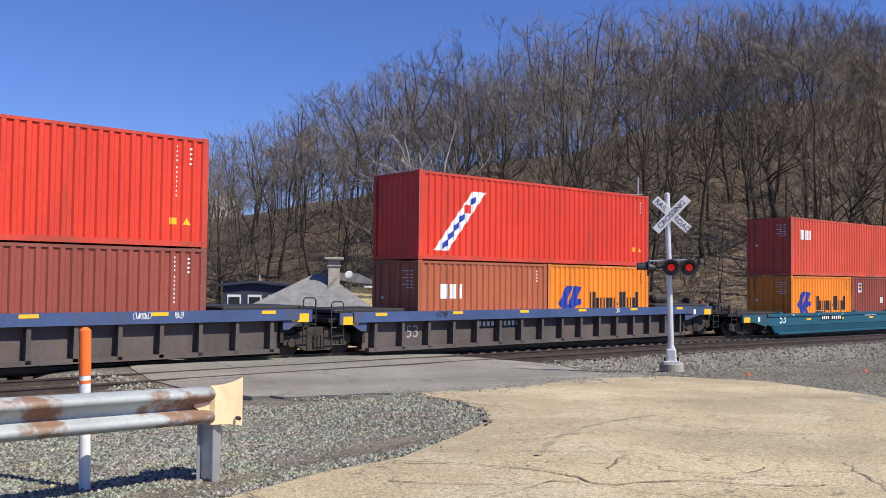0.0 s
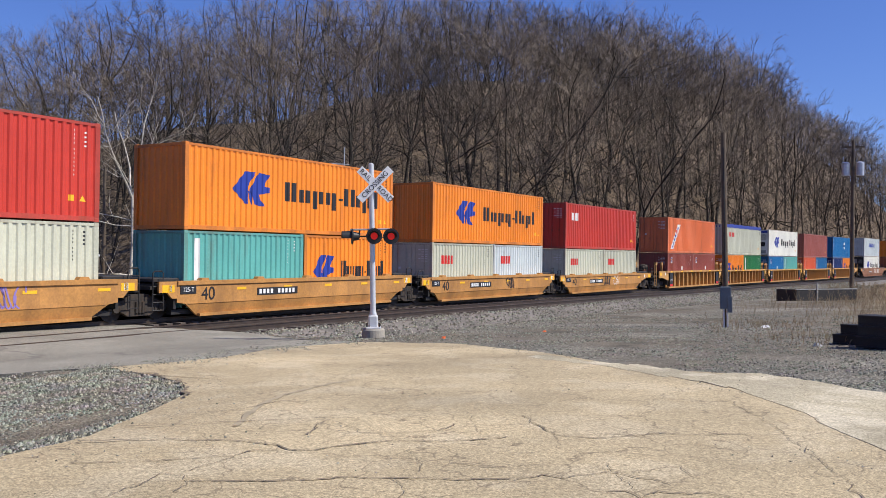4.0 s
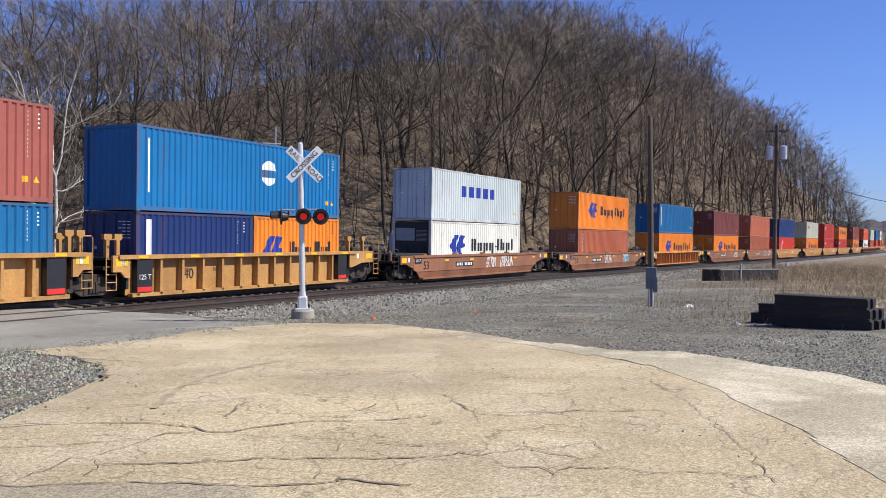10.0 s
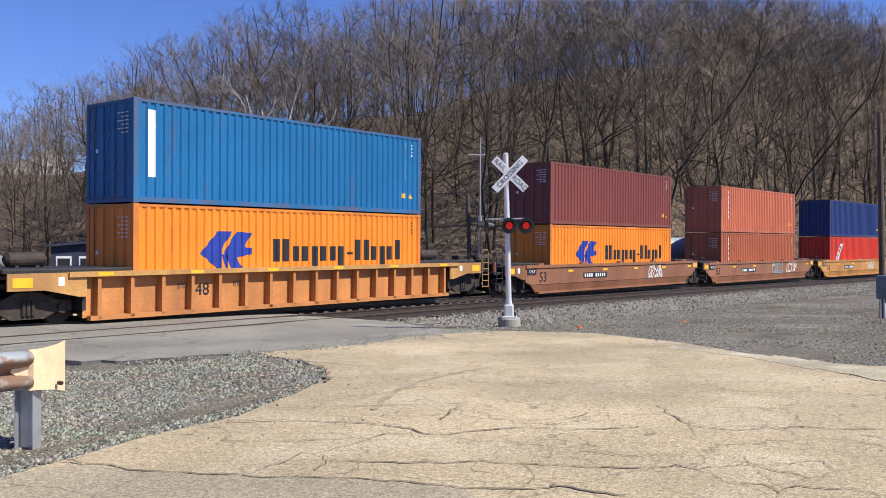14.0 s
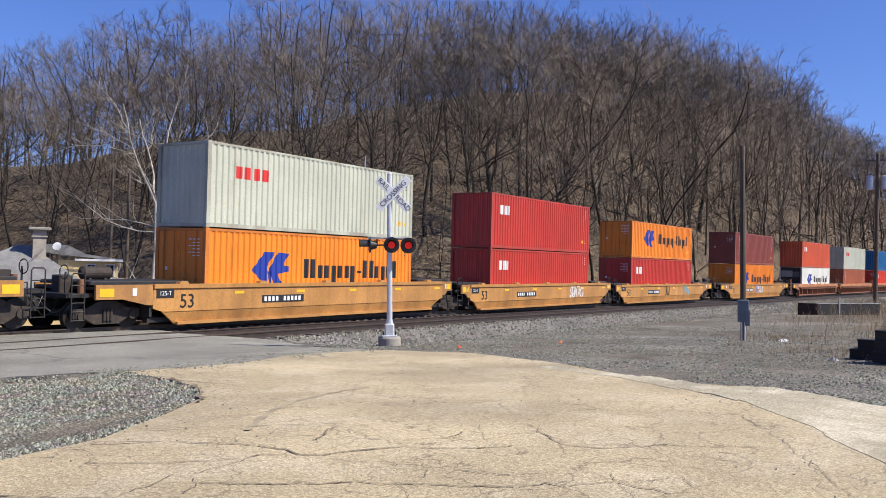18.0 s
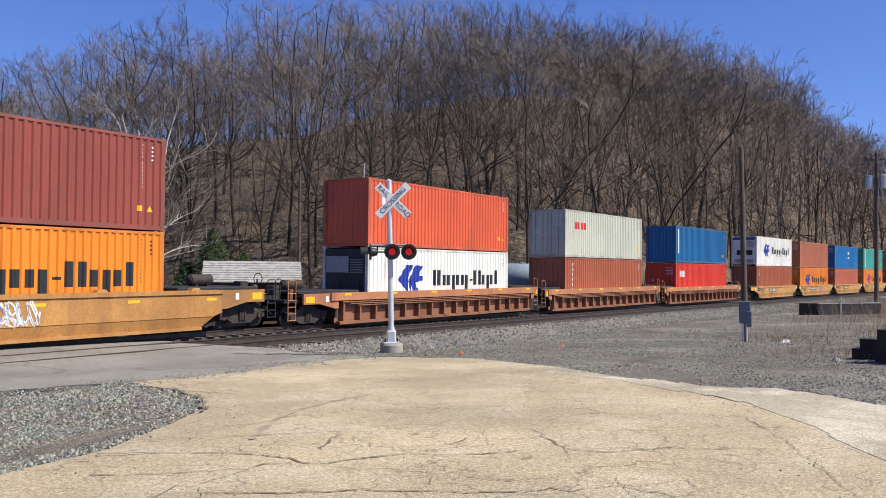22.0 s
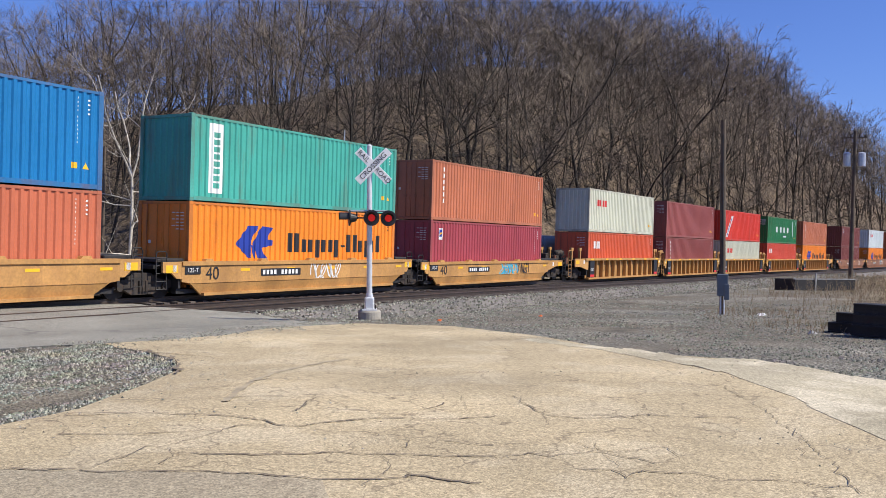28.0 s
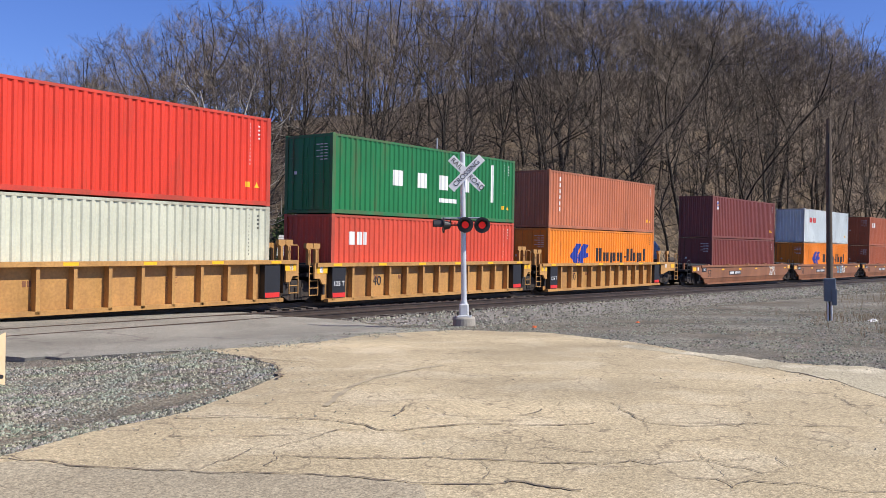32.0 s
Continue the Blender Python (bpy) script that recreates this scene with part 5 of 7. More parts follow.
    if style == "sea53":
        slogan = Shape()
        for x, n, w in ((0.9, 8, 0.16), (3.6, 7, 0.24), (5.6, 4, 0.24), (6.8, 5, 0.24)):
            for i in range(n):
                slogan.box(x + i * w, x + i * w + w * 0.66, -1.498, -1.484, 0.86, 0.94 + 0.5 * w)
        part("slogan_marking", slogan, M_WHITE, car)["kind"] = "stuff"
        for k in range(3):
            scrawl(car, TAGGER, -a * (0.75 - 0.28 * k), top - 0.065, -1.535, 0.05)
    rng = TAGGER
    if style in ("tan40", "brn53", "tan53", "gold40", "dark53") and rng.random() < 0.85:
        for k in range(rng.randrange(1, 4)):
            scrawl(car, rng, (rng.uniform(-a * 0.12, a * 0.6) if style != "dark53" else rng.uniform(-a * 0.8, a * 0.7)), 0.85 if style != "dark53" else top - 0.1, y if style != "dark53" else -1.565, 0.36 if style != "dark53" else 0.09)
    return car


TAGGER = random.Random(11)
SCRAWLS = None


def scrawl(car, rng, x, z, y, size):
    """A run of looping sprayed strokes that spell nothing."""
    global SCRAWLS
    SCRAWLS = SCRAWLS or [M_WHITE, M_WHITE, M_BLACK, paint("spray_blue", (0.05, 0.42, 0.62)), paint("spray_lilac", (0.25, 0.18, 0.45))]
    s = Shape()
    n = rng.randrange(3, 8)
    w = size * 0.14
    for i in range(n):
        cx = x + i * size * 0.85
        ph, fx, fz = rng.uniform(0, 6.28), rng.choice((1, 2)), rng.choice((1, 2, 3))
        pts = [(cx + size * 0.5 * math.sin(fx * u * 0.42 + ph), z + size * rng.uniform(0.8, 1.0) * math.cos(fz * u * 0.36 + ph)) for u in range(13)]
        for (ax, az), (bx, bz) in zip(pts, pts[1:]):
            d = math.hypot(bx - ax, bz - az) or 1
            nx, nz = -(bz - az) / d * w / 2, (bx - ax) / d * w / 2
            s.quad((ax - nx, y - 0.002, az - nz), (bx - nx, y - 0.002, bz - nz), (bx + nx, y - 0.002, bz + nz), (ax + nx, y - 0.002, az + nz))
    part("graffiti", s, rng.choice(SCRAWLS), car, "looping sprayed graffiti")["kind"] = "stuff"


def smooth_side(a, top, y):
    """A plate with cut lower corners: its lower third leans in under a fold."""
    s = Shape()
    rows = ((top - 0.05, a, 1.48), (max(top - 0.75, 0.56), a, 1.48), (0.51, a - 0.35, 1.48), (0.1, a - 0.95, 1.37))
    for (z0, w0, y0), (z1, w1, y1) in zip(rows, rows[1:]):
        for o in (0.0, 0.07):
            s.quad((-w0, y * (y0 - o), z0), (w0, y * (y0 - o), z0), (w1, y * (y1 - o), z1), (-w1, y * (y1 - o), z1))
        for e in (-1, 1):
            s.quad((e * w0, y * y0, z0), (e * w1, y * y1, z1), (e * w1, y * (y1 - 0.07), z1), (e * w0, y * (y0 - 0.07), z0))
    return s


def floor_shape(a):
    s = Shape()
    for i in range(9):
        x = -a + 0.5 + (2 * a - 1.0) * i / 8
        s.box(x - 0.12, x + 0.12, -1.2, 1.2, 0.18, 0.31)
    return s.box(-a, a, -1.22, -1.0, 0.16, 0.31).box(-a, a, 1.0, 1.22, 0.16, 0.31)


FLOOR = 0.32
H8, H9 = 2.591, 2.896
# place of the container's end at the start, car style, top box, lower boxes (colour, height, sign, door end near)
TRAIN = [
    (-2.0, "dark53", ("red", H9, "", False), [("brown", H8, "", False)]),
    (17.52, "dark53", ("red", H9, "slant", False), [("rust", H8, "three", True), ("orange", H8, "liner_low", True)]),
    (41.08, "sea53", ("tomato", H9, "three", True), [("orange", H8, "liner_low", True), ("brown", H8, "label", True)]),
    (62.5, "tan40", ("orange", H9, "liner", True), [("tomato", H8, "three", False), ("aqua", H8, "panel", False)]),
    (78.05, "tan40", ("crimson", H9, "slant", True), [("cream", H8, "rings", True), ("cream", H8, "rings", True)]),
    (93.59, "tan40", ("orange", H9, "liner", False), [("aqua", H8, "strip", False), ("orange", H8, "liner_low", True)]),
    (109.18, "tan40", ("orange", H9, "liner", False), [("cream", H8, "rings", True), ("pale", H8, "rings", True)]),
    (124.62, "tan40", ("crimson", H9, "three", True), [("cream", H8, "rings", True), ("cream", H8, "rings", True)]),
    (143.73, "yel40", ("sunset", H9, "slant", True), [("brown", H8, "label", True), ("brown", H8, "label", True)]),
    (158.95, "yel40", ("grey", H9, "rings", False, "tarp"), [("orange", H8, "liner_low", True), ("green", H8, "spaced20", True)]),
    (174.22, "yel40", ("white", H9, "liner", True, True), [("royal", H8, "globe20", True), ("aqua", H8, "spaced20", True)]),
    (189.46, "yel40", ("brick", H9, "", False), [("vermilion", H8, "column", True), ("blue", H8, "strip", True)]),
    (204.98, "yel40", ("royal", H9, "globe", False), [("navy", H8, "spaced20", True), ("orange", H8, "liner_low", True)]),
    (226.06, "brn53", ("pale", H9, "wide", True), [("white", H9, "liner", True, True)]),
    (249.25, "brn53", ("orange", H9, "liner", True), [("rust", H9, "column", True)]),
    (270.8, "yel48", ("blue", H9, "strip", True), [("orange", H9, "liner_low", True)]),
    (292.07, "brn53", ("maroon", H9, "", True), [("orange", H9, "liner_low", True)]),
    (310.94, "brn53", ("salmon", H9, "column", True), [("rust", H9, "column", True)]),
]
TRAIN += [
    (330.3, "tan53", ("navy", H9, "", False), [("red", H9, "slant", False)]),
    (353.5, "tan53", ("grey", H9, "rings", False), [("orange", H9, "liner_low", True)]),
    (372.84, "tan53", ("crimson", H9, "three", False), [("crimson", H9, "three", False)]),
    (392.03, "tan53", ("orange", H8, "liner", True), [("crimson", H9, "three", True)]),
    (415.37, "tan53", ("brown", H9, "column", True), [("orange", H9, "liner_low", True)]),
    (438.28, "ora53", ("vermilion", H9, "three", False), [("white", H9, "liner_low", True, True)]),
    (457.45, "ora53", ("grey", H9, "rings", True), [("rust", H9, "column", False)]),
    (476.49, "ora53", ("blue", H9, "strip", False), [("red", H9, "three", True)]),
    (497.58, "gold40", ("white", H9, "liner", True, True), [("rust", H9, "label", False)]),
    (513.1, "gold40", ("clay", H9, "column", True), [("orange", H9, "liner_low", True)]),
    (528.56, "gold40", ("royal", H9, "globe", True), [("salmon", H9, "column", True)]),
    (544.24, "gold40", ("teal", H9, "panel", False), [("orange", H9, "liner", True)]),
    (559.5, "gold40", ("clay", H9, "column", True), [("magenta", H9, "label", True)]),
    (578.68, "yel40", ("cream", H9, "rings", False), [("vermilion", H9, "three", True)]),
    (593.79, "yel40", ("wine", H9, "", True), [("wine", H9, "column", True)]),
    (608.95, "yel40", ("red", H9, "slant", False), [("cream", H9, "rings", False)]),
    (624.11, "yel40", ("green", H9, "spaced", True), [("tomato", H9, "three", False)]),
    (639.45, "yel40", ("clay", H9, "column", False), [("orange", H9, "liner_low", True)]),
    (660.69, "brn53", ("maroon", H9, "label", False), [("maroon", H9, "", True)]),
    (679.9, "brn53", ("pale", H9, "rings", False), [("orange", H9, "liner_low", True)]),
    (699.1, "brn53", ("rust", H9, "three", True), [("rust", H9, "", True)]),
    (720.2, "ora40", ("green", H9, "spaced", True), [("orange", H9, "liner_low", True)]),
    (735.6, "ora40", ("rust", H9, "", True), [("red", H9, "", True)]),
    (750.9, "ora40", ("rust", H9, "", True), [("blue", H9, "", True)]),
    (766.3, "ora40", ("red", H9, "slant", True), [("rust", H9, "", True)]),
    (781.6, "ora40", ("rust", H9, "three", True), [("maroon", H9, "", True)]),
    (802.7, "brn53", ("orange", H9, "liner", True), [("blue", H9, "", True)]),
    (822.0, "brn53", ("vermilion", H9, "", True), [("rust", H9, "", True)]),
    (841.2, "brn53", ("rust", H9, "", True), [("grey", H9, "", True)]),
    (862.5, "brn53", ("red", H9, "", True), [("rust", H9, "", True)]),
]
PACKS = [2, 1, 5, 5, 1, 1, 1, 3, 3, 1, 3, 5, 5, 3, 5, 3, 1]
RIDERS = []  # every keyed thing, the place of its car's middle, and its pose on the car
SIMPLE = {"spaced20": "strip", "globe20": "label"}


def build_train():
    i = 0
    mids = [row[0] + 6.095 for row in TRAIN]
    for n in PACKS:
        for k in range(n):
            s0, style, top, lower = TRAIN[i]
            mid = mids[i]
            left = (mid - mids[i - 1]) / 2 if i else 9.7
            right = (mids[i + 1] - mid) / 2 if i + 1 < len(mids) else 9.6
            well = STYLES[style][3]
            if k == 0:
                left = min(well / 2 + 3.1, (mid - mids[i - 1]) - well / 2 - 2.2) if i else 9.7
            if k == n - 1 and i + 1 < len(mids):
                right = min(well / 2 + 3.1, (mids[i + 1] - mid) - STYLES[TRAIN[i + 1][1]][3] / 2 - 2.2)
            car = well_car(style, left, right, k == 0, k == n - 1, n == 1)
            RIDERS.append((car, mid, Matrix()))
            z = FLOOR
            if len(lower) == 1:
                c, h, logo, doors, *r = lower[0]
                RIDERS.append((container(c, 12.19, h, logo, doors, bool(r), True), mid, pose(-6.095, 0, z)))
            else:
                for j, (c, h, logo, doors) in enumerate(lower):
                    RIDERS.append((container(c, 6.058, h, SIMPLE.get(logo, logo), doors, False, True), mid, pose(-6.095 + j * 6.13, 0, z)))
            z += lower[0][1] + 0.012
            c, h, logo, doors, *r = top
            RIDERS.append((container(c, 12.19, h, logo, doors, bool(r) and r[0] is True, False, bool(r) and r[0] == "tarp"), mid, pose(-6.095, 0, z)))
            i += 1


build_train()

SPEED_T = [0, 4, 8, 12, 16, 20, 24, 28, 32]
SPEED_V = [18.3, 18.3, 18.38, 18.56, 18.87, 18.96, 19.03, 19.27, 19.59]


def run(t):
    """Metres that the train has gone by t seconds."""
    ts = np.arange(0, 32.01, 0.1)
    v = np.interp(ts, SPEED_T, SPEED_V)
    d = np.concatenate([[0], np.cumsum((v[1:] + v[:-1]) / 2 * 0.1)])
    return float(np.interp(t, ts, d))


def car_pose(s):
    p, h = on_line(s, FAR)
    a, b = on_line(s - 6, FAR)[0], on_line(s + 6, FAR)[0]
    mid = (a + b) / 2
    return Matrix.Translation((mid.x, mid.y, p.z)) @ Matrix.Rotation(math.atan2(b.y - a.y, b.x - a.x), 4, "Z")


# ---- crossing signal ----
M_SIGN = material("sign_white", (0.80, 0.80, 0.80), 0.4, 0, 0.05, 4, 40, 0, (0.55, 0.52, 0.48), 0.12)
M_LENS = glow("lit_red_lens", (0.75, 0.015, 0.012), 0.28)
M_LENS_OFF = glow("dim_red_lens", (0.25, 0.004, 0.006), 0.12)
M_SILVER = material("silver_paint", (0.62, 0.63, 0.64), 0.45, 0.3, 0.08, 5, 60, 0, (0.4, 0.38, 0.36), 0.15)


def lamp(parent, m, lens):
    """A round black flasher: backing disc, hood and lens."""
    s = Shape().tube((0, -0.01, 0), (0, 0.02, 0), 0.19, 0.19, 28)
    d = part("backing_disc", s, M_BLACK, parent)
    d.matrix_basis = m
    part("housing", Shape().tube((0, 0.02, 0), (0, 0.17, 0), 0.12, 0.08, 16), M_BLACK, d)
    hood = Shape()
    n = 14
    for i in range(n):
        a, b = math.pi * (-0.1 + 1.2 * i / n), math.pi * (-0.1 + 1.2 * (i + 1) / n)
        p = [(0.125 * math.cos(q), y, 0.125 * math.sin(q)) for q in (a, b) for y in (-0.012, -0.24)]
        hood.quad(p[0], p[2], p[3], p[1])
        p = [(0.131 * math.cos(q), y, 0.131 * math.sin(q)) for q in (a, b) for y in (-0.012, -0.24)]
        hood.quad(p[0], p[1], p[3], p[2])
    part("hood", hood, M_BLACK, d)
    part("lens", Shape().tube((0, -0.02, 0), (0, -0.01, 0), 0.075, 0.085, 20), lens, d, "red signal lens")
    return d


def crossing_signal(m, label):
    s = thing("crossing_signal", m, label, "crossing signal", "crossing signals")
    part("footing", Shape().tube((0, 0, -0.25), (0, 0, 0.22), 0.285, 0.27, 24).tube((0, 0, 0.22), (0, 0, 0.26), 0.27, 0.24, 24), M_CONC, s, "round concrete footing")
    box = part("junction_box", Shape().bevel_box(-0.115, 0.115, -0.115, 0.115, 0.30, 0.58, 0.035).tube((0, 0, 0.58), (0, 0, 0.66), 0.085, 0.075, 16), M_SILVER, s)
    part("base_flange", Shape().bevel_box(-0.18, 0.18, -0.18, 0.18, 0.26, 0.30, 0.012), M_SILVER, s)
    part("mast", Shape().tube((0, 0, 0.66), (0, 0, 4.17), 0.068, 0.06, 16).tube((0, 0, 4.17), (0, 0, 4.21), 0.068, 0.03, 16), M_SILVER, s)
    for k in range(4):
        part("anchor_bolt", shared(("anchor_bolt",), lambda: Shape().tube((0, 0, 0.30), (0, 0, 0.37), 0.022, None, 6), M_DARK), M_DARK, s).matrix_basis = pose(0.145 * (1 if k % 2 else -1), 0.145 * (1 if k > 1 else -1), 0)
    for turn, y, words in ((45, -0.085, (("CROSSING", 0.0),)), (-45, -0.075, (("RAIL", -0.32), ("ROAD", 0.32)))):
        bl = part("crossbuck_blade", Shape().bevel_box(-0.525, 0.525, -0.1, 0.1, 0, 0.006, 0.003), M_SIGN, s, "white reflective crossbuck blade")
        bl.matrix_basis = pose(0.09, y, 3.69) @ Matrix.Rotation(radians(90), 4, "X") @ Matrix.Rotation(radians(turn), 4, "Z")
        for w, dx in words:
            lettering(w, 0.168 if len(w) < 6 else 0.172, M_BLACK, pose(dx, 0, 0.008), bl)
    part("sign_bracket", Shape().box(-0.03, 0.14, -0.07, 0.02, 3.61, 3.77), M_GALV, s)
    part("lamp_arm", Shape().tube((-0.52, 0.0, 2.62), (0.46, -0.02, 2.62), 0.022, None, 8).tube((0.04, 0, 2.62), (0.04, -0.02, 2.45), 0.02, None, 8), M_GALV, s)
    lamp(s, pose(0.05, -0.14, 2.46), M_LENS)
    lamp(s, pose(0.45, -0.14, 2.45), M_LENS)
    lamp(s, pose(-0.48, 0.05, 2.46, 0, 0, -82), M_LENS_OFF)
    part("side_bracket", Shape().tube((-0.3, 0, 2.62), (-0.3, 0.05, 2.43), 0.018, None, 8).tube((-0.48, 0.05, 2.46), (-0.06, 0.03, 2.46), 0.018, None, 8), M_DARK, s)
    return s


XB = (17.3, 12.6)
crossing_signal(pose(XB[0], XB[1], ground_z(*XB) - 0.04, 0.4, -1.5, -54), "silver mast with white crossbuck and red flashers on concrete")
BACK = (7.6, 31.0)
crossing_signal(pose(BACK[0], BACK[1], ground_z(*BACK) + 0.55, 0, 0, 128), "silver crossing mast seen from behind across the tracks")


# ---- guardrail, marker post ----
M_BEAM = material("weathered_guardrail", (0.36, 0.385, 0.385), 0.6, 0.1, 0.15, 1.1, 24, 0, (0.21, 0.095, 0.04), 0.5)
for nd in M_BEAM.node_tree.nodes:
    if nd.type == "MAP_RANGE" and abs(nd.inputs["To Max"].default_value - 0.55) < 1e-4:
        nd.inputs["From Min"].default_value, nd.inputs["From Max"].default_value, nd.inputs["To Max"].default_value = 0.53, 0.60, 0.85
M_CREAM = material("cream_end_plate", (0.78, 0.56, 0.34), 0.55, 0, 0.1, 2, 30, 0, (0.5, 0.28, 0.15), 0.2)
gr = thing("guardrail", Matrix(), "rust-streaked W-beam guardrail with a cream flared end", "guardrail")
g0, g1 = Vector((3.26, 7.20, 0.545)), Vector((-5.2, 5.55, 0.88))
along = (g1 - g0).normalized()
out = Vector((along.y, -along.x, 0)) * (1 if Vector((along.y, -along.x, 0)).y < 0 else -1)
WAVE = [(0.0, 0.156), (0.05, 0.15), (0.10, 0.13), (0.12, 0.105), (0.115, 0.08), (0.09, 0.06), (0.02, 0.015), (0.0, -0.012), (0.012, -0.03), (0.09, -0.052), (0.118, -0.078), (0.115, -0.11), (0.05, -0.148), (0.0, -0.156)]
wave = WAVE + [(a - 0.012, b) for a, b in reversed(WAVE)]
part("beam", Shape().sweep(wave, [(g0 + along * (0.4 * i), out, Vector((0, 0, 1))) for i in range(23)]), M_BEAM, gr, "weathered steel W-beam with rust streaks", True)
fan = Shape()
pl = [(g0 + along * 0.14 + out * 0.022, 0.012), (g0 + along * 0.07 + out * 0.03, 0.05), (g0 + along * 0.01 + out * 0.05, 0.09), (g0 - along * 0.015 + out * 0.088, 0.13)]
for i in range(7):
    k = i / 6
    e = 0.165 + 0.05 * k * k
    pl.append((g0 - along * (0.42 * k) + out * (0.045 - 0.10 * k * k), e))
for (p, e), (q, f) in zip(pl, pl[1:]):
    for o in (0.0, -0.008):
        n = len(fan.v)
        fan.v += [tuple(p + out * o - Vector((0, 0, e))), tuple(q + out * o - Vector((0, 0, f))), tuple(q + out * o + Vector((0, 0, f))), tuple(p + out * o + Vector((0, 0, e)))]
        fan.f.append((n, n + 1, n + 2, n + 3))
part("flared_end", fan, M_CREAM, gr, "cream painted flared end plate")
part("end_bolt", Shape().tube(g0 - along * 0.3 + out * 0.02 + Vector((0, 0, -0.13)), g0 - along * 0.3 + out * 0.06 + Vector((0, 0, -0.13)), 0.018, None, 8), M_BLACK, gr)
for k in range(4):
    b = g0 + along * (-0.1 + 1.9 * k) - out * 0.1
    z = ground_z(b.x, b.y)
    post = Shape()
    for o in (-0.075, 0.068):
        post.box(-0.075, 0.075, o, o + 0.008, z - 0.3 - b.z, 0.0)
    post.box(-0.004, 0.004, -0.075, 0.075, z - 0.3 - b.z, 0.0)
    pp = part("post", post, M_GALV, gr, "galvanised steel post")
    pp.matrix_basis = Matrix.Translation((b.x, b.y, b.z + 0.08)) @ Matrix.Rotation(math.atan2(along.y, along.x) + 0.5, 4, "Z")
    part("spacer_block", Shape().box(-0.08, 0.08, -0.06, 0.1, -0.16, 0.05), M_WOOD, pp)
mk = (2.40, 7.62)
mz = ground_z(*mk)
marker = thing("marker_post", pose(mk[0], mk[1], mz, 0, -1.2, 0), "white plastic marker post with an orange top sleeve", "marker post")
M_ORANGE = material("orange_sleeve", (0.85, 0.16, 0.025), 0.45, 0, 0.06, 3, 40)
part("pipe", Shape().tube((0, 0, -0.2), (0, 0, 0.95), 0.045, None, 16), M_WHITE, marker)
part("sleeve", Shape().tube((0, 0, 0.93), (0, 0, 1.30), 0.048, None, 16).tube((0, 0, 1.30), (0, 0, 1.325), 0.048, 0.02, 16), M_ORANGE, marker, "orange sleeve")
part("band", Shape().tube((0, 0, 0.865), (0, 0, 0.89), 0.047, None, 16), M_ORANGE, marker)

# ---- poles and wires ----
p1 = (24.7, 6.15)
z1 = ground_z(*p1)
pole = thing("utility_pole", pose(p1[0], p1[1], z1, -1.4, -0.1, 0), "short dark timber pole with a grey meter box", "utility pole", "utility poles")
part("shaft", Shape().tube((0, 0, -0.4), (0, 0, 5.3), 0.085, 0.065, 12), M_WOOD, pole)
M_BOX = material("grey_box_paint", (0.12, 0.14, 0.16), 0.5, 0.1, 0.1, 4, 40, 0, (0.25, 0.2, 0.15), 0.15)
mb = part("meter_box", Shape().bevel_box(-0.15, 0.15, -0.12, 0.0, 0.52, 1.12, 0.02), M_BOX, pole)
mb.matrix_basis = pose(0, 0, 0, 0, 0, -75) @ pose(0, -0.09, 0)
part("meter_cover", Shape().bevel_box(0.04, 0.17, -0.15, -0.12, 0.42, 0.85, 0.01), M_BOX, mb)
for dx in (-0.05, 0.04):
    part("conduit", Shape().tube((dx, -0.05, -0.1), (dx, -0.05, 0.55), 0.024, None, 10), M_SILVER, mb)
part("riser", Shape().tube((0.0, -0.03, 1.1), (0.0, -0.03, 4.9), 0.018, None, 8), M_DARK, mb)

p2 = (80.0, 9.6)
z2 = ground_z(*p2)
pole = thing("utility_pole", pose(p2[0], p2[1], z2, 0, 0, -82), "tall dark timber pole with two grey transformers", "utility pole", "utility poles")
part("shaft", Shape().tube((0, 0, -0.5), (0, 0, 12.6), 0.19, 0.13, 12), M_WOOD, pole)
for k in (-0.55, 0.55):
    tr = part("transformer", Shape().tube((k, 0, 9.7), (k, 0, 10.75), 0.3, 0.3, 16).tube((k, 0, 10.75), (k, 0, 10.85), 0.3, 0.12, 16), M_GALV, pole)
    part("bushing", Shape().tube((k, 0, 10.85), (k, 0, 11.15), 0.05, 0.03, 8), M_DARK, tr)
part("crossarm", Shape().box(-0.9, 0.9, -0.06, 0.06, 12.0, 12.12), M_WOOD, pole)
for k in (-0.8, -0.35, 0.35, 0.8):
    part("insulator", shared(("insulator",), lambda: Shape().tube((0, 0, 12.12), (0, 0, 12.3), 0.05, 0.03, 8), M_DARK), M_DARK, pole).matrix_basis = pose(k, 0, 0)
p3 = (90.0, -1.25)
z3 = ground_z(*p3)
pole = thing("utility_pole", pose(p3[0], p3[1], z3, 0, 0, 0), "weathered double timber pole carrying a slack cable", "utility pole", "utility poles")
part("shaft", Shape().tube((0, 0, -0.5), (0, 0, 10.85), 0.2, 0.14, 12), M_WOOD, pole)
part("stub", Shape().tube((0.1, -0.3, -0.5), (0.1, -0.3, 4.9), 0.17, 0.15, 12), M_WOOD, pole)
part("bracket", Shape().box(-0.1, 0.1, -0.1, 0.6, 5.85, 5.95), M_DARK, pole)


def cable(name, a, b, sag, r, label):
    s = Shape()
    a, b = Vector(a), Vector(b)
    pts = [a.lerp(b, i / 16) - Vector((0, 0, sag * 4 * (i / 16) * (1 - i / 16))) for i in range(17)]
    s.sweep([(r * math.cos(k * 1.2566), r * math.sin(k * 1.2566)) for k in range(5)], [(p, Vector((b.y - a.y, a.x - b.x, 0)).normalized(), Vector((0, 0, 1))) for p in pts])
    tagged(new(name, s.mesh(name, M_DARK)), label, "cable", "overhead cables")


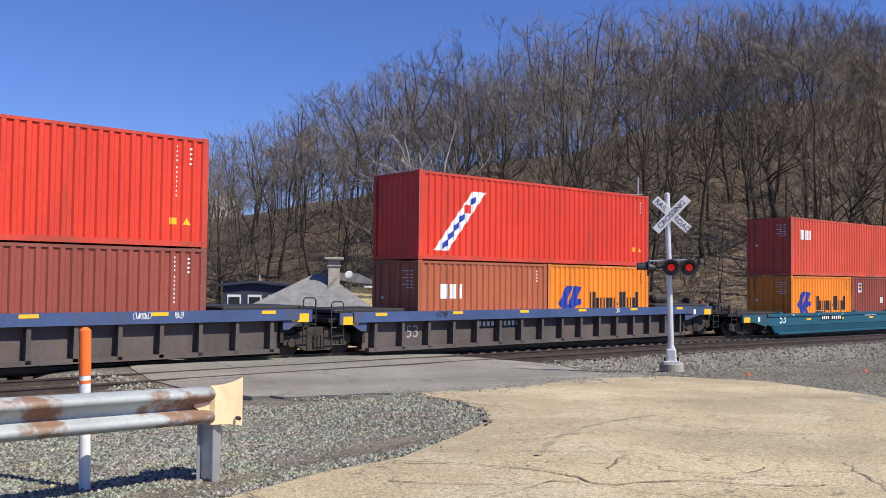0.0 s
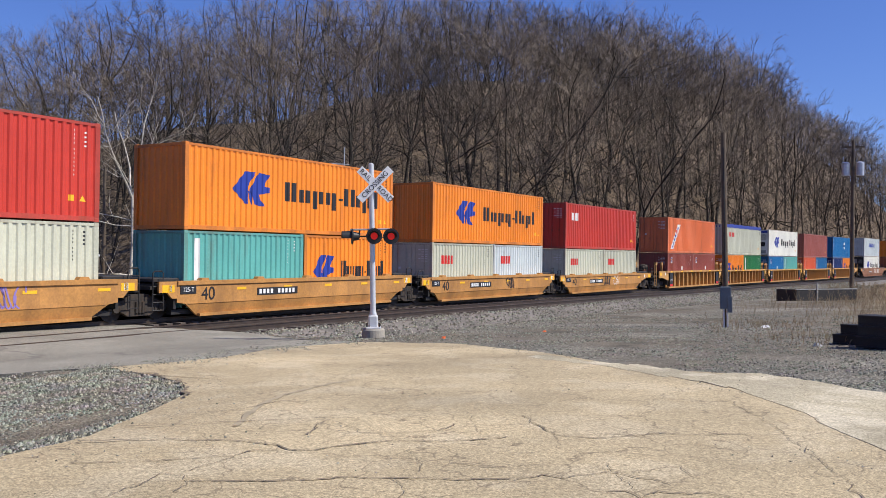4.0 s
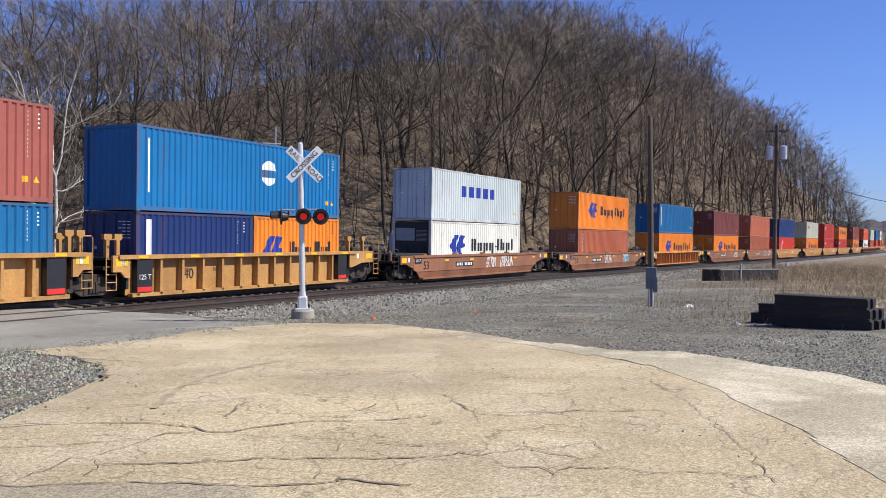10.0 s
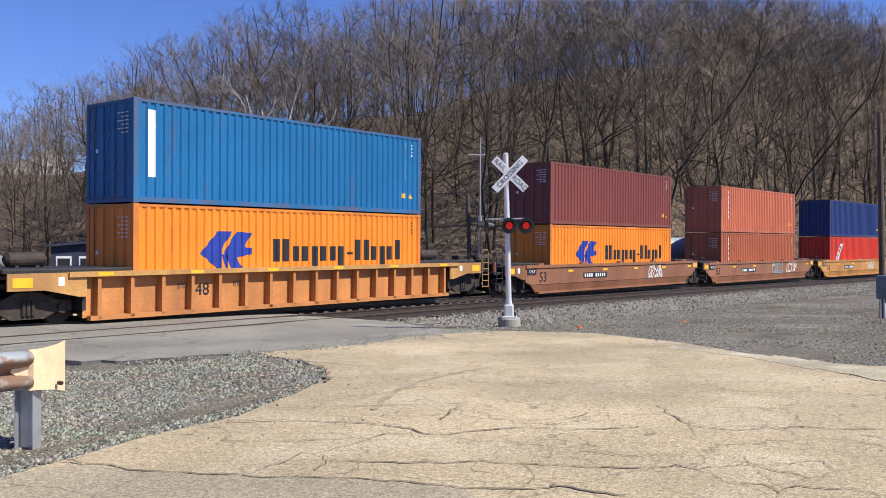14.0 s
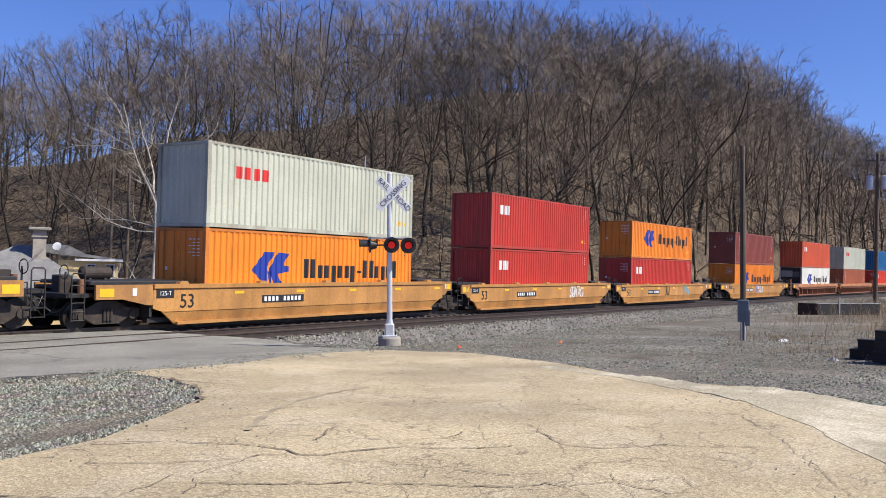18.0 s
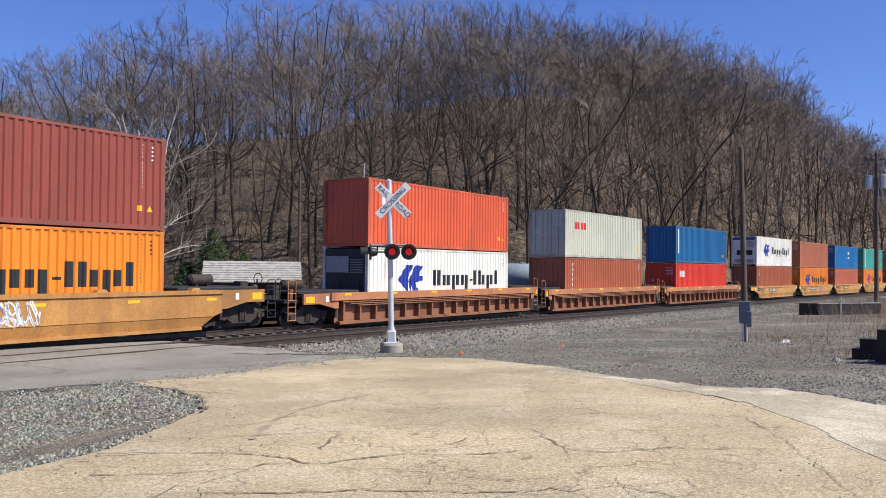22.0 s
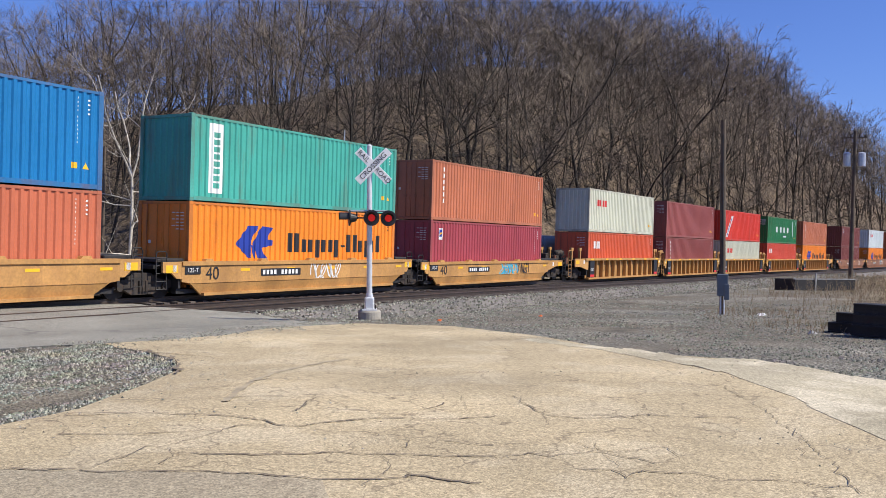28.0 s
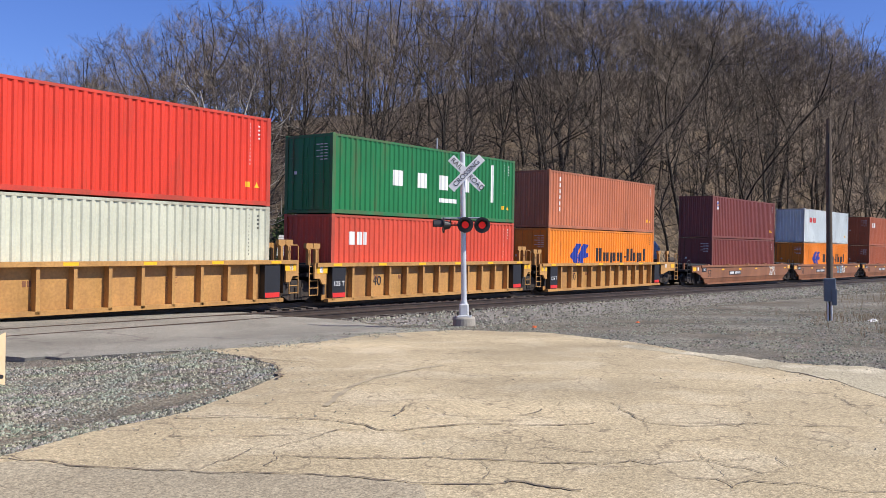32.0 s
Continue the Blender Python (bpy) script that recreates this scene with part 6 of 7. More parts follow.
cable("overhead_cable", (p2[0], p2[1] - 0.2, z2 + 9.2), (p3[0], p3[1] + 0.6, z3 + 5.95), 0.55, 0.035, "slack black overhead cable between two poles")
cable("overhead_cable", (p3[0], p3[1] - 0.2, z3 + 10.4), (p3[0] + 14, p3[1] - 22, z3 + 6.5), 0.6, 0.02, "thin black service wire falling from a pole")

# ---- stacked timbers and low bin ----
M_TIMBER = material("creosoted_timber", (0.014, 0.012, 0.012), 0.7, 0, 0.3, 3, 30, 0.006, (0.06, 0.05, 0.045), 0.2, 0.3)
A, B = Vector((18.3, 2.15, 0)), Vector((17.95, 0.43, 0))
run_dir = (B - A).normalized()
back = Vector((-run_dir.y, run_dir.x, 0))
back = back if back.x > 0 else -back
ang = math.atan2(run_dir.y, run_dir.x)
for level, shift, length, row in ((0, 0.0, 1.76, 0), (0, 0.05, 1.78, 1), (0, 0.08, 1.8, 2), (1, 0.0, 1.7, 0), (1, 0.02, 1.74, 1), (1, 0.05, 1.74, 2), (2, -0.02, 1.66, 0), (2, 0.0, 1.68, 1), (0, -1.25, 0.7, 3), (0, -1.2, 0.8, 4), (1, -1.15, 0.6, 3)):
    c = A + run_dir * (0.88 + shift) + back * (0.28 * row)
    z = ground_z(c.x, c.y) + 0.005 + level * 0.2
    t = thing("timber_beam", pose(c.x, c.y, z, 0, 0, math.degrees(ang) + random.uniform(-1.2, 1.2)), "black creosoted timber beam in a low stack", "timber", "stacked timbers")
    part("beam", Shape().bevel_box(-length / 2, length / 2, -0.12, 0.12, 0, 0.03, 0.008).box(-length / 2, length / 2, -0.095, 0.095, 0.03, 0.165).bevel_box(-length / 2, length / 2, -0.13, 0.13, 0.165, 0.198, 0.008), M_TIMBER, t)
    part("end_plate", Shape().box(length / 2, length / 2 + 0.004, -0.09, 0.09, 0.035, 0.16), M_TIMBER, t)
bin_at, bin_to = Vector((53.2, 9.3, 0)), Vector((57.6, 6.7, 0))
bd = (bin_to - bin_at)
bz = ground_z(55, 8) - 0.08
lowbin = thing("storage_bin", pose(bin_at.x, bin_at.y, bz, 0, 0, math.degrees(math.atan2(bd.y, bd.x))), "low black steel bin with a pale top edge in weeds", "bin")
L = bd.length
part("front_wall", Shape().box(0, L, -0.06, 0, 0, 0.72), M_TIMBER, lowbin)
part("back_wall", Shape().box(0, L, 1.3, 1.36, 0, 0.72), M_TIMBER, lowbin)
for x in (0, L - 0.06):
    part("end_wall", Shape().box(x, x + 0.06, 0, 1.3, 0, 0.72), M_TIMBER, lowbin)
part("top_edge", Shape().box(-0.05, L + 0.05, -0.09, 0.03, 0.724, 0.77), M_GREYMARK, lowbin)
part("corner_stake", Shape().box(1.6, 1.68, -0.14, -0.07, 0, 1.1), M_GREYMARK, lowbin)

# ---- behind the tracks ----
M_ROOF = material("grey_shingle", (0.20, 0.195, 0.19), 0.9, 0, 0.2, 2, 20, 0.01, (0.12, 0.11, 0.1), 0.3)
M_YWALL = material("yellow_wall", (0.66, 0.50, 0.24), 0.8, 0, 0.08, 2, 30, 0.003)
M_BRICK = material("chimney_stone", (0.40, 0.35, 0.29), 0.9, 0, 0.2, 3, 20, 0.01)
M_GLASS = material("dark_window", (0.03, 0.035, 0.04), 0.1, 0, 0.1, 2, 20)


def cottage():
    c = Vector((31.8, 52.2, 0))
    z = ground_z(c.x, c.y)
    h = thing("cottage", pose(c.x, c.y, z, 0, 0, -32), "small yellow cottage with a grey hipped roof and chimney", "house")
    wz, ez, az = -0.2, -0.55 - z, 2.05 - z
    part("wall", Shape().box(-4.3, 4.1, -3.2, 3.2, wz, max(ez, 0.1)), M_YWALL, h)
    r = Shape()
    r.v = [(-4.9, -3.7, ez), (4.6, -3.7, ez), (4.6, 3.7, ez), (-4.9, 3.7, ez), (0.2, 0, az), (0.9, 0, az), (-4.9, -3.7, ez - 0.15), (4.6, -3.7, ez - 0.15), (4.6, 3.7, ez - 0.15), (-4.9, 3.7, ez - 0.15)]
    r.f = [(0, 1, 5, 4), (1, 2, 5), (2, 3, 4, 5), (3, 0, 4), (6, 7, 1, 0), (7, 8, 2, 1), (8, 9, 3, 2), (9, 6, 0, 3), (9, 8, 7, 6)]
    part("roof", r, M_ROOF, h, "grey shingled hip roof")
    ch = part("chimney", Shape().box(1.1, 1.85, -1.2, -0.5, az - 1.3, az + 0.95), M_BRICK, h)
    part("chimney_cap", Shape().bevel_box(0.84, 2.11, -1.45, -0.25, az + 0.954, az + 1.1, 0.04), M_CONC, ch)
    part("chimney_collar", Shape().box(1.02, 1.93, -1.28, -0.42, az + 0.5, az + 0.58), M_BRICK, ch)
    an = part("annex", Shape().box(2.6, 6.25, 1.0, 5.0, wz, 1.15 - z), M_YWALL, h, "yellow annex behind the hip roof")
    part("annex_roof", Shape().prism([(1.7, 1.6 - z), (6.5, 1.15 - z), (6.5, 1.27 - z), (4.3, 1.55 - z), (3.2, 2.1 - z), (1.9, 2.15 - z)], 0.6, 5.4), M_ROOF, an)
    part("fascia", Shape().box(3.6, 6.52, 0.55, 0.59, 1.12 - z, 1.26 - z), M_WHITE, an)
    for x in (4.6, 5.75):
        w = part("window", Shape().box(x - 0.3, x + 0.3, 0.94, 1.0, 0.0 - z, 0.95 - z), M_WHITE, an)
        part("pane", Shape().box(x - 0.22, x - 0.02, 0.925, 0.938, 0.08 - z, 0.87 - z).box(x + 0.02, x + 0.22, 0.925, 0.938, 0.08 - z, 0.87 - z), M_GLASS, w)
    part("satellite_dish", Shape().tube((2.55, 0.3, az - 0.1), (2.5, 0.12, az - 0.02), 0.06, 0.27, 16).tube((2.55, 0.3, az - 0.1), (2.6, 0.6, az - 0.3), 0.03, None, 6), M_WHITE, h)


cottage()


def plain_house(x, y, rz, w, d, h, rise, wall, roof, label, sink=0.0, gable=True):
    z = ground_z(x, y) - sink
    ob = thing("house", pose(x, y, z, 0, 0, rz), label, "house", "houses")
    part("wall", Shape().box(-w / 2, w / 2, -d / 2, d / 2, -0.3, h), wall, ob)
    part("roof", Shape().prism([(-w / 2 - 0.3, h), (0, h + rise), (w / 2 + 0.3, h), (w / 2 + 0.3, h + 0.16), (0, h + rise + 0.16), (-w / 2 - 0.3, h + 0.16)], -d / 2 - 0.35, d / 2 + 0.35), roof, ob)
    for yy in (-d / 2, ):
        part("gable", Shape().prism([(-w / 2, h), (w / 2, h), (0, h + rise)], yy, yy + 0.1), wall, ob)
        for k in range(3):
            x0 = -w * 0.32 + k * w * 0.32
            wd = part("window", Shape().box(x0 - 0.5, x0 + 0.5, yy - 0.06, yy, h * 0.45, h * 0.85), M_WHITE, ob)
            part("pane", Shape().box(x0 - 0.4, x0 + 0.4, yy - 0.075, yy - 0.062, h * 0.5, h * 0.81), M_GLASS, wd)
    return ob


M_PALE = material("pale_siding", (0.62, 0.62, 0.60), 0.7, 0, 0.06, 2, 30)
M_CLAP = material("grey_siding", (0.35, 0.34, 0.33), 0.7, 0, 0.08, 2, 30)
plain_house(29.5, 69.5, -26, 5.0, 11.0, 2.4, 1.5, M_YWALL, M_ROOF, "low tan house with a grey gabled roof and white trim", 0.6)
plain_house(36.5, 67.5, -28, 9.0, 8.0, 2.6, 0.9, M_CLAP, M_ROOF, "low grey house with a wide shallow roof", 0.6)
M_DIM = material("navy_siding", (0.03, 0.035, 0.06), 0.7, 0, 0.1, 2, 30)
plain_house(32.6, 61.4, -32, 4.6, 5.0, 4.2, 0.25, M_DIM, M_DIM, "dark navy low building behind the cottage", 0.0)
plain_house(20.0, 72.5, -16, 10.0, 8.0, 2.6, 0.9, M_CLAP, M_ROOF, "low grey building beyond the railway", 0.6)
plain_house(99.0, 204.0, -28, 8.5, 9.0, 5.2, 3.2, M_PALE, M_ROOF, "white two-storey house on the wooded rise")
plain_house(72.0, 218.0, -20, 14.0, 9.0, 4.6, 1.8, M_PALE, M_ROOF, "pale long house among bare trees")
plain_house(86.0, 190.0, -25, 9.0, 8.0, 3.4, 1.6, M_PALE, M_ROOF, "white house half hidden by bare trees", 1.0)


def shed():
    z = ground_z(41, 42)
    ob = thing("shed", pose(40.3, 40.2, z, 0, 0, -46), "open shed with a pale weathered shingle roof", "shed")
    e, r = 0.62 - z, 1.9 - z
    M_SH = material("pale_shingle", (0.34, 0.325, 0.295), 0.9, 0, 0.25, 3, 12, 0.02, (0.25, 0.23, 0.2), 0.3)
    rf = part("roof", Shape().prism([(-2.9, e), (2.9, e), (2.9, e + 0.06), (-2.9, e + 0.06)], -1.4, -1.36), M_SH, ob)
    n = 9
    for i in range(n):
        y0, y1 = -1.5 + 1.7 * i / n, -1.5 + 1.7 * (i + 1) / n + 0.05
        za, zb = e + (r - e) * i / n, e + (r - e) * (i + 1) / n
        s = Shape()
        s.v = [(-3.0, y0, za + 0.05), (3.0, y0, za + 0.05), (3.0, y1, zb + 0.03), (-3.0, y1, zb + 0.03), (-3.0, y0, za), (3.0, y0, za), (3.0, y1, zb - 0.02), (-3.0, y1, zb - 0.02)]
        s.f = [(0, 1, 2, 3), (7, 6, 5, 4), (4, 5, 1, 0), (5, 6, 2, 1), (6, 7, 3, 2), (7, 4, 0, 3)]
        part("shingle_course", s, M_SH, rf)
    back = Shape().prism([(-2.9, -0.2), (2.9, -0.2), (2.9, r - 0.1), (-2.9, r - 0.1)], 0.12, 0.2)
    part("wall", back, M_WOOD, ob)
    for x in (-2.7, 0, 2.7):
        part("post", Shape().box(x - 0.08, x + 0.08, -1.3, -1.14, -0.2, e), M_WOOD, ob)


shed()
tz = ground_z(57.5, 29.5)
M_TANK = material("tank_paint", (0.30, 0.36, 0.40), 0.45, 0.1, 0.1, 2, 30, 0, (0.2, 0.17, 0.14), 0.2)
tank = thing("storage_tank", pose(57.5, 29.6, tz, 0, 0, -52), "horizontal blue-grey steel storage tank on saddles", "tank")
part("barrel", Shape().tube((-3.6, 0, 2.0 - tz - 0.95), (3.6, 0, 2.0 - tz - 0.95), 0.95, None, 24).tube((-3.9, 0, 2.0 - tz - 0.95), (-3.6, 0, 2.0 - tz - 0.95), 0.6, 0.95, 24).tube((3.6, 0, 2.0 - tz - 0.95), (3.9, 0, 2.0 - tz - 0.95), 0.95, 0.6, 24), M_TANK, tank, "", True)
for x in (-2.4, 0, 2.4):
    part("band", Shape().tube((x - 0.04, 0, 2.0 - tz - 0.95), (x + 0.04, 0, 2.0 - tz - 0.95), 0.962, None, 24), M_GREYMARK, tank)
for x in (-2.2, 2.2):
    part("saddle", Shape().box(x - 0.15, x + 0.15, -0.8, 0.8, -0.2, 2.0 - tz - 1.6), M_CONC, tank)


def slim_pole(x, y, top, r, label, tilt=(0, 0), arm=None):
    z = ground_z(x, y)
    ob = thing("utility_pole", pose(x, y, z, *tilt, 0), label, "utility pole", "utility poles")
    part("shaft", Shape().tube((0, 0, -0.4), (0, 0, top - z), r * 1.15, r * 0.8, 10), M_WOOD if arm is None else M_GALV, ob)
    if arm:
        part("arm", Shape().tube((-arm, arm, top - z - 0.85), (arm * 0.4, -arm * 0.4, top - z - 0.85), 0.03, None, 8), M_GALV, ob)
        part("instrument", Shape().bevel_box(-0.08, 0.08, -0.08, 0.08, 2.6 - z, 2.95 - z, 0.02), M_GALV, ob)
    return ob


slim_pole(35.75, 27.9, 6.9, 0.04, "thin grey instrument mast with a short arm", (0, 0), 0.45)
slim_pole(34.4, 27.4, 4.0, 0.11, "leaning weathered timber post beyond the tracks", (2, -6))
slim_pole(39.3, 52.8, 7.6, 0.11, "dark timber utility pole before the wooded slope")
slim_pole(38.2, 49.6, 7.0, 0.11, "dark timber utility pole beside the cottage")
slim_pole(46.0, 41.5, 8.2, 0.11, "dark timber utility pole at the foot of the hill")
slim_pole(70.0, 39.0, 10.6, 0.11, "dark timber utility pole at the foot of the hill")
slim_pole(88.0, 41.0, 12.6, 0.11, "dark timber utility pole at the foot of the hill")
fz = ground_z(34.2, 66.8)
flag = thing("flagpole", pose(34.2, 64.0, fz, 0, 0, -28), "white flagpole with a furled striped flag", "flagpole")
part("shaft", Shape().tube((0, 0, -0.3), (0, 0, 1.95 - fz), 0.05, 0.04, 10), M_WHITE, flag)
fl = part("flag", Shape().prism([(0.06, 0.2 - fz), (0.5, 0.0 - fz), (0.62, 0.5 - fz), (0.4, 1.0 - fz), (0.06, 1.8 - fz)], -0.03, 0.03), M_REDMARK, flag)
for k in range(3):
    part("stripe", Shape().prism([(0.1, 0.3 - fz + k * 0.42), (0.48, 0.15 - fz + k * 0.42), (0.48, 0.27 - fz + k * 0.42), (0.1, 0.45 - fz + k * 0.42)], -0.045, 0.045), M_WHITE, fl)

# ---- litter ----
for x, y, r, m, w in ((24.9, 5.15, 0.14, M_WHITE, "crumpled white rag on the gravel"), (17.4, 10.7, 0.07, M_ORANGE, "scrap of orange plastic on the gravel"), (20.5, 9.6, 0.06, M_ORANGE, "scrap of orange plastic on the gravel"), (18.6, 2.9, 0.11, M_GREYMARK, "crumpled grey bag by the stacked timbers")):
    s = Shape()
    for k in range(5):
        stone(s, random.uniform(-r, r), random.uniform(-r, r) * 0.6, 0.0, r * random.uniform(0.4, 0.8))
    tagged(new("litter", s.mesh("litter", m)), w, "litter").matrix_basis = pose(x, y, ground_z(x, y) + 0.01)


# ---- dry grass and weeds ----
M_STRAW = island_material("dry_grass", (0.36, 0.28, 0.17), (0.74, 0.60, 0.38))
M_WEED = island_material("dry_weeds", (0.11, 0.08, 0.055), (0.30, 0.225, 0.145))
grass = Shape()
for k in range(170000):
    x = 21 + 95 * random.random() ** 1.7
    y = random.uniform(-16, 12)
    n = noise.noise((x * 0.18, y * 0.18, 5.0))
    if n < -0.16 + 0.6 * max(0, (25 - x) / 5) or random.random() * 3 > 1.6 + (x - 26) * 0.115 - y or y > line_y(x) - 8:
        continue
    h = random.uniform(0.04, 0.22) * (0.8 + n)
    a = random.random() * 6.28
    w = 0.0018 + x * 0.00008
    lx, ly = math.cos(a + 1.3) * h * 0.8, math.sin(a + 1.3) * h * 0.8
    z = ground_z(x, y) - 0.02
    i = len(grass.v)
    grass.v += [(x - math.cos(a) * w, y - math.sin(a) * w, z), (x + math.cos(a) * w, y + math.sin(a) * w, z), (x + lx * 0.4, y + ly * 0.4, z + h * 0.65), (x + lx, y + ly, z + h)]
    grass.f += [(i, i + 1, i + 2), (i + 1, i + 3, i + 2)]
tagged(new("dry_grass", grass.mesh("dry_grass", M_STRAW)), "tall straw-coloured dry grass on the verge", "", "", "stuff")
weeds = Shape()
for cx, cy, rr, n in ((25.3, 5.4, 1.5, 200), (20.6, 3.2, 1.2, 130), (46, 6, 4, 260), (36, 3.5, 4, 220), (20.5, 0.2, 1.5, 110), (60, 5, 6, 420), (34, 0, 4, 300), (52, 3, 5, 380), (28, 2.6, 1.4, 150), (72, 6, 8, 500), (95, 9, 9, 420)):
    for k in range(n):
        x, y = random.gauss(cx, rr), random.gauss(cy, rr * 0.5)
        if inside(x, y, LOT):
            continue
        z, h = ground_z(x, y) - 0.01, random.uniform(0.06, 0.42) * (0.55 if rr < 2 else 1 if rr < 5.5 else 2.4)
        p = Vector((x, y, z))
        q = p + Vector((random.uniform(-0.4, 0.4) * h, random.uniform(-0.4, 0.4) * h, h))
        weeds.tube(p, q, 0.006 + x * 0.0001, 0.002, 3, False)
        for j in range(3):
            a = p.lerp(q, 0.4 + 0.2 * j)
            weeds.tube(a, a + Vector((random.uniform(-0.3, 0.3) * h, random.uniform(-0.3, 0.3) * h, 0.25 * h)), 0.004 + x * 0.0001, 0.001, 3, False)
tagged(new("dead_weeds", weeds.mesh("dead_weeds", M_WEED)), "brown dead weeds and brambles on the gravel", "", "", "stuff")

# ---- bare trees ----
M_BARK = material("grey_bark", (0.043, 0.037, 0.031), 0.95, 0, 0.3, 1.2, 14, 0.02, (0.17, 0.155, 0.135), 0.25, 0.3, False, 0.15)
M_TWIG = material("bare_twigs", (0.20, 0.161, 0.124), 0.95, 0, 0.25, 0.4, 6, 0, None, 0, 0.3, False, 0.1)
M_PALEBARK = material("pale_sycamore_bark", (0.52, 0.475, 0.40), 0.9, 0, 0.3, 1.5, 10, 0.01, (0.24, 0.2, 0.15), 0.4)


def bent(rng, p, d, length, r0, r1, segs, wander, lift):
    """A crooked branch as a list of points with radii."""
    pts = [(p.copy(), r0)]
    d = d.normalized()
    for i in range(segs):
        d = (d + Vector((rng.uniform(-1, 1), rng.uniform(-1, 1), rng.uniform(-1, 1))) * wander + Vector((0, 0, lift))).normalized()
        p = p + d * (length / segs)
        pts.append((p.copy(), r0 + (r1 - r0) * (i + 1) / segs))
    return pts


def twig(s, rng, p, d, length, wide=1.0):
    """A forked twig: a slim crooked sliver with three side slivers."""
    w = d.orthogonal().normalized() * 0.0125 * wide
    e = (d + Vector((rng.uniform(-1, 1), rng.uniform(-1, 1), rng.uniform(-0.5, 0.8))) * 0.6).normalized()
    m = p + d * length * 0.45
    t = m + e * length * 0.55
    n = len(s.v)
    s.v += [tuple(p - w), tuple(p + w), tuple(m - w * 0.7), tuple(m + w * 0.7), tuple(t)]
    s.f += [(n, n + 1, n + 3, n + 2), (n + 2, n + 3, n + 4)]
    for a in (p.lerp(m, 0.5), m, m.lerp(t, 0.45)):
        f = (d + Vector((rng.uniform(-1, 1), rng.uniform(-1, 1), rng.uniform(-0.6, 0.8))) * 1.3).normalized()
        g = f.orthogonal().normalized() * 0.0085 * wide
        n = len(s.v)
        s.v += [tuple(a - g), tuple(a + g), tuple(a + f * length * rng.uniform(0.35, 0.65))]
        s.f.append((n, n + 1, n + 2))


def pick(pts, k):
    """A point and direction part of the way along a branch."""
    f = k * (len(pts) - 1)
    i = min(int(f), len(pts) - 2)
    a, b = pts[i], pts[i + 1]
    return a[0].lerp(b[0], f - i), (b[0] - a[0]).normalized(), a[1] + (b[1] - a[1]) * (f - i)


def tree_shapes(seed, height=20.0, limbs=16, seconds=6, twigs=7, spread=0.42, low=0.4, fork=0.55, light=False):
    """A forest hardwood: a long bole that forks into leaders, wide crooked limbs, finer limbs and twigs."""
    rng = random.Random(seed)
    trunk, branches, fine = Shape(), Shape(), Shape()
    r0 = height * 0.0082 * rng.uniform(0.75, 1.3)
    stem = bent(rng, Vector((0, 0, -0.5)), Vector((rng.uniform(-0.1, 0.1), rng.uniform(-0.1, 0.1), 1)), height * fork, r0, r0 * 0.62, 6, 0.09, 0.05)
    skin(trunk, stem, 5 if light else 7)
    leaders = []
    n = rng.choice((2, 2, 3))
    turn = rng.uniform(0, 6.28)
    for i in range(n):
        a = turn + i * 6.28 / n + rng.uniform(-0.4, 0.4)
        out = rng.uniform(0.35, 0.8) if i else rng.uniform(0.1, 0.3)
        lead = bent(rng, stem[-1][0], Vector((math.cos(a) * out, math.sin(a) * out, 1)), height * (0.93 - fork) * rng.uniform(0.82, 1.05), r0 * 0.5, 0.025, 6, 0.2, 0.05)
        skin(trunk, lead, 4 if light else 6)
        leaders.append(lead)
    for i in range(limbs):
        if i < limbs * 0.3:
            p, d, r = pick(stem, low / fork + (0.98 - low / fork) * rng.random())
            reach = rng.uniform(0.75, 1.1)
        else:
            k = rng.random() ** 0.8
            p, d, r = pick(leaders[i % n], 0.05 + 0.9 * k)
            reach = (1.0 - 0.6 * k) * rng.uniform(0.7, 1.1)
        a = i * 2.4 + rng.uniform(-0.7, 0.7)
        way = Vector((math.cos(a), math.sin(a), rng.uniform(0.1, 0.85)))
        length = height * spread * reach
        limb = bent(rng, p, way, length, max(min(r * 0.55, 0.08), 0.025), 0.011, 4 if light else 6, 0.3, 0.065)
        skin(branches, limb, 3 if light else 4)
        for j in range(seconds):
            q, e, rr = pick(limb, 0.2 + 0.79 * (j + rng.random() * 0.7) / seconds)
            side = (e + Vector((rng.uniform(-1, 1), rng.uniform(-1, 1), rng.uniform(-0.45, 0.95))) * 1.05).normalized()
            sec = bent(rng, q, side, length * rng.uniform(0.22, 0.48), max(rr * 0.6, 0.012), 0.006, 2 if light else 3, 0.32, 0.07)
            skin(branches, sec, 3)
            for m in range(twigs):
                c, g, _ = pick(sec, 0.1 + 0.9 * (m + rng.random()) / twigs)
                v = (g + Vector((rng.uniform(-1, 1), rng.uniform(-1, 1), rng.uniform(-0.4, 0.9))) * 0.9).normalized()
                twig(fine, rng, c, v, height * rng.uniform(0.035, 0.085) * (1.35 if light else 1), 1.5 if light else 0.72)
    return trunk, branches, fine


TREE_H = 20.0
KINDS = []
for k in range(8):
    t, b, f = tree_shapes(100 + k, TREE_H, 16 + k % 4, 6, 8, 0.36 + 0.05 * (k % 4), 0.22 + 0.08 * (k % 3), 0.34 + 0.07 * (k % 3))
    KINDS.append((t.mesh("trunk", M_BARK, True), b.mesh("limbs", M_BARK, True), f.mesh("twigs", M_TWIG)))


def tree(m, kind, label="bare grey-brown hardwood tree on the leafy slope", group="trees on the hillside"):
    ob = thing("tree", m, label, "tree", group)
    for name, me in zip(("trunk", "branchwork", "crown"), KINDS[kind]):
        o = part(name, me, None, ob)
        if name != "trunk":
            o["kind"] = "stuff"
    return ob


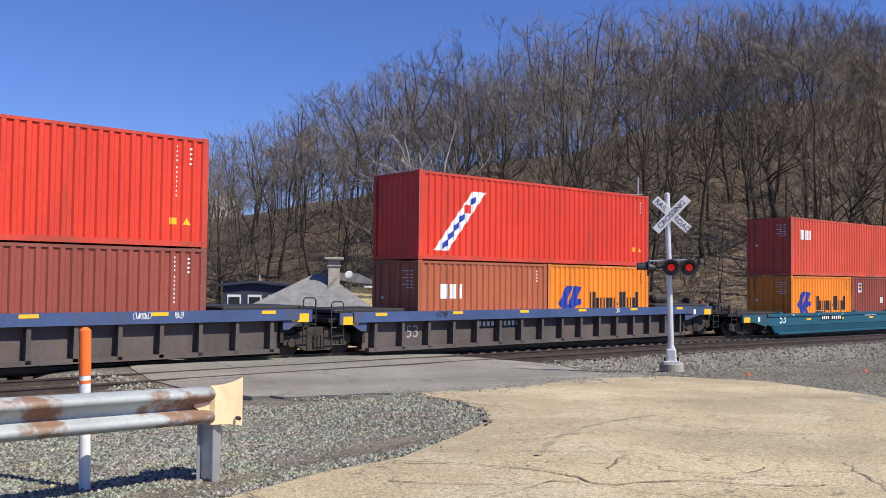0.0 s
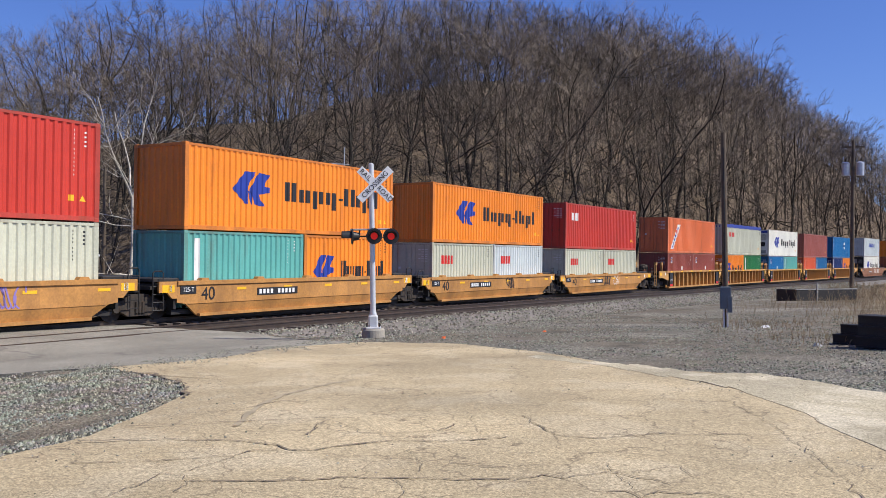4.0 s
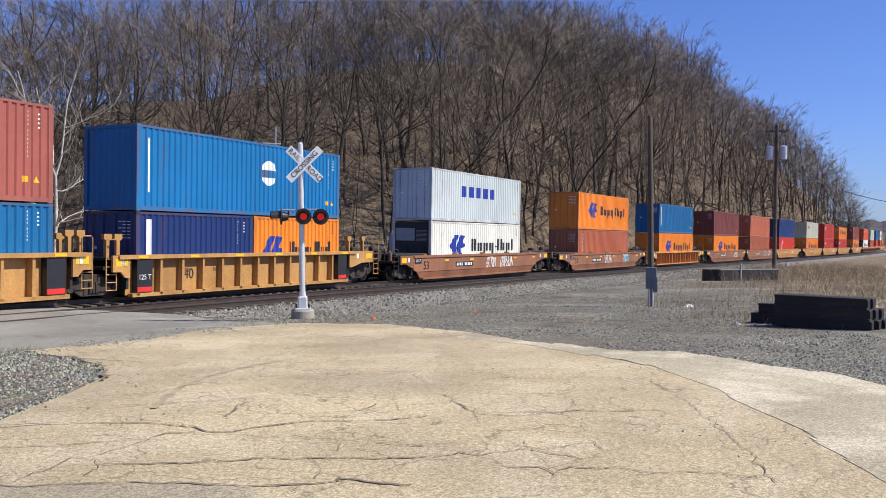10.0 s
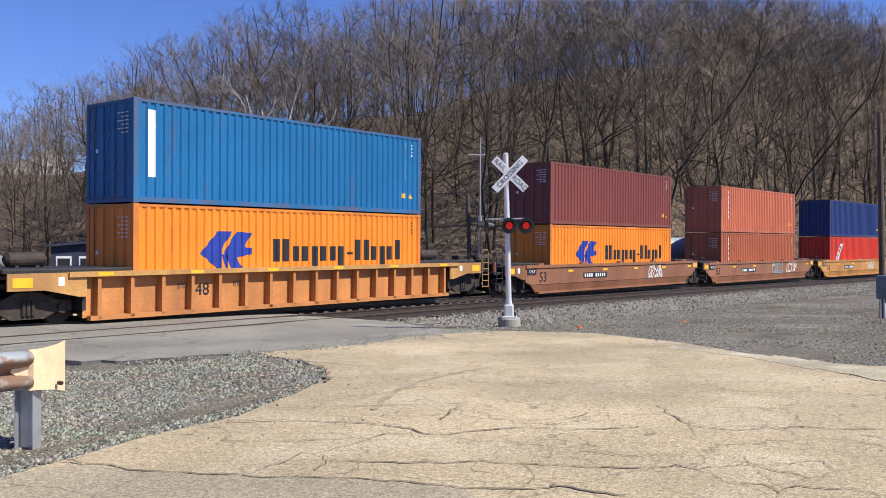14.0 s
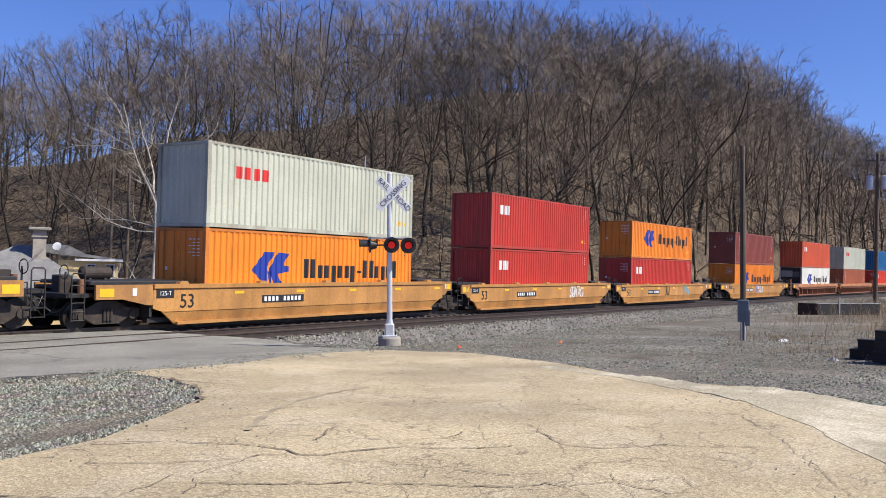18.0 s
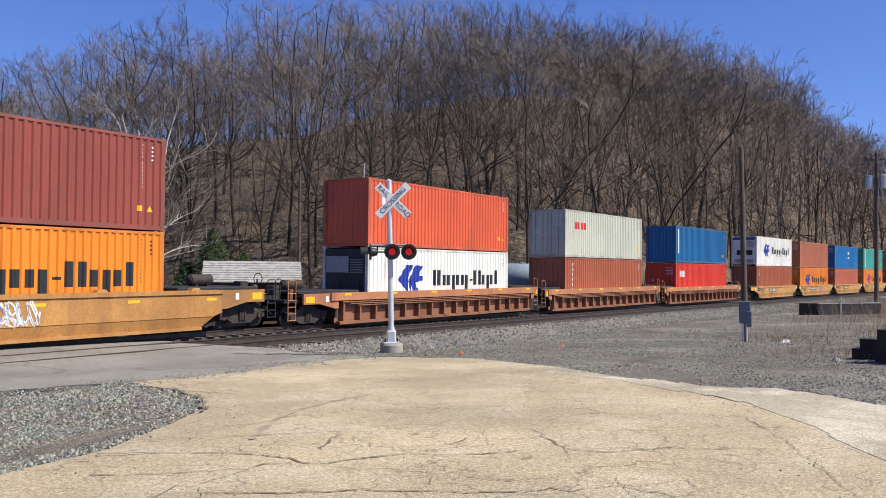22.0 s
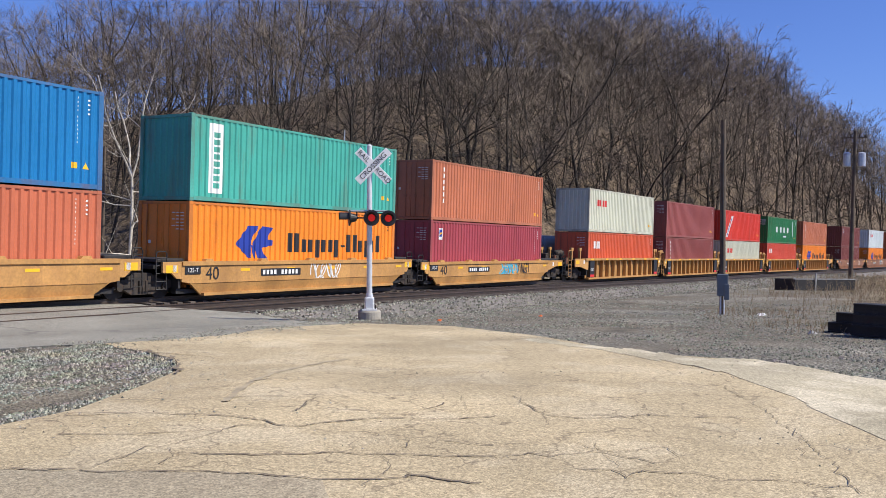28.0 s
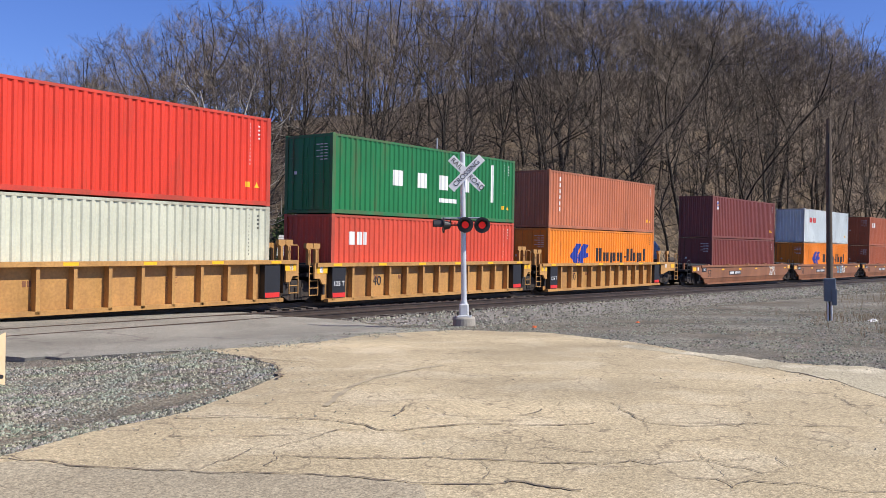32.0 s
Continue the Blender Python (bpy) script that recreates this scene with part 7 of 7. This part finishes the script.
TALL_AZ = [0, 3, 6, 12, 20, 30, 40, 50, 56, 61, 66, 90]
TALL = [16, 23, 26, 25, 22, 19.5, 20, 20, 21, 20, 16, 13]
# how high the wood stands against the sky, in degrees, by direction
RIM_AZ = [0, 2.5, 3.3, 6, 8, 10, 11, 13, 16, 20, 28, 36, 44, 49, 54, 56.5, 59, 62.5, 68, 90]
RIM = [1.5, 2.3, 4.7, 8.3, 8.6, 9.8, 12.2, 13.4, 14.3, 15.4, 17.2, 18.5, 18, 16.6, 14.9, 13.1, 11.4, 10, 8, 6]


def tree_height(x, y, far, az, low):
    h = float(np.interp(az, TALL_AZ, TALL)) * rng.uniform(low, 1.12)
    room = math.tan(radians(float(np.interp(az, RIM_AZ, RIM)))) * far * rng.uniform(0.94, 1.03) + 1.6 - ground_z(x, y)
    return min(h, room)


spots = []
rng = random.Random(7)
for k in range(26000):
    az = rng.uniform(1.2, 84)
    x = rng.uniform(-10, 440)
    y = rng.uniform(8, 200)
    az = math.degrees(math.atan2(y, x))
    if az > 84 or az < 1.0:
        continue
    n, h = hill_out(x, y)
    far = math.hypot(x, y)
    if n < 0.5 or n > (80 if az < 55 else 100):
        continue
    if abs(x - 41) < 4.5 and 30 < y < 47:
        continue
    gap = 4.2 if far < 95 else 4.8 if far < 150 else 6.2
    if any((x - a) ** 2 + (y - b) ** 2 < gap * gap for a, b, _ in spots):
        continue
    spots.append((x, y, far))
spots.sort(key=lambda s: s[2])
NEAR_TREES = 170
for x, y, far in spots[:NEAR_TREES]:
    az = math.degrees(math.atan2(y, x))
    sc = tree_height(x, y, far, az, 0.72) / TREE_H
    if sc < 0.2:
        continue
    wide = max(sc, 0.6) * rng.uniform(0.85, 1.25)
    m = Matrix.Translation((x, y, ground_z(x, y))) @ Euler((rng.uniform(-0.06, 0.06), rng.uniform(-0.06, 0.06), rng.uniform(0, 6.28))).to_matrix().to_4x4() @ Matrix.Diagonal((wide, wide, sc, 1))
    tree(m, rng.randrange(len(KINDS)))
LIGHT = []
for k in range(4):
    t, b, f = tree_shapes(300 + k, TREE_H, 11, 3, 5, 0.42, 0.25, 0.38, True)
    allv = t.v + b.v
    allf = t.f + [tuple(i + len(t.v) for i in q) for q in b.f]
    LIGHT.append((np.array(allv), allf, np.array(f.v), f.f))
bulk = {"trunks": (Shape(), M_BARK), "brush": (Shape(), M_TWIG)}
for x, y, far in spots[NEAR_TREES:NEAR_TREES + 780]:
    az = math.degrees(math.atan2(y, x))
    sc = tree_height(x, y, far, az, 0.75) / TREE_H
    if sc < 0.2:
        continue
    c, s_ = math.cos(rng.uniform(0, 6.28)), math.sin(rng.uniform(0, 6.28))
    L_ = math.hypot(c, s_)
    c, s_ = c / L_, s_ / L_
    z = ground_z(x, y)
    va, fa, vb, fb = LIGHT[rng.randrange(4)]
    for (sh, _), v, f in zip(bulk.values(), (va, vb), (fa, fb)):
        n = len(sh.v)
        sh.v += [(x + (a * c - b * s_) * sc, y + (a * s_ + b * c) * sc, z + h * sc) for a, b, h in v]
        sh.f += [tuple(i + n for i in q) for q in f]


# understorey: slim bushy young trees all over the slope
SCRUB = []
for k in range(4):
    t, b, f = tree_shapes(500 + k, 8.0, 8, 3, 3, 0.42, 0.08, 0.5, True)
    SCRUB.append((np.array(t.v + b.v), t.f + [tuple(i + len(t.v) for i in q) for q in b.f], np.array(f.v), f.f))
count = 0
while count < 1050:
    if count < 600:
        az = 6 + 68 * rng.random() ** 1.25
        far = 36 + (150 if az > 25 else 230) * rng.random()
    else:
        az = rng.uniform(3, 25)
        far = rng.uniform(85, 330)
    x, y = far * math.cos(radians(az)), far * math.sin(radians(az))
    n, h = hill_out(x, y)
    if not 0.5 < n < 75 or (abs(x - 41) < 4.5 and 30 < y < 47):
        continue
    count += 1
    sc, turn = (rng.uniform(0.35, 1.1) if count < 600 else rng.uniform(0.8, 1.6)), rng.uniform(0, 6.28)
    c, s_ = math.cos(turn) * sc, math.sin(turn) * sc
    z = ground_z(x, y)
    va, fa, vb, fb = SCRUB[count % 4]
    for (sh, _), v, f in zip(bulk.values(), (va, vb), (fa, fb)):
        n = len(sh.v)
        sh.v += [(x + a * c - b * s_, y + a * s_ + b * c, z + h * sc) for a, b, h in v]
        sh.f += [tuple(i + n for i in q) for q in f]


def stuff_mesh(name, sh, mat, label):
    me = bpy.data.meshes.new(name)
    me.from_pydata(sh.v, [], sh.f)
    me.materials.append(mat)
    me.update()
    tagged(new(name, me), label, "", "", "stuff")


stuff_mesh("far_woods", bulk["trunks"][0], M_BARK, "bare woodland further up the hill")
stuff_mesh("far_twigs", bulk["brush"][0], M_TWIG, "haze of bare twigs further up the hill")

# undergrowth and saplings at the foot of the slope
under = Shape()
for k in range(12000):
    x = 12 + 260 * rng.random() ** 1.4
    az = radians(rng.uniform(5, 78))
    y = x * math.tan(az)
    n, h = hill_out(x, y)
    if not 0 < n < 34 or (abs(x - 41) < 4.5 and y < 47):
        continue
    p = Vector((x, y, ground_z(x, y) - 0.1))
    up = rng.uniform(0.8, 4.0)
    stem = bent(rng, p, Vector((rng.uniform(-0.5, 0.5), rng.uniform(-0.5, 0.5), 1)), up, 0.02, 0.007, 3, 0.2, 0.05)
    skin(under, stem, 3)
    for j in range(5):
        q, e, _ = pick(stem, 0.25 + 0.15 * j)
        skin(under, bent(rng, q, e + Vector((rng.uniform(-1, 1), rng.uniform(-1, 1), 0.2)), up * 0.4, 0.011, 0.005, 2, 0.2, 0.05), 3)
stuff_mesh("undergrowth", under, M_TWIG, "leafless saplings and brambles under the trees")

# the pale sycamore, the evergreen and fallen logs
t, b, f = tree_shapes(41, 17.0, 24, 8, 8, 0.36, 0.2, 0.5)
syc = thing("tree", pose(38.3, 47.3, ground_z(38.3, 47.3), 0, 0, 40), "pale-barked bare sycamore leaning at the foot of the slope", "tree", "trees on the hillside")
part("trunk", t, M_PALEBARK, syc, "mottled pale trunk", True)
part("branchwork", b, M_PALEBARK, syc, "", True)
part("crown", f, M_TWIG, syc)["kind"] = "stuff"
M_FIR = island_material("evergreen_needles", (0.02, 0.034, 0.014), (0.075, 0.105, 0.036))
for (ex, ey), eh in (((41.0, 44.6), 6.8), ((42.9, 43.6), 5.2), ((39.9, 45.8), 4.6)):
    ez = ground_z(ex, ey)
    fir = thing("evergreen_shrub", pose(ex, ey, ez), "dark green ragged evergreen shrub among bare trees", "shrub", "evergreen shrubs")
    part("trunk", Shape().tube((0, 0, -0.2), (0, 0, eh * 0.9), 0.09, 0.02, 6), M_BARK, fir)
    leaf = Shape()
    for k in range(5200):
        h = rng.random() ** 0.8
        r = (1 - h) ** 0.7 * eh * 0.36 * rng.uniform(0.25, 1.15)
        a = rng.uniform(0, 6.28)
        c = Vector((r * math.cos(a), r * math.sin(a), 0.2 + h * eh))
        u = Vector((rng.uniform(-1, 1), rng.uniform(-1, 1), rng.uniform(-0.6, 0.6))).normalized() * rng.uniform(0.16, 0.36)
        w = u.orthogonal().normalized() * 0.05
        n = len(leaf.v)
        leaf.v += [tuple(c - w), tuple(c + w), tuple(c + u)]
        leaf.f.append((n, n + 1, n + 2))
    part("foliage", leaf, M_FIR, fir)["kind"] = "stuff"
for k in range(26):
    x = rng.uniform(36, 120)
    y = line_y(x) + rng.uniform(18, 40)
    if hill_out(x, y)[0] < 2:
        continue
    a = rng.uniform(-0.6, 0.6)
    n_ = rng.uniform(2.5, 6)
    p, q = Vector((x, y, ground_z(x, y) + 0.1)), Vector((x + n_ * math.cos(a), y + n_ * math.sin(a), ground_z(x + n_ * math.cos(a), y + n_ * math.sin(a)) + 0.12))
    s = Shape().tube(p, q, 0.16, 0.09, 7)
    tagged(new("fallen_log", s.mesh("fallen_log", M_BARK)), "fallen grey log lying on the leaf litter", "log", "fallen logs")

# distant wooded skyline beyond the curve, air haze put into its colour
M_FARWOOD = material("hazed_woods", (0.10, 0.095, 0.105), 1.0, 0, 0.25, 0.05, 0.6, 0, None, 0, 0, False, 0.0)
ridge = Shape()
cols, rows = 520, 5
for i in range(cols + 1):
    u = i * 90 / cols
    r = 880 + 120 * noise.noise((u * 0.13, 1.0, 0))
    top = 22 + 7 * noise.noise((u * 0.12, 0, 0)) + 3 * noise.noise((u * 0.9, 3, 0))
    for k in range(rows):
        az = radians(-32 + 50 * (i + rng.uniform(-0.2, 0.2)) / cols)
        out_r = r + 34 * k
        z = -6 if k == 0 else top * (k / (rows - 1)) ** 0.75 + rng.uniform(-0.7, 0.7)
        ridge.v.append((out_r * math.cos(az), out_r * math.sin(az), z))
for i in range(cols):
    for k in range(rows - 1):
        n = i * rows + k
        ridge.f.append((n, n + rows, n + rows + 1, n + 1))
structure("backdrop", ridge, M_FARWOOD, "distant wooded ridge in haze-tinted grey", True)


# ---- what moves ----
def motions():
    gone = [(t, run(t)) for t in range(0, 33)]
    for ob, mid, place in RIDERS:
        walk(ob, [(t, car_pose(mid - d) @ place) for t, d in gone])


motions()
